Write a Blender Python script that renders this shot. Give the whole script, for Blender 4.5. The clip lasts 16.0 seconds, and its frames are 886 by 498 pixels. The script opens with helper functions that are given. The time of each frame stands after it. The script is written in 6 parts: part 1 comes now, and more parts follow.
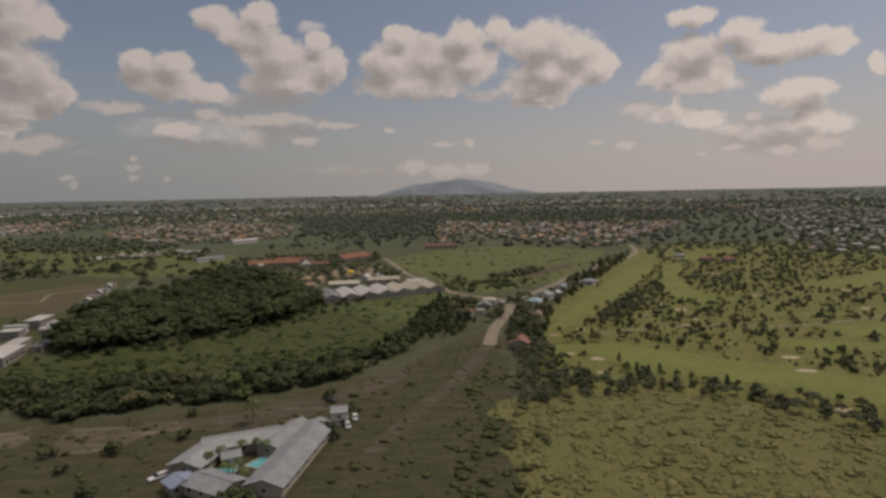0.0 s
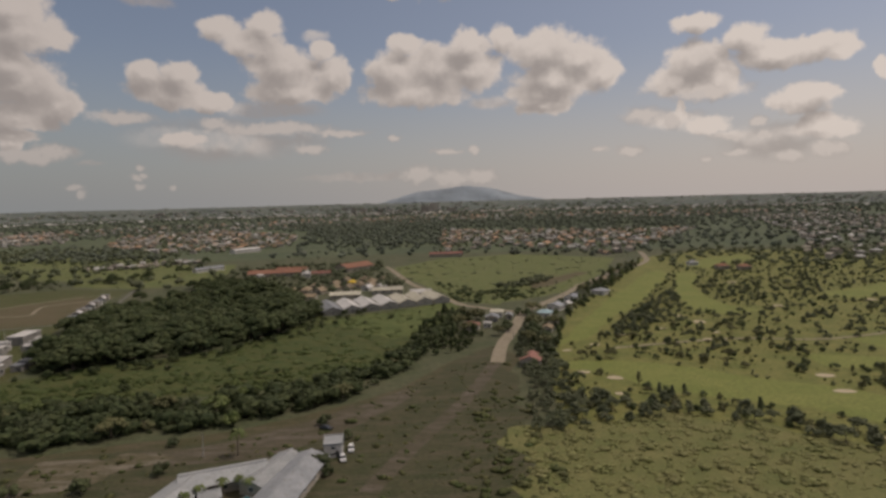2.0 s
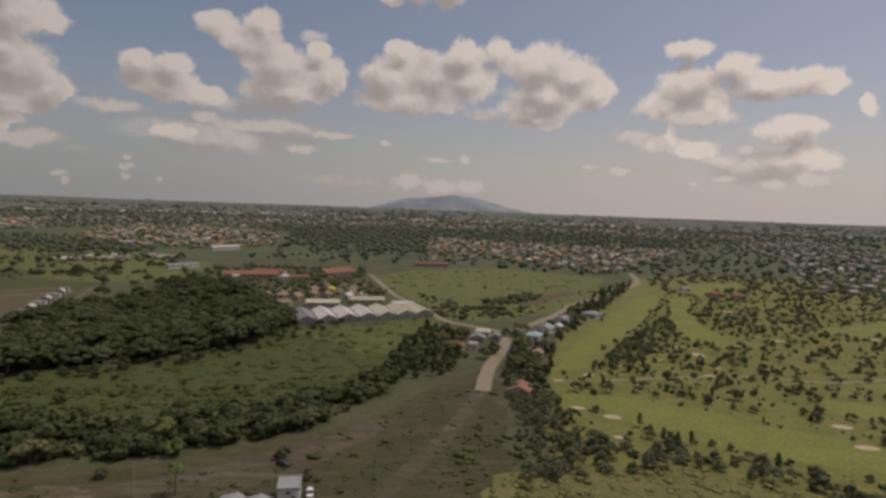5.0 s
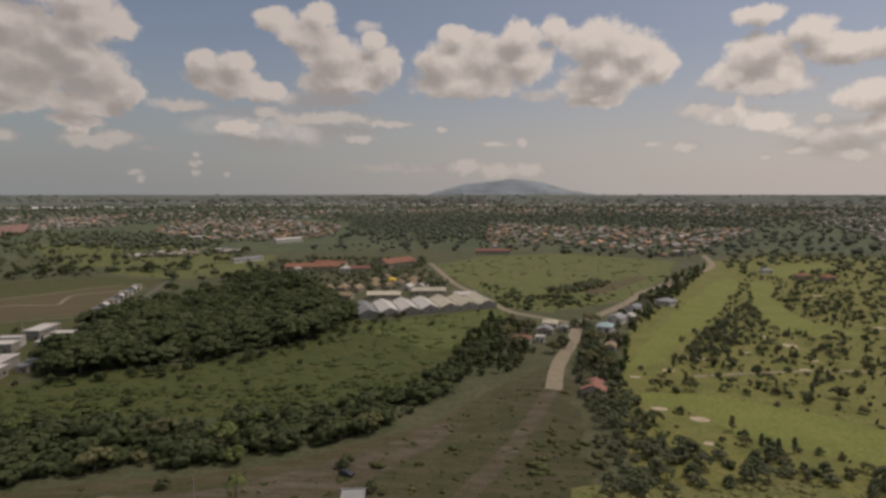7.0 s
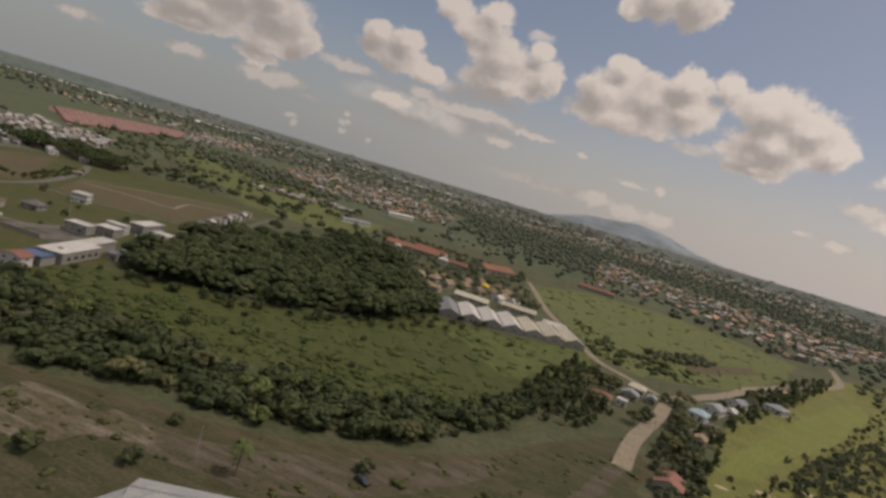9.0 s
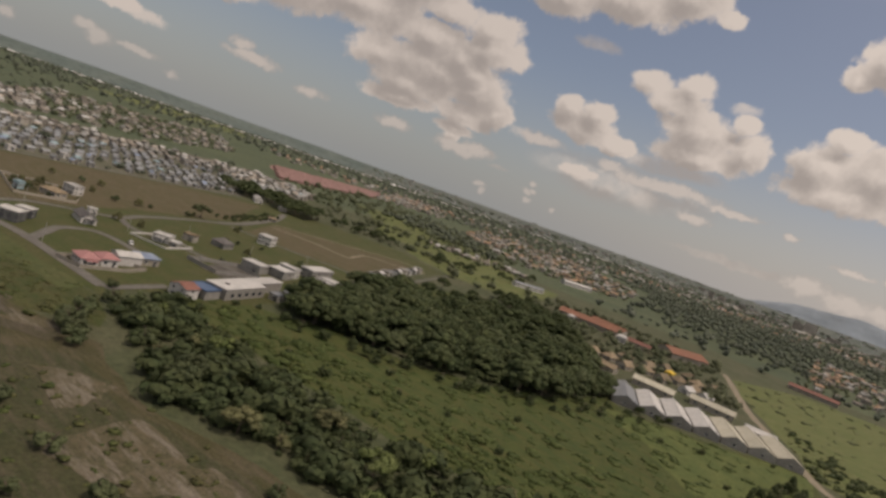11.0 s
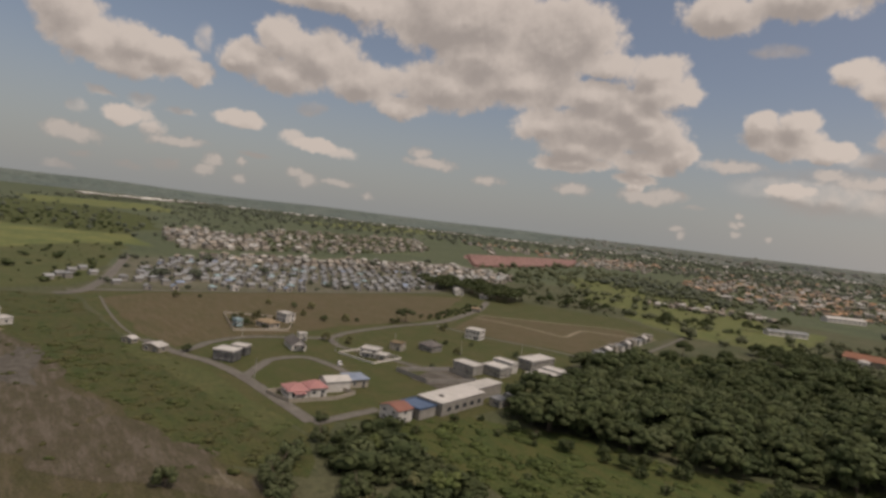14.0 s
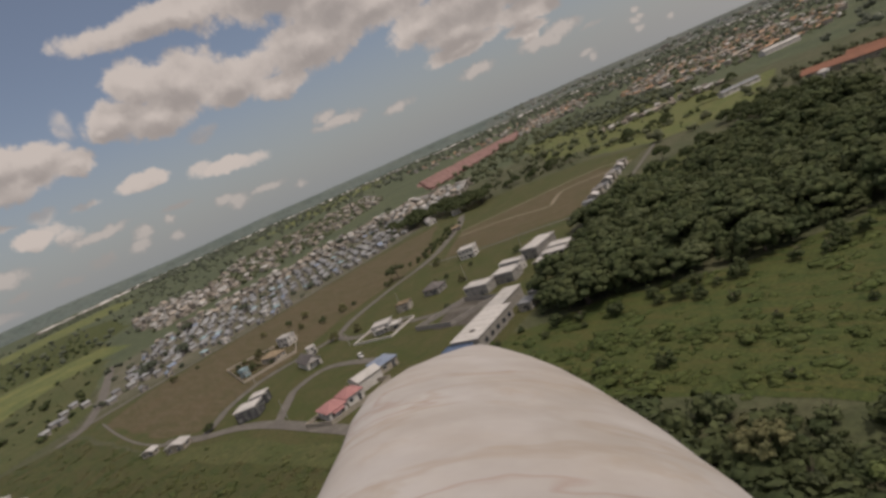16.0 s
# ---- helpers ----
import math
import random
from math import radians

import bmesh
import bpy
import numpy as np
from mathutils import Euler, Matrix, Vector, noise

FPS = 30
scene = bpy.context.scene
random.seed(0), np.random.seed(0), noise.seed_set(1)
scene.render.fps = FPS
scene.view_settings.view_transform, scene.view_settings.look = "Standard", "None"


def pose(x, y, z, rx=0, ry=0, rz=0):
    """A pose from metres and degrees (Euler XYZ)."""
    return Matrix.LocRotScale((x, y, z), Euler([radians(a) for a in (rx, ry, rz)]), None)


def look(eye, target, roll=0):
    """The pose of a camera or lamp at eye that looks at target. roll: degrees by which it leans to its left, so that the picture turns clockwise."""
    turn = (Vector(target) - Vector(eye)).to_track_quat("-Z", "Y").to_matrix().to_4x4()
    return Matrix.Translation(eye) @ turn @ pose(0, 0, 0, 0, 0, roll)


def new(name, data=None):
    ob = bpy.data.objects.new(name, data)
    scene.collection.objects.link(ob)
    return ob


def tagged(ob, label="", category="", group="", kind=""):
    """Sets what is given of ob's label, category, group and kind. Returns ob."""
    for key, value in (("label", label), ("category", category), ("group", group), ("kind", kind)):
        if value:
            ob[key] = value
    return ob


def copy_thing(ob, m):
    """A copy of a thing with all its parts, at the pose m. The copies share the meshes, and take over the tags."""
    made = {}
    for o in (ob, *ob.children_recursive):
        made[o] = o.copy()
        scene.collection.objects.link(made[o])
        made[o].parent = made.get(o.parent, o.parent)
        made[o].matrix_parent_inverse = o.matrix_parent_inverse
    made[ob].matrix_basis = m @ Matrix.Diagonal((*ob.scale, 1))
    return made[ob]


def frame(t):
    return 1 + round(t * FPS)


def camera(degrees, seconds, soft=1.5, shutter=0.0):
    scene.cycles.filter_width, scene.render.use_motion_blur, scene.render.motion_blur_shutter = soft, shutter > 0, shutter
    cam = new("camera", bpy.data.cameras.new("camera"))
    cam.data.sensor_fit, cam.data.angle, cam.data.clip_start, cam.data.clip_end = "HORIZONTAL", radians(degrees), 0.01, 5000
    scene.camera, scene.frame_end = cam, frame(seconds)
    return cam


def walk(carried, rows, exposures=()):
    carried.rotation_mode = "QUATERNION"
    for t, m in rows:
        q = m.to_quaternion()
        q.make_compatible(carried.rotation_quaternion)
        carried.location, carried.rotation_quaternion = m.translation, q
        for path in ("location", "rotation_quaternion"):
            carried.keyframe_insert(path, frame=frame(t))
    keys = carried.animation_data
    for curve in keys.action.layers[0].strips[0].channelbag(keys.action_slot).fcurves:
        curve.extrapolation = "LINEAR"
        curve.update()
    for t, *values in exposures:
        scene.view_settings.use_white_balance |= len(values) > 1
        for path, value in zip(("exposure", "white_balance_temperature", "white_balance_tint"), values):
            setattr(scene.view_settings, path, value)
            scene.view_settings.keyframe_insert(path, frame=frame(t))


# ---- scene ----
# camera: one slow low flight, straight on and then banking to the left
cam = camera(73.5, 16.0, soft=3.05)
K = 1.35  # metres to one unit of the plan
# seconds, x, y, z (in units of the plan), heading to the left, pitch, roll
PATH = [
    (0, 0.00, 0.00, 55.00, 0.000, -5.342, -1.095),
    (0.5, 0.46, 3.62, 55.09, 1.408, -5.236, -0.914),
    (1, 0.50, 7.04, 55.13, 1.049, -5.558, -2.189),
    (1.5, 0.41, 10.37, 55.04, 1.073, -5.146, -3.084),
    (2, 0.25, 13.65, 54.88, 0.478, -4.641, -1.469),
    (2.5, 0.05, 16.90, 54.71, -1.143, -4.762, -0.992),
    (3, -0.00, 20.19, 54.69, -0.588, -4.433, -1.240),
    (3.5, 0.10, 23.43, 54.80, 0.599, -4.417, -1.804),
    (4, 0.04, 26.48, 54.79, -0.992, -4.394, 0.761),
    (4.2, -0.05, 27.62, 54.83, -1.432, -4.263, 1.637),
    (6.3, -1.68, 38.86, 55.70, 1.938, -3.748, 4.038),
    (6.5, -1.76, 39.86, 55.81, 3.235, -4.362, 4.038),
    (7, -1.79, 42.26, 56.13, 4.795, -5.344, -0.019),
    (7.5, -1.82, 44.99, 56.30, 5.334, -5.436, -0.864),
    (8, -2.02, 48.42, 56.10, 6.647, -4.810, 1.761),
    (8.2, -2.24, 50.25, 55.87, 5.786, -4.703, 8.181),
    (10.3, -6.09, 74.52, 52.13, 25.960, -7.281, 18.001),
    (10.5, -6.78, 76.84, 51.82, 28.069, -6.380, 17.307),
    (11, -9.33, 82.23, 51.05, 33.169, -5.273, 19.648),
    (11.5, -13.15, 87.11, 50.33, 37.758, -4.459, 21.599),
    (12, -18.14, 91.99, 49.67, 44.868, -5.114, 20.680),
    (12.5, -23.59, 96.14, 49.03, 52.922, -5.478, 6.233),
    (13, -27.62, 98.83, 48.23, 52.111, -2.785, 1.473),
    (13.5, -30.79, 100.45, 47.85, 50.274, -1.924, 3.001),
    (14, -33.60, 102.21, 48.03, 53.121, -2.623, 6.792),
    (14.5, -36.39, 104.35, 48.38, 54.256, -6.839, 5.929),
    (15, -39.25, 106.59, 48.42, 55.030, -11.473, 0.201),
    (15.5, -42.07, 109.33, 48.11, 58.201, -11.961, -17.844),
    (16, -44.87, 112.24, 47.60, 51.255, -9.647, -23.923),
]
walk(
    cam,
    [(t, pose(K * x, K * y, K * z, 90 + p, 0, w) @ pose(0, 0, 0, 0, 0, r)) for t, x, y, z, w, p, r in PATH],
    exposures=[(0, -0.12, 7120, 18), (0.8, -0.05, 7120, 18), (2.5, 0.0, 7120, 18), (8.2, 0.08, 7160, 18), (10.5, 0.20, 7380, 18), (14.3, 0.17, 7380, 18), (15.0, 0.16, 7250, 18), (16, 0.16, 7120, 18)],
)

# ---------------------------------------------------------------- sky, sun
SUN_AZ, SUN_EL = 72.0, 61.0  # degrees clockwise from +y, and up
sun = new("sun", bpy.data.lights.new("sun", "SUN"))
sun.data.energy, sun.data.angle, sun.data.color = 1.9, radians(2.5), (1.0, 0.95, 0.86)
sun_to = Vector((math.sin(radians(SUN_AZ)) * math.cos(radians(SUN_EL)), math.cos(radians(SUN_AZ)) * math.cos(radians(SUN_EL)), math.sin(radians(SUN_EL))))
sun.matrix_world = look((0, 0, 300), Vector((0, 0, 300)) - sun_to)

world = bpy.data.worlds.new("sky")
scene.world = world
world.use_nodes = True
wn, wl = world.node_tree.nodes, world.node_tree.links
wn.clear()


def wnode(kind, **settings):
    n = wn.new(kind)
    for key, value in settings.items():
        if key == "operation":
            n.operation = value
        elif key == "vals":
            for i, v in value.items():
                n.inputs[i].default_value = v
    return n


def wmath(op, a, b=None, c=None, clamp=False):
    n = wn.new("ShaderNodeMath")
    n.operation, n.use_clamp = op, clamp
    for i, v in enumerate((a, b, c)):
        if v is None:
            continue
        if isinstance(v, (int, float)):
            n.inputs[i].default_value = v
        else:
            wl.new(v, n.inputs[i])
    return n.outputs[0]


def wrange(value, a, b, c, d):
    n = wn.new("ShaderNodeMapRange")
    n.interpolation_type = "SMOOTHSTEP"
    wl.new(value, n.inputs[0])
    for i, v in enumerate((a, b, c, d)):
        n.inputs[i + 1].default_value = v
    return n.outputs[0]


def wmix(f, a, b):
    n = wn.new("ShaderNodeMix")
    n.data_type = "RGBA"
    for socket, v in ((n.inputs[0], f), (n.inputs[6], a), (n.inputs[7], b)):
        if isinstance(v, (int, float)):
            socket.default_value = v
        elif isinstance(v, tuple):
            socket.default_value = (*v, 1)
        else:
            wl.new(v, socket)
    return n.outputs[2]


coord = wn.new("ShaderNodeTexCoord")
split = wn.new("ShaderNodeSeparateXYZ")
wl.new(coord.outputs["Generated"], split.inputs[0])
azimuth = wmath("MULTIPLY", wmath("ARCTAN2", split.outputs[0], split.outputs[1]), 57.2958)
height = wmath("MULTIPLY", wmath("ARCSINE", split.outputs[2]), 57.2958)
plane = wn.new("ShaderNodeCombineXYZ")
wl.new(azimuth, plane.inputs[0])
wl.new(height, plane.inputs[1])

# ragged cloud outlines: the plane of azimuth and height is shaken by two noises
def shaken(vector, scale, amount, seed):
    n = wn.new("ShaderNodeTexNoise")
    n.inputs["Scale"].default_value, n.inputs["Detail"].default_value, n.inputs["Roughness"].default_value = scale, 5.0, 0.62
    shift = wnode("ShaderNodeVectorMath", operation="ADD", vals={1: (seed, 3.1 * seed, 0.0)})
    wl.new(vector, shift.inputs[0])
    wl.new(shift.outputs[0], n.inputs["Vector"])
    mid = wnode("ShaderNodeVectorMath", operation="SUBTRACT", vals={1: (0.5, 0.5, 0.5)})
    wl.new(n.outputs["Color"], mid.inputs[0])
    by = wnode("ShaderNodeVectorMath", operation="MULTIPLY_ADD", vals={1: (amount * 1.25, amount, 0.0)})
    wl.new(mid.outputs[0], by.inputs[0])
    wl.new(vector, by.inputs[2])
    return by.outputs[0]


CLOUDS, THIN = [], []


def cloud(az, el, w, h):
    CLOUDS.append((az, el, w, h))


def veil(az, el, w, h):
    THIN.append((az, el, w, h))


# the great heap beyond the works
cloud(-35.1, 9.7, 3.59, 2.47)
cloud(-35.7, 11.1, 2.60, 1.54)
cloud(-32.6, 8.4, 1.81, 1.31)
cloud(-35.6, 7.4, 3.37, 1.14)
cloud(-34.8, 13.9, 3.21, 1.95)
cloud(-32.8, 13.5, 1.78, 0.98)
cloud(-35.4, 15.4, 2.97, 1.69)
cloud(-36.1, 5.2, 1.11, 0.92)
cloud(-33.4, 4.7, 1.39, 0.66)
cloud(-35.1, 4.3, 2.29, 0.56)
# a lone tower with a flat foot
cloud(-26.2, 11.2, 1.58, 1.26)
cloud(-23.6, 11.4, 1.79, 1.28)
cloud(-24.6, 9.9, 3.48, 1.59)
cloud(-21.4, 9.3, 2.68, 1.02)
cloud(-28.2, 7.6, 2.41, 0.54)
# a leaning heap
cloud(-20.3, 15.3, 2.06, 1.16)
cloud(-16.2, 15.7, 1.95, 1.48)
cloud(-17.3, 14.2, 3.05, 1.25)
cloud(-14.9, 12.4, 3.91, 2.06)
cloud(-10.4, 11.7, 1.89, 1.84)
cloud(-14.0, 10.3, 4.73, 1.37)
cloud(-11.3, 13.9, 1.34, 0.92)
# brighter knots in the long veil
cloud(-23.5, 6.0, 2.38, 0.77)
cloud(-21.0, 7.5, 1.37, 0.52)
cloud(-12.8, 5.2, 1.61, 0.49)
cloud(-16.2, 6.9, 5.70, 0.64)
cloud(-10.1, 6.7, 2.72, 0.33)
# the double heap over the mountain
cloud(-3.4, 14.4, 1.93, 1.14)
cloud(-4.6, 12.2, 3.04, 2.01)
cloud(-0.8, 12.1, 4.44, 2.66)
cloud(-2.5, 10.1, 5.28, 1.62)
cloud(2.4, 14.2, 2.21, 1.45)
cloud(2.9, 12.0, 3.32, 2.12)
cloud(5.6, 14.8, 1.64, 1.43)
cloud(9.3, 13.6, 3.77, 2.16)
cloud(12.9, 12.4, 3.15, 2.06)
cloud(10.8, 11.0, 4.81, 2.37)
cloud(14.8, 11.2, 1.97, 1.65)
cloud(9.2, 8.6, 3.26, 0.86)
cloud(8.7, 9.7, 3.26, 1.34)
# a round heap
cloud(22.5, 11.2, 2.83, 2.07)
cloud(21.1, 9.9, 2.65, 1.41)
cloud(24.3, 9.6, 2.07, 1.72)
cloud(19.2, 9.4, 1.24, 0.72)
cloud(23.4, 8.7, 3.27, 0.70)
# flat heaps sunward
cloud(18.2, 7.1, 1.76, 0.73)
cloud(21.3, 7.3, 0.58, 1.13)
cloud(20.6, 6.6, 2.68, 0.73)
cloud(23.4, 5.9, 2.34, 0.92)
cloud(25.6, 5.0, 1.81, 0.50)
cloud(22.5, 14.6, 2.35, 0.95)
cloud(26.4, 12.9, 1.76, 1.40)
cloud(28.5, 11.3, 3.40, 1.31)
cloud(31.3, 11.3, 2.81, 1.36)
cloud(33.2, 10.8, 1.35, 0.98)
cloud(30.5, 7.5, 2.87, 1.23)
cloud(28.9, 7.4, 1.48, 0.77)
cloud(32.1, 7.8, 1.98, 0.93)
cloud(31.7, 5.2, 2.41, 1.23)
cloud(33.3, 5.0, 1.16, 0.84)
cloud(32.5, 3.5, 1.38, 0.66)
cloud(29.8, 2.9, 1.26, 0.44)
cloud(35.9, 9.2, 0.72, 0.88)
# puffs
cloud(27.5, 6.0, 0.61, 0.49)
cloud(27.9, 4.8, 0.61, 0.44)
cloud(23.4, 3.2, 0.47, 0.31)
cloud(26.0, 3.5, 1.35, 0.30)
cloud(14.3, 4.5, 0.79, 0.27)
cloud(17.0, 4.1, 1.33, 0.43)
cloud(2.7, 4.8, 0.56, 0.39)
cloud(0.0, 4.7, 1.40, 0.28)
cloud(-4.8, 6.2, 0.67, 0.28)
cloud(-26.8, 2.7, 0.41, 0.26)
cloud(-27.2, 1.7, 0.45, 0.26)
cloud(-24.7, 1.6, 0.38, 0.21)
cloud(-31.5, 1.1, 0.37, 0.39)
# the bank on the mountain
cloud(-2.5, 2.6, 2.03, 0.74)
cloud(0.5, 2.2, 1.97, 0.74)
cloud(3.2, 2.3, 1.80, 0.74)
# high above the mountain
cloud(-2.1, 20.4, 3.27, 2.08)
cloud(0.7, 20.3, 2.32, 2.45)
cloud(-4.7, 19.2, 1.28, 1.08)
# the long heap over the fields
cloud(-86.7, 13.0, 2.92, 2.58)
cloud(-85.2, 11.3, 3.41, 2.23)
cloud(-81.8, 11.7, 2.25, 1.76)
cloud(-79.4, 11.2, 2.58, 1.67)
cloud(-77.2, 10.2, 1.79, 1.23)
cloud(-81.8, 10.1, 4.51, 1.41)
# the high heaps over the estate
cloud(-70.1, 14.5, 2.98, 2.09)
cloud(-72.8, 12.4, 2.88, 1.74)
cloud(-66.1, 13.5, 3.90, 2.57)
cloud(-69.0, 11.7, 4.04, 1.80)
cloud(-63.0, 11.9, 4.28, 2.12)
cloud(-58.7, 10.2, 3.03, 1.20)
cloud(-74.2, 11.8, 1.41, 0.99)
cloud(-64.3, 18.5, 10.46, 1.37)
cloud(-53.2, 18.4, 11.05, 3.55)
cloud(-45.1, 17.7, 7.74, 3.83)
cloud(-39.7, 15.9, 3.79, 1.45)
cloud(-50.3, 15.6, 7.26, 3.15)
cloud(-54.5, 12.6, 6.68, 2.43)
cloud(-47.0, 13.7, 6.14, 2.67)
# a towering heap
cloud(-41.1, 13.1, 3.55, 1.70)
cloud(-37.4, 12.1, 2.94, 1.86)
cloud(-39.3, 10.3, 5.95, 2.44)
cloud(-44.6, 10.0, 3.62, 1.93)
cloud(-41.3, 8.5, 4.94, 1.55)
cloud(-34.7, 10.1, 1.57, 1.49)
cloud(-41.8, 6.9, 4.13, 0.89)
cloud(-36.0, 5.9, 2.12, 0.77)
# rows of small heaps towards the hills
cloud(-73.1, 7.0, 2.16, 0.93)
cloud(-66.3, 5.7, 2.35, 0.76)
cloud(-68.3, 6.3, 1.02, 0.64)
cloud(-64.2, 5.4, 1.60, 0.50)
cloud(-55.2, 5.4, 2.24, 0.51)
cloud(-56.3, 6.2, 1.12, 0.51)
cloud(-82.4, 5.8, 1.82, 0.96)
cloud(-81.1, 6.0, 1.04, 0.73)
cloud(-85.6, 3.6, 1.88, 0.65)
cloud(-86.8, 3.9, 0.91, 0.64)
cloud(-80.2, 5.0, 0.93, 0.69)
cloud(-78.1, 4.2, 2.43, 0.40)
cloud(-66.6, 2.5, 1.04, 0.72)
cloud(-67.7, 3.0, 1.03, 0.44)
cloud(-63.8, 2.5, 1.60, 0.33)
cloud(-75.0, 2.9, 0.70, 0.68)
cloud(-75.6, 2.0, 0.83, 0.42)
cloud(-72.5, 3.2, 0.49, 0.42)
cloud(-72.7, 1.7, 0.68, 0.32)
cloud(-60.7, 1.6, 0.49, 0.34)
cloud(-41.6, 4.5, 1.55, 0.62)
cloud(-49.7, 4.4, 1.41, 0.46)
cloud(-27.2, 3.4, 0.38, 0.26)
cloud(-27.5, 2.5, 0.48, 0.26)
cloud(-32.0, 1.8, 0.61, 0.33)
# broken heaps high above the works
cloud(-30.5, 20.0, 3.86, 1.91)
cloud(-24.5, 21.0, 5.08, 2.00)
cloud(-19.2, 22.5, 3.48, 2.01)
cloud(-15.7, 21.5, 1.33, 0.89)
cloud(-12.9, 25.5, 2.76, 1.12)
# thin veils and wisps
veil(-19.2, 6.2, 10.00, 1.59)
veil(-25.9, 17.0, 2.70, 0.73)
veil(-11.8, 14.9, 1.60, 0.71)
veil(4.4, 9.1, 2.77, 0.76)
veil(-8.1, 2.5, 7.17, 0.56)
veil(-30.9, 3.9, 1.26, 0.29)
veil(-16.1, 8.7, 5.69, 1.06)
veil(29.0, 4.3, 5.11, 1.96)
# thin wisps towards the estate
veil(-76.7, 13.2, 0.90, 1.53)
veil(-66.9, 9.0, 1.66, 0.85)
veil(-81.1, 7.3, 1.25, 0.63)
veil(-85.8, 5.8, 1.12, 0.74)
veil(-84.0, 7.4, 1.33, 0.42)
veil(-78.0, 6.8, 1.51, 0.40)
veil(-71.6, 4.0, 1.67, 0.37)
veil(-78.9, 2.2, 1.57, 0.60)
veil(-81.5, 1.7, 1.41, 0.49)
veil(-85.0, 2.1, 0.99, 0.42)
veil(-86.4, 0.9, 1.26, 0.42)
veil(-32.4, 4.8, 1.43, 0.43)
veil(-20.3, 6.0, 8.46, 2.46)
# all round, where the light comes from too
for around in range(16):
    cloud(48 + around * 14 + (around * 37) % 9, 8 + (around * 23) % 17, 6.0, 2.6)


def heaps(vector, spots):
    """How deep inside the nearest heap a direction lies: 1 in the middle, under 0 outside."""
    nearest = None
    for az, el, w, h in spots:
        n = wnode("ShaderNodeVectorMath", operation="MULTIPLY_ADD", vals={1: (1 / w, 1 / h, 0.0), 2: (-az / w, -el / h, 0.0)})
        wl.new(vector, n.inputs[0])
        d = wnode("ShaderNodeVectorMath", operation="LENGTH")
        wl.new(n.outputs[0], d.inputs[0])
        nearest = d.outputs[1] if nearest is None else wmath("SMOOTH_MIN", nearest, d.outputs[1], 0.16)
    return wmath("SUBTRACT", 1.0, nearest)


ragged = shaken(shaken(plane.outputs[0], 0.25, 1.3, 1.7), 0.9, 0.8, 5.3)
BULK, PUFFS = [c for c in CLOUDS if c[3] > 0.75], [c for c in CLOUDS if c[3] <= 0.75]
inside = heaps(ragged, BULK)


def billows(vector):
    """Round lobes at two sizes, and a fine fray."""
    total = None
    for scale, weight in ((0.45, 0.42), (1.2, 0.22), (3.1, 0.12)):
        v = wn.new("ShaderNodeTexVoronoi")
        v.feature = "SMOOTH_F1"
        v.inputs["Scale"].default_value, v.inputs["Smoothness"].default_value = scale, 0.6
        wl.new(vector, v.inputs["Vector"])
        lobe = wmath("MULTIPLY", wmath("SUBTRACT", 0.44, v.outputs["Distance"]), weight)
        total = lobe if total is None else wmath("ADD", total, lobe)
    return total


def moved(vector, dx, dy):
    n = wnode("ShaderNodeVectorMath", operation="ADD", vals={1: (dx, dy, 0.0)})
    wl.new(vector, n.inputs[0])
    return n.outputs[0]


def cloudy(scale, seed, detail=4.0, rough_=0.55):
    n = wn.new("ShaderNodeTexNoise")
    n.inputs["Scale"].default_value, n.inputs["Detail"].default_value, n.inputs["Roughness"].default_value = scale, detail, rough_
    wl.new(moved(plane.outputs[0], seed, 2.3 * seed), n.inputs["Vector"])
    return n.outputs["Fac"]


fray = shaken(plane.outputs[0], 1.6, 0.45, 9.1)
lobes = billows(fray)
depth = wmath("ADD", inside, lobes)
# high overhead, out of view, the heaps close to a broken cover, added as fill light
broken = wn.new("ShaderNodeTexNoise")
broken.inputs["Scale"].default_value, broken.inputs["Detail"].default_value = 3.0, 5.0
wl.new(coord.outputs["Generated"], broken.inputs["Vector"])
overhead = wmath("MULTIPLY", wrange(broken.outputs["Fac"], 0.38, 0.55, 0.0, 0.95), wrange(height, 24.0, 34.0, 0.0, 1.0))
misty = wmath("MULTIPLY", wrange(heaps(ragged, THIN), -0.05, 0.60, 0.0, 0.74), wrange(cloudy(0.35, 4.0), 0.28, 0.60, 0.42, 1.0))
small = wmath("ADD", heaps(ragged, PUFFS), wmath("MULTIPLY", wmath("SUBTRACT", cloudy(1.1, 3.0, 5.0, 0.65), 0.5), 1.5))
puffy = wrange(small, -0.42, 0.52, 0.0, 0.86)
cover = wmath("MAXIMUM", wmath("MAXIMUM", wrange(depth, -0.12, 0.24, 0.0, 0.96), puffy), wmath("MAXIMUM", overhead, misty))
# lit from above and from the sun's side: a look at the heap a little nearer to the sun; bright rims, grey hearts
gain = wmath("SUBTRACT", inside, heaps(moved(ragged, 0.6, 1.3), BULK))
gain = wmath("ADD", gain, wmath("MULTIPLY", wmath("SUBTRACT", lobes, billows(moved(fray, 0.25, 0.5))), 0.8))
gain = wmath("ADD", gain, wmath("MULTIPLY", wmath("SUBTRACT", cloudy(0.21, 7.0), 0.5), 1.7))
rim = wrange(depth, 0.05, 0.62, 0.30, -0.16)
lit = wmath("MAXIMUM", wrange(wmath("ADD", gain, rim), -0.58, 0.66, 0.0, 1.0), wmath("MULTIPLY", puffy, 0.85))
lit = wmath("MAXIMUM", lit, wmath("MULTIPLY", overhead, 0.85))
sunward = wrange(wmath("ABSOLUTE", wmath("SUBTRACT", azimuth, SUN_AZ)), 35.0, 115.0, 1.0, 0.0)
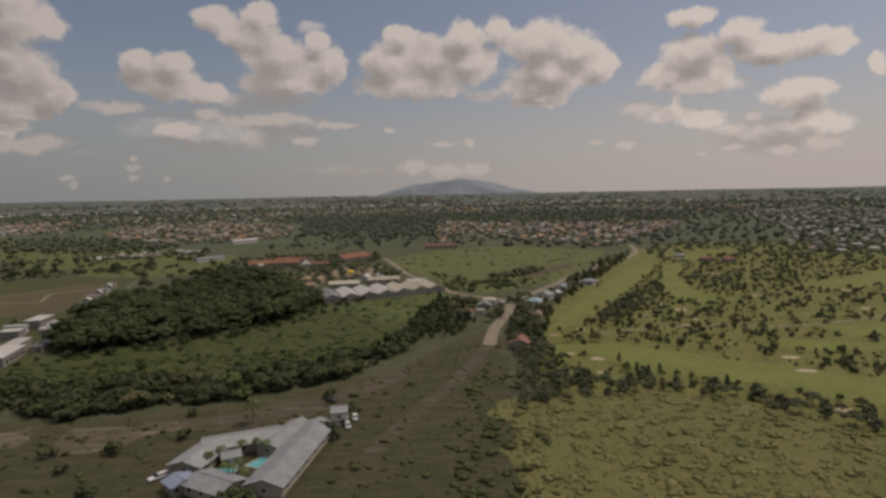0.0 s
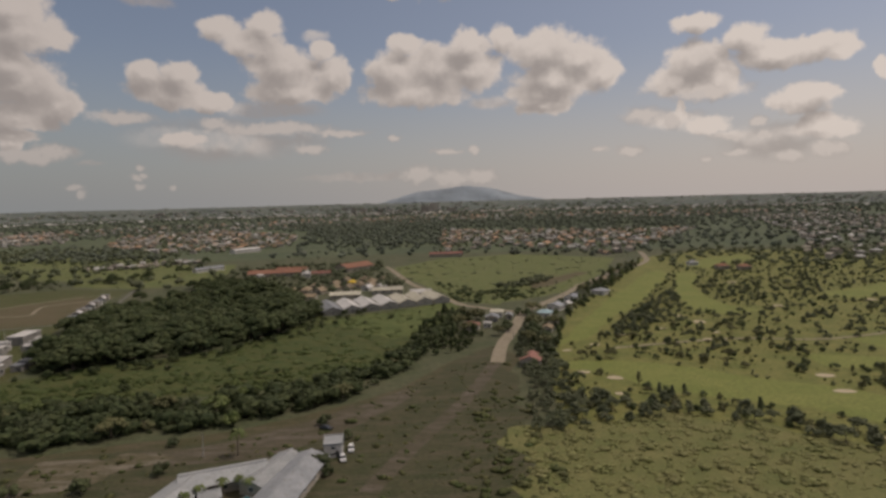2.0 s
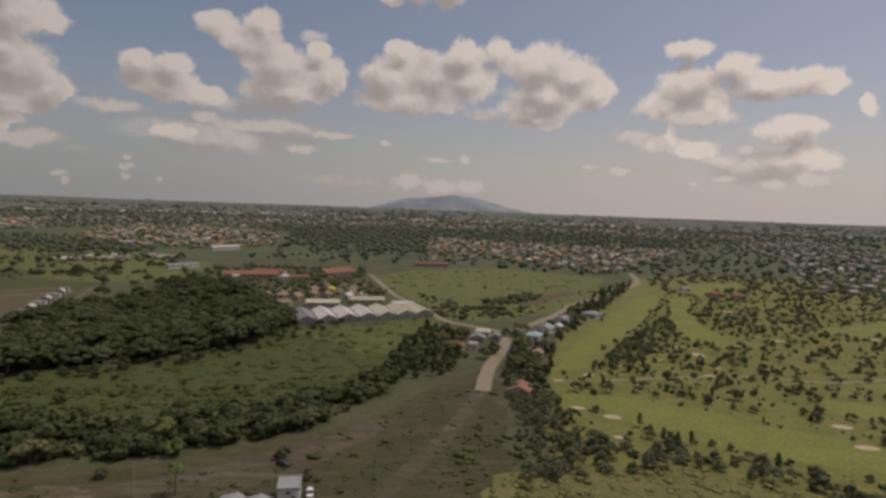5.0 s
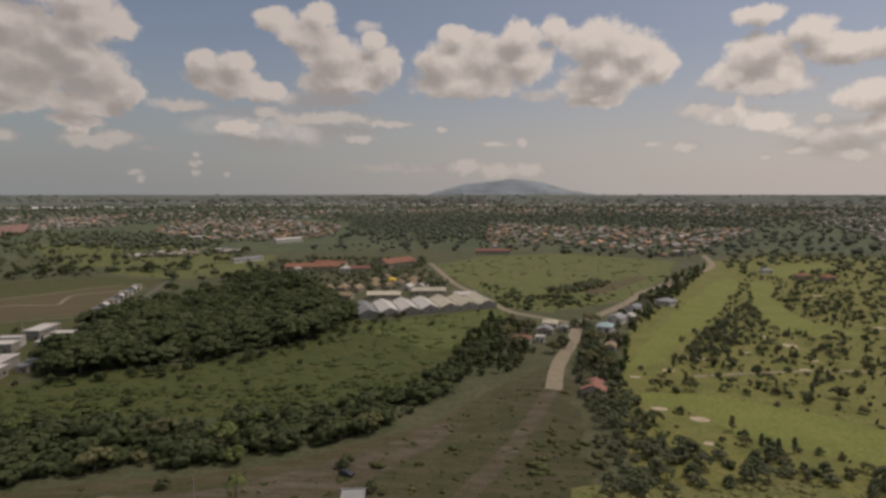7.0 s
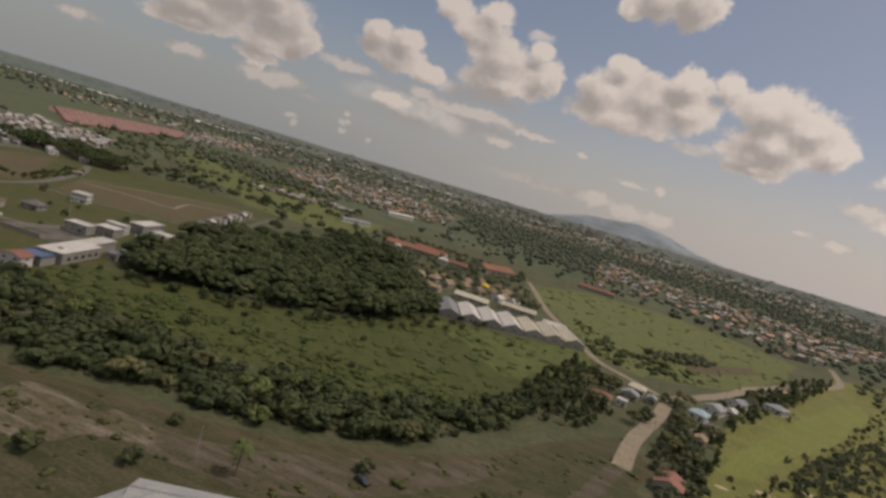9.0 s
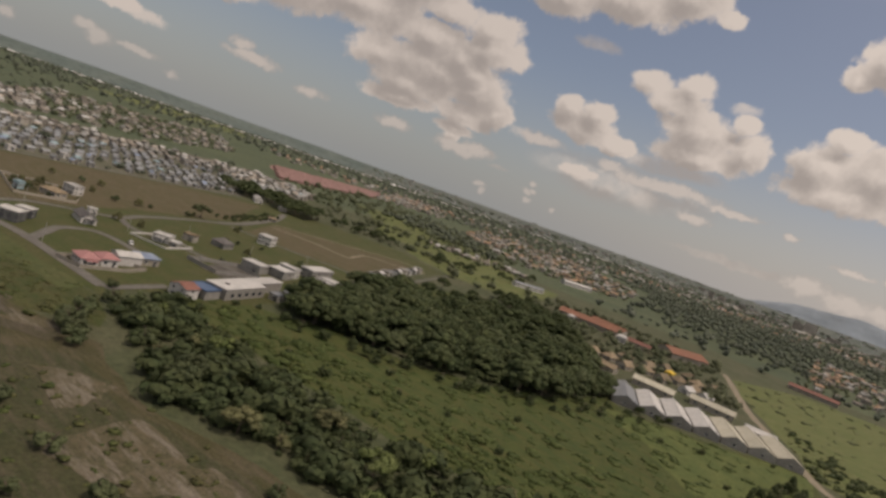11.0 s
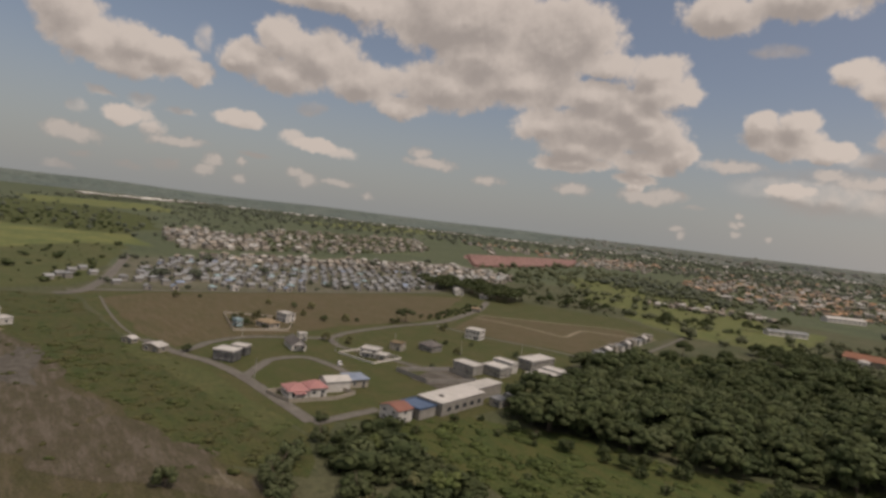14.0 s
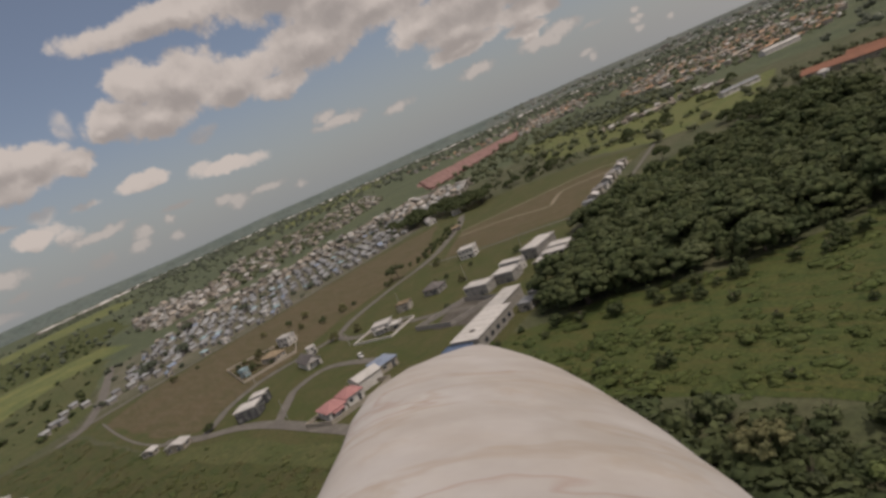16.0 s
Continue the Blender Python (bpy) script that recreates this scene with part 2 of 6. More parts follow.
body = wmix(lit, wmix(sunward, (0.275, 0.264, 0.256), (0.305, 0.292, 0.280)), wmix(sunward, (0.470, 0.450, 0.428), (0.610, 0.585, 0.548)))
# the unseen overhead cover is brightened to lift the shadows on the land
cloud_colour = wmix(wmath("MULTIPLY", overhead, wrange(height, 30.0, 44.0, 0.0, 0.9)), body, (0.95, 0.91, 0.86))

air = wn.new("ShaderNodeTexSky")
air.sky_type, air.sun_disc = "NISHITA", False
air.sun_elevation, air.sun_rotation = radians(SUN_EL), radians(SUN_AZ)
air.air_density, air.dust_density, air.ozone_density = 1.0, 2.0, 1.5
thin = wnode("ShaderNodeVectorMath", operation="SCALE")
thin.inputs["Scale"].default_value = 0.075
wl.new(air.outputs[0], thin.inputs[0])
# dust near the horizon
dusty = wmix(wrange(height, -2.0, 15.0, 0.88, 0.15), thin.outputs[0], wmix(sunward, (0.238, 0.272, 0.288), (0.465, 0.450, 0.440)))
veiled = wmix(wmath("MULTIPLY", cover, wrange(height, 0.0, 6.0, 0.62, 1.0)), dusty, cloud_colour)
back = wn.new("ShaderNodeBackground")
wl.new(veiled, back.inputs[0])
back.inputs[1].default_value = 1.0
wo = wn.new("ShaderNodeOutputWorld")
wl.new(back.outputs[0], wo.inputs[0])

# ---------------------------------------------------------------- materials
def surface(name, a, b, size=6.0, fine=0.6, rough=0.9, bump=0.3, speck=None, metal=0.0, vary=0.0, island=False, rubble=None, mottle=0.26, leafy=0.0):
    """Two base colours mixed in patches of that size in metres, finer grain, and specks of a third colour."""
    m = bpy.data.materials.new(name)
    m.use_nodes = True
    nt = m.node_tree
    n, l = nt.nodes, nt.links
    bsdf = n["Principled BSDF"]
    geo = n.new("ShaderNodeNewGeometry")
    where = geo.outputs["Position"]

    def noise_of(scale, detail=4.0, rough_=0.6):
        t = n.new("ShaderNodeTexNoise")
        t.inputs["Scale"].default_value, t.inputs["Detail"].default_value, t.inputs["Roughness"].default_value = scale, detail, rough_
        l.new(where, t.inputs["Vector"])
        return t.outputs["Fac"]

    def ranged(v, x0, x1, y0, y1):
        t = n.new("ShaderNodeMapRange")
        l.new(v, t.inputs[0])
        for i, q in enumerate((x0, x1, y0, y1)):
            t.inputs[i + 1].default_value = q
        return t.outputs[0]

    def mixed(f, p, q, blend="MIX"):
        t = n.new("ShaderNodeMix")
        t.data_type, t.blend_type = "RGBA", blend
        for s, v in ((t.inputs[0], f), (t.inputs[6], p), (t.inputs[7], q)):
            if isinstance(v, float):
                s.default_value = v
            elif isinstance(v, tuple):
                s.default_value = (*v, 1.0)
            else:
                l.new(v, s)
        return t.outputs[2]

    colour = mixed(ranged(noise_of(1.0 / size), 0.36, 0.64, 0.0, 1.0), a, b)
    grain = noise_of(1.0 / fine, 3.0, 0.65)
    if speck:
        colour = mixed(ranged(noise_of(0.37 / fine, 5.0, 0.7), 0.56, 0.66, 0.0, 0.8), colour, speck)
    if rubble:
        lain = n.new("ShaderNodeMapping")
        lain.inputs["Rotation"].default_value, lain.inputs["Scale"].default_value = (0, 0, 2.05), (0.06, 0.34, 0.1)
        l.new(where, lain.inputs[0])
        patch = n.new("ShaderNodeTexNoise")
        patch.inputs["Scale"].default_value, patch.inputs["Detail"].default_value, patch.inputs["Roughness"].default_value = 1.0, 7.0, 0.72
        l.new(lain.outputs[0], patch.inputs["Vector"])
        colour = mixed(ranged(patch.outputs["Fac"], 0.47, 0.61, 0.0, 0.9), colour, rubble)
    shade = ranged(grain, 0.3, 0.7, 1.0 - mottle, 1.0 + mottle)
    if vary:
        if island:
            lot = geo.outputs["Random Per Island"]
        else:
            info = n.new("ShaderNodeObjectInfo")
            lot = info.outputs["Random"]
        times = n.new("ShaderNodeMath")
        times.operation = "MULTIPLY"
        l.new(shade, times.inputs[0])
        l.new(ranged(lot, 0.0, 1.0, 1.0 - vary, 1.0 + vary), times.inputs[1])
        shade = times.outputs[0]
    scale = n.new("ShaderNodeVectorMath")
    scale.operation = "SCALE"
    l.new(colour, scale.inputs[0])
    l.new(shade, scale.inputs["Scale"])
    l.new(scale.outputs[0], bsdf.inputs["Base Color"])
    bsdf.inputs["Roughness"].default_value, bsdf.inputs["Metallic"].default_value = rough, metal
    bsdf.inputs["Specular IOR Level"].default_value = 0.25
    if bump:
        b_ = n.new("ShaderNodeBump")
        b_.inputs["Strength"].default_value, b_.inputs["Distance"].default_value = bump, fine * 0.5
        l.new(grain, b_.inputs["Height"])
        l.new(b_.outputs[0], bsdf.inputs["Normal"])
    if leafy:
        through_leaf, both = n.new("ShaderNodeBsdfTranslucent"), n.new("ShaderNodeMixShader")
        l.new(scale.outputs[0], through_leaf.inputs[0])
        both.inputs[0].default_value = leafy
        l.new(bsdf.outputs[0], both.inputs[1])
        l.new(through_leaf.outputs[0], both.inputs[2])
        l.new(both.outputs[0], n["Material Output"].inputs[0])
    return m


def glass(name, tint):
    m = bpy.data.materials.new(name)
    m.use_nodes = True
    b = m.node_tree.nodes["Principled BSDF"]
    b.inputs["Base Color"].default_value, b.inputs["Roughness"].default_value = (*tint, 1), 0.08
    return m


M_GROUND = surface("mixed_scrub_ground", (0.052, 0.062, 0.029), (0.078, 0.078, 0.044), 26, 2.2, bump=0.4, speck=(0.040, 0.048, 0.022))
M_FAR = surface("far_wooded_land", (0.050, 0.067, 0.036), (0.074, 0.088, 0.046), 110, 8, bump=0.2, speck=(0.094, 0.096, 0.062))
M_BROWN = surface("bare_dry_soil", (0.045, 0.044, 0.018), (0.064, 0.055, 0.027), 10, 0.8, bump=0.5, speck=(0.035, 0.040, 0.015), rubble=(0.080, 0.067, 0.042))
M_SAND = surface("pale_sandy_soil", (0.092, 0.076, 0.047), (0.060, 0.055, 0.028), 4, 0.8, bump=0.5, speck=(0.046, 0.048, 0.022), rubble=(0.150, 0.130, 0.102))
M_ROCK = surface("broken_grey_rubble", (0.060, 0.054, 0.046), (0.104, 0.096, 0.082), 3, 0.6, bump=0.9, speck=(0.038, 0.035, 0.028))
M_SCRUB = surface("weedy_scrub", (0.034, 0.050, 0.013), (0.062, 0.057, 0.023), 8, 1.1, bump=0.7, speck=(0.028, 0.041, 0.012), rubble=(0.058, 0.064, 0.020))
M_PADDY = surface("flat_paddy_grass", (0.052, 0.066, 0.021), (0.074, 0.076, 0.030), 22, 2.0, bump=0.3, speck=(0.040, 0.052, 0.018))
M_BRUSH = surface("dry_brush_ground", (0.096, 0.106, 0.034), (0.132, 0.126, 0.048), 10, 1.0, bump=0.6, speck=(0.066, 0.080, 0.025))
M_DRY = surface("dry_stony_soil", (0.068, 0.057, 0.038), (0.052, 0.047, 0.025), 5, 0.7, bump=0.6, speck=(0.041, 0.038, 0.020), rubble=(0.102, 0.086, 0.068))
M_FIELD = surface("wild_green_meadow", (0.034, 0.054, 0.013), (0.058, 0.070, 0.019), 8, 1.0, bump=0.8, speck=(0.026, 0.041, 0.012), rubble=(0.066, 0.064, 0.020))
M_MEADOW = surface("open_green_pasture", (0.070, 0.096, 0.026), (0.106, 0.116, 0.040), 15, 1.8, bump=0.6, speck=(0.045, 0.066, 0.019), rubble=(0.112, 0.110, 0.046))
M_PASTURE_EDGE = surface("short_green_grass", (0.060, 0.082, 0.022), (0.086, 0.100, 0.030), 10, 1.2, bump=0.5, speck=(0.044, 0.062, 0.018))
M_ROUGH = surface("golf_rough_grass", (0.098, 0.110, 0.029), (0.144, 0.138, 0.043), 12, 1.6, bump=0.5, speck=(0.066, 0.080, 0.023))
M_FAIRWAY = surface("mown_fairway_grass", (0.114, 0.134, 0.033), (0.142, 0.152, 0.042), 18, 1.5, bump=0.15, speck=(0.098, 0.116, 0.029))
M_BUNKER = surface("bunker_sand", (0.39, 0.33, 0.24), (0.31, 0.26, 0.18), 3, 0.5, bump=0.3)
M_LAWN = surface("estate_lawn", (0.046, 0.058, 0.016), (0.066, 0.064, 0.025), 12, 1.1, bump=0.5, speck=(0.036, 0.044, 0.015))
M_TAN = surface("ploughed_tan_field", (0.086, 0.068, 0.037), (0.068, 0.062, 0.028), 17, 1.5, bump=0.5, speck=(0.055, 0.058, 0.023), rubble=(0.098, 0.078, 0.048))
M_PALE = surface("estate_bare_ground", (0.076, 0.078, 0.048), (0.120, 0.113, 0.084), 16, 1.5, bump=0.2, speck=(0.052, 0.062, 0.026))
# weeds and dry grass, with a cloud's shade darkening the base colours
M_WEEDY = surface("weedy_dry_grass_shaded", (0.034, 0.040, 0.016), (0.052, 0.050, 0.024), 9, 1.0, bump=0.6, speck=(0.027, 0.034, 0.013), rubble=(0.070, 0.060, 0.037))
# yellow-green crop; the brightness of full sun is put into its colour
M_BRIGHT = surface("sunlit_rice_field", (0.138, 0.142, 0.047), (0.074, 0.098, 0.032), 36, 3.5, bump=0.2, speck=(0.058, 0.078, 0.027))
M_ROAD = surface("worn_concrete_road", (0.104, 0.097, 0.087), (0.138, 0.129, 0.115), 5, 0.5, bump=0.2, speck=(0.076, 0.073, 0.062))
M_DIRT = surface("dirt_track", (0.235, 0.200, 0.150), (0.185, 0.158, 0.113), 4, 0.5, bump=0.4, speck=(0.11, 0.11, 0.05))
M_KERB = surface("kerb_concrete", (0.30, 0.29, 0.27), (0.36, 0.35, 0.32), 2, 0.3, bump=0.2)
M_LEAF = surface("dark_broad_leaves", (0.058, 0.075, 0.034), (0.084, 0.098, 0.044), 5, 0.9, rough=0.75, bump=0.0, vary=0.25, leafy=0.10)
M_LEAF_OLIVE = surface("olive_leaves", (0.094, 0.100, 0.045), (0.130, 0.126, 0.058), 4, 0.9, rough=0.75, bump=0.0, vary=0.25, leafy=0.10)
M_LEAF_FRESH = surface("fresh_green_leaves", (0.084, 0.112, 0.034), (0.114, 0.134, 0.048), 4, 0.9, rough=0.7, bump=0.0, vary=0.2, leafy=0.10)
M_LEAF_FAR = surface("far_canopy", (0.086, 0.102, 0.056), (0.122, 0.132, 0.076), 40, 4, rough=0.85, bump=0.0, vary=0.25, island=True, leafy=0.10)
M_LEAF_WOOD = surface("wood_canopy_leaves", (0.044, 0.061, 0.025), (0.068, 0.082, 0.034), 7, 1.2, rough=0.9, bump=0.0, vary=0.28, island=True, leafy=0.10)
# these two leaf colours are paler and greyer: distance haze is painted in
M_LEAF_HAZED = surface("distant_canopy_hazed", (0.098, 0.116, 0.086), (0.124, 0.138, 0.104), 150, 20, rough=0.9, bump=0.0, vary=0.15, island=True, leafy=0.10)
M_LEAF_BAND_HAZED = surface("dense_far_canopy_hazed", (0.084, 0.100, 0.072), (0.106, 0.119, 0.084), 90, 16, rough=0.9, bump=0.0, vary=0.12, island=True, leafy=0.10)
M_BUSH_FIELD = surface("meadow_weeds", (0.046, 0.068, 0.018), (0.072, 0.090, 0.027), 9, 0.8, rough=0.85, bump=0.0, vary=0.15, island=True, leafy=0.10)
M_BUSH = surface("scrub_leaves", (0.136, 0.144, 0.050), (0.176, 0.168, 0.070), 9, 0.8, rough=0.8, bump=0.0, vary=0.18, island=True, leafy=0.10)
M_BUSH_DARK = surface("dense_bush_leaves", (0.036, 0.051, 0.020), (0.056, 0.068, 0.027), 7, 0.8, rough=0.85, bump=0.0, vary=0.18, island=True, leafy=0.10)
M_BUSH_SCRUB = surface("mixed_weeds", (0.050, 0.070, 0.020), (0.082, 0.078, 0.032), 8, 0.8, rough=0.85, bump=0.0, vary=0.2, island=True, leafy=0.10)
M_BARK = surface("grey_brown_bark", (0.11, 0.085, 0.06), (0.16, 0.13, 0.10), 0.6, 0.1, bump=0.5)
M_WHITE = surface("white_render", (0.50, 0.48, 0.45), (0.55, 0.53, 0.50), 3, 0.3, rough=0.8, bump=0.1, speck=(0.40, 0.38, 0.35), vary=0.08)
M_CREAM = surface("cream_render", (0.285, 0.258, 0.212), (0.330, 0.298, 0.248), 3, 0.3, rough=0.85, bump=0.1, vary=0.2)
M_GREYWALL = surface("raw_block_wall", (0.24, 0.23, 0.21), (0.30, 0.285, 0.26), 2, 0.3, bump=0.3, speck=(0.17, 0.16, 0.145), vary=0.15)
M_ZINC = surface("pale_sheet_roof", (0.385, 0.375, 0.358), (0.455, 0.442, 0.420), 5, 0.4, rough=0.55, bump=0.1, speck=(0.32, 0.30, 0.275), vary=0.08)
M_ROOFGREY = surface("grey_sheet_roof", (0.175, 0.186, 0.196), (0.230, 0.240, 0.250), 4, 0.4, rough=0.6, bump=0.15, speck=(0.150, 0.146, 0.140), vary=0.15)
M_ROOFPALE = surface("dull_pale_sheet_roof", (0.215, 0.226, 0.230), (0.268, 0.276, 0.276), 5, 0.4, rough=0.6, bump=0.1, speck=(0.18, 0.178, 0.172), vary=0.1)
M_ROOFDARK = surface("dark_shingle_roof", (0.085, 0.080, 0.080), (0.12, 0.11, 0.105), 3, 0.3, rough=0.8, bump=0.3, vary=0.2)
M_ROOFPINK = surface("faded_pink_red_roof", (0.30, 0.146, 0.142), (0.355, 0.182, 0.174), 3, 0.3, rough=0.75, bump=0.2, speck=(0.26, 0.12, 0.12))
M_ROOFRED = surface("rusty_red_roof", (0.180, 0.084, 0.066), (0.22, 0.104, 0.082), 4, 0.4, rough=0.8, bump=0.2, speck=(0.145, 0.08, 0.062), vary=0.15)
M_ROOFORANGE = surface("orange_clay_tile_roof", (0.205, 0.096, 0.062), (0.178, 0.088, 0.060), 6, 0.5, rough=0.85, bump=0.3, speck=(0.15, 0.085, 0.06), vary=0.15)
M_ROOFTAN = surface("tan_cement_tile_roof", (0.165, 0.128, 0.084), (0.215, 0.168, 0.112), 4, 0.4, rough=0.85, bump=0.3, vary=0.25)
M_ROOFCREAM = surface("cream_sheet_roof", (0.34, 0.32, 0.25), (0.41, 0.385, 0.31), 5, 0.4, rough=0.6, bump=0.1, speck=(0.28, 0.26, 0.21), vary=0.12)
M_ROOFBLUE = surface("slate_blue_roof", (0.16, 0.20, 0.27), (0.21, 0.25, 0.32), 3, 0.3, rough=0.6, bump=0.2, vary=0.1)
M_TEAL = surface("pale_teal_sheet_roof", (0.22, 0.32, 0.345), (0.27, 0.365, 0.39), 3, 0.3, rough=0.55, bump=0.1)
M_BLUEWALL = surface("blue_sheet_wall", (0.062, 0.098, 0.165), (0.080, 0.118, 0.190), 3, 0.3, rough=0.65, bump=0.15)
M_DARKWALL = surface("charcoal_wall", (0.045, 0.047, 0.052), (0.065, 0.067, 0.072), 3, 0.3, rough=0.7, bump=0.1)
M_YELLOW = surface("yellow_render", (0.62, 0.42, 0.055), (0.66, 0.46, 0.08), 3, 0.3, bump=0.1)
M_POOL = surface("pool_water", (0.10, 0.36, 0.40), (0.13, 0.42, 0.46), 3, 0.6, rough=0.1, bump=0.15)
M_GLASS = glass("dark_window_glass", (0.035, 0.042, 0.050))
M_FRAME = surface("window_frame_paint", (0.55, 0.54, 0.52), (0.62, 0.61, 0.58), 1, 0.1, bump=0.0)
M_CAR = surface("car_paint", (0.55, 0.55, 0.55), (0.60, 0.60, 0.60), 2, 0.2, rough=0.3, bump=0.0, vary=0.15)
M_CAR_DARK = surface("dark_car_paint", (0.030, 0.032, 0.036), (0.040, 0.042, 0.046), 2, 0.2, rough=0.3, bump=0.0)
M_TYRE = surface("black_rubber", (0.02, 0.02, 0.02), (0.03, 0.03, 0.03), 0.3, 0.05, bump=0.1)
M_TOWNWALL = surface("town_walls", (0.235, 0.215, 0.185), (0.330, 0.305, 0.268), 40, 2, bump=0.0, vary=0.35, island=True)
M_TOWNROOF = surface("town_roofs", (0.19, 0.165, 0.135), (0.27, 0.24, 0.205), 60, 3, bump=0.0, vary=0.45, island=True)
M_TOWNTILE = surface("town_tile_roofs", (0.288, 0.178, 0.110), (0.360, 0.230, 0.149), 60, 3, bump=0.0, vary=0.4, island=True)
M_TOWNPALE = surface("town_pale_roofs", (0.262, 0.262, 0.250), (0.352, 0.346, 0.326), 60, 3, bump=0.0, vary=0.4, island=True)
M_TOWNWHITE = surface("white_works_roofs", (0.60, 0.59, 0.56), (0.68, 0.67, 0.64), 60, 5, bump=0.0, vary=0.2, island=True)
M_REDROWS = surface("red_row_roofs", (0.190, 0.112, 0.100), (0.228, 0.136, 0.122), 40, 4, bump=0.0, vary=0.16, island=True)
# the mountain's pale blue is air haze put into the base colour
M_RANGE = surface("mountain_haze_blue", (0.186, 0.218, 0.246), (0.202, 0.234, 0.260), 900, 200, bump=0.0)
# hill and ridge woods are tinted blue-grey to stand for haze
M_HILLS = surface("far_hill_woods_hazed", (0.080, 0.104, 0.096), (0.102, 0.124, 0.112), 160, 30, bump=0.0, speck=(0.066, 0.086, 0.076))
M_RIDGE = surface("horizon_woods_hazed", (0.084, 0.100, 0.090), (0.108, 0.120, 0.106), 140, 22, bump=0.0, speck=(0.134, 0.136, 0.122))

# ---------------------------------------------------------------- building tools
def spot(x, y):
    """From the plan to metres; what lies far off is drawn in towards the horizon."""
    r = math.hypot(x, y) + 1e-9
    far = K * r if r < 1500 else K * 1500 + (r - 1500) * 0.86
    return x * far / r, y * far / r


class Shape:
    """Gathers corners and faces of one mesh."""

    def __init__(self):
        self.v, self.f, self.m, self.count = [], [], [], 0

    def add(self, verts, faces, slot=0):
        verts = np.asarray(verts, float).reshape(-1, 3)
        for face in faces:
            self.f.append([i + self.count for i in face])
            self.m.append(slot)
        self.v.append(verts)
        self.count += len(verts)
        return self

    def box(self, x0, x1, y0, y1, z0, z1, slot=0, bottom=False):
        v = [(x, y, z) for z in (z0, z1) for x, y in ((x0, y0), (x1, y0), (x1, y1), (x0, y1))]
        f = [(0, 1, 5, 4), (1, 2, 6, 5), (2, 3, 7, 6), (3, 0, 4, 7), (4, 5, 6, 7)]
        return self.add(v, f + ([(3, 2, 1, 0)] if bottom else []), slot)

    def gable(self, length, width, eave, ridge, over=0.4, thick=0.15, slot=0):
        """A pitched roof of two slabs, ridge along y."""
        a, b = width / 2 + over, length / 2 + over
        drop = (ridge - eave) * over / (width / 2)
        lo = eave - drop
        v = [(-a, -b, lo), (0, -b, ridge), (a, -b, lo), (-a, b, lo), (0, b, ridge), (a, b, lo)]
        v += [(x, y, z + thick) for x, y, z in v]
        f = [(6, 7, 10, 9), (7, 8, 11, 10), (3, 4, 1, 0), (4, 5, 2, 1), (0, 1, 7, 6), (1, 2, 8, 7), (4, 3, 9, 10), (5, 4, 10, 11), (3, 0, 6, 9), (2, 5, 11, 8)]
        return self.add(v, f, slot)

    def hip(self, length, width, eave, ridge, over=0.5, thick=0.15, slot=0):
        a, b = width / 2 + over, length / 2 + over
        c = max(b - a, 0.05)
        v = [(-a, -b, eave), (a, -b, eave), (a, b, eave), (-a, b, eave)]
        v += [(x, y, z + thick) for x, y, z in v] + [(0, -c, ridge + thick), (0, c, ridge + thick)]
        f = [(3, 2, 1, 0), (0, 1, 5, 4), (1, 2, 6, 5), (2, 3, 7, 6), (3, 0, 4, 7), (4, 5, 8), (5, 6, 9, 8), (6, 7, 9), (7, 4, 8, 9)]
        return self.add(v, f, slot)

    def tube(self, x, y, z0, z1, r0, r1, sides=7, lean=(0, 0), slot=0):
        ring = [(math.cos(2 * math.pi * i / sides), math.sin(2 * math.pi * i / sides)) for i in range(sides)]
        v = [(x + r0 * c, y + r0 * s, z0) for c, s in ring] + [(x + lean[0] + r1 * c, y + lean[1] + r1 * s, z1) for c, s in ring]
        f = [(i, (i + 1) % sides, sides + (i + 1) % sides, sides + i) for i in range(sides)] + [tuple(range(sides, 2 * sides))]
        return self.add(v, f, slot)

    def mesh(self, name, *materials):
        me = bpy.data.meshes.new(name)
        v = np.concatenate(self.v)
        sizes = np.array([len(q) for q in self.f], np.int32)
        me.vertices.add(len(v))
        me.vertices.foreach_set("co", v.astype(np.float32).ravel())
        me.loops.add(int(sizes.sum()))
        me.loops.foreach_set("vertex_index", np.array([i for q in self.f for i in q], np.int32))
        me.polygons.add(len(sizes))
        me.polygons.foreach_set("loop_start", np.concatenate([[0], np.cumsum(sizes)[:-1]]).astype(np.int32))
        for material in materials:
            me.materials.append(material)
        me.polygons.foreach_set("material_index", np.array(self.m, np.int32))
        me.update(calc_edges=True)
        me.validate()
        me.shade_flat()
        return me


def part(name, shape, material, parent, label="", at=None):
    mats = material if isinstance(material, tuple) else (material,)
    ob = new(name, shape.mesh(name, *mats))
    ob.parent = parent
    if at is not None:
        ob.matrix_basis = at
    return tagged(ob, label)


def thing(name, m, label, category, group="", kind=""):
    ob = new(name)
    ob.empty_display_size = 0.3
    ob.matrix_basis = m
    return tagged(ob, label, category, group, kind)


def inside_of(x, y, corners):
    hit = False
    for (x0, y0), (x1, y1) in zip(corners, corners[1:] + corners[:1]):
        if (y0 > y) != (y1 > y) and x < (x1 - x0) * (y - y0) / (y1 - y0) + x0:
            hit = not hit
    return hit


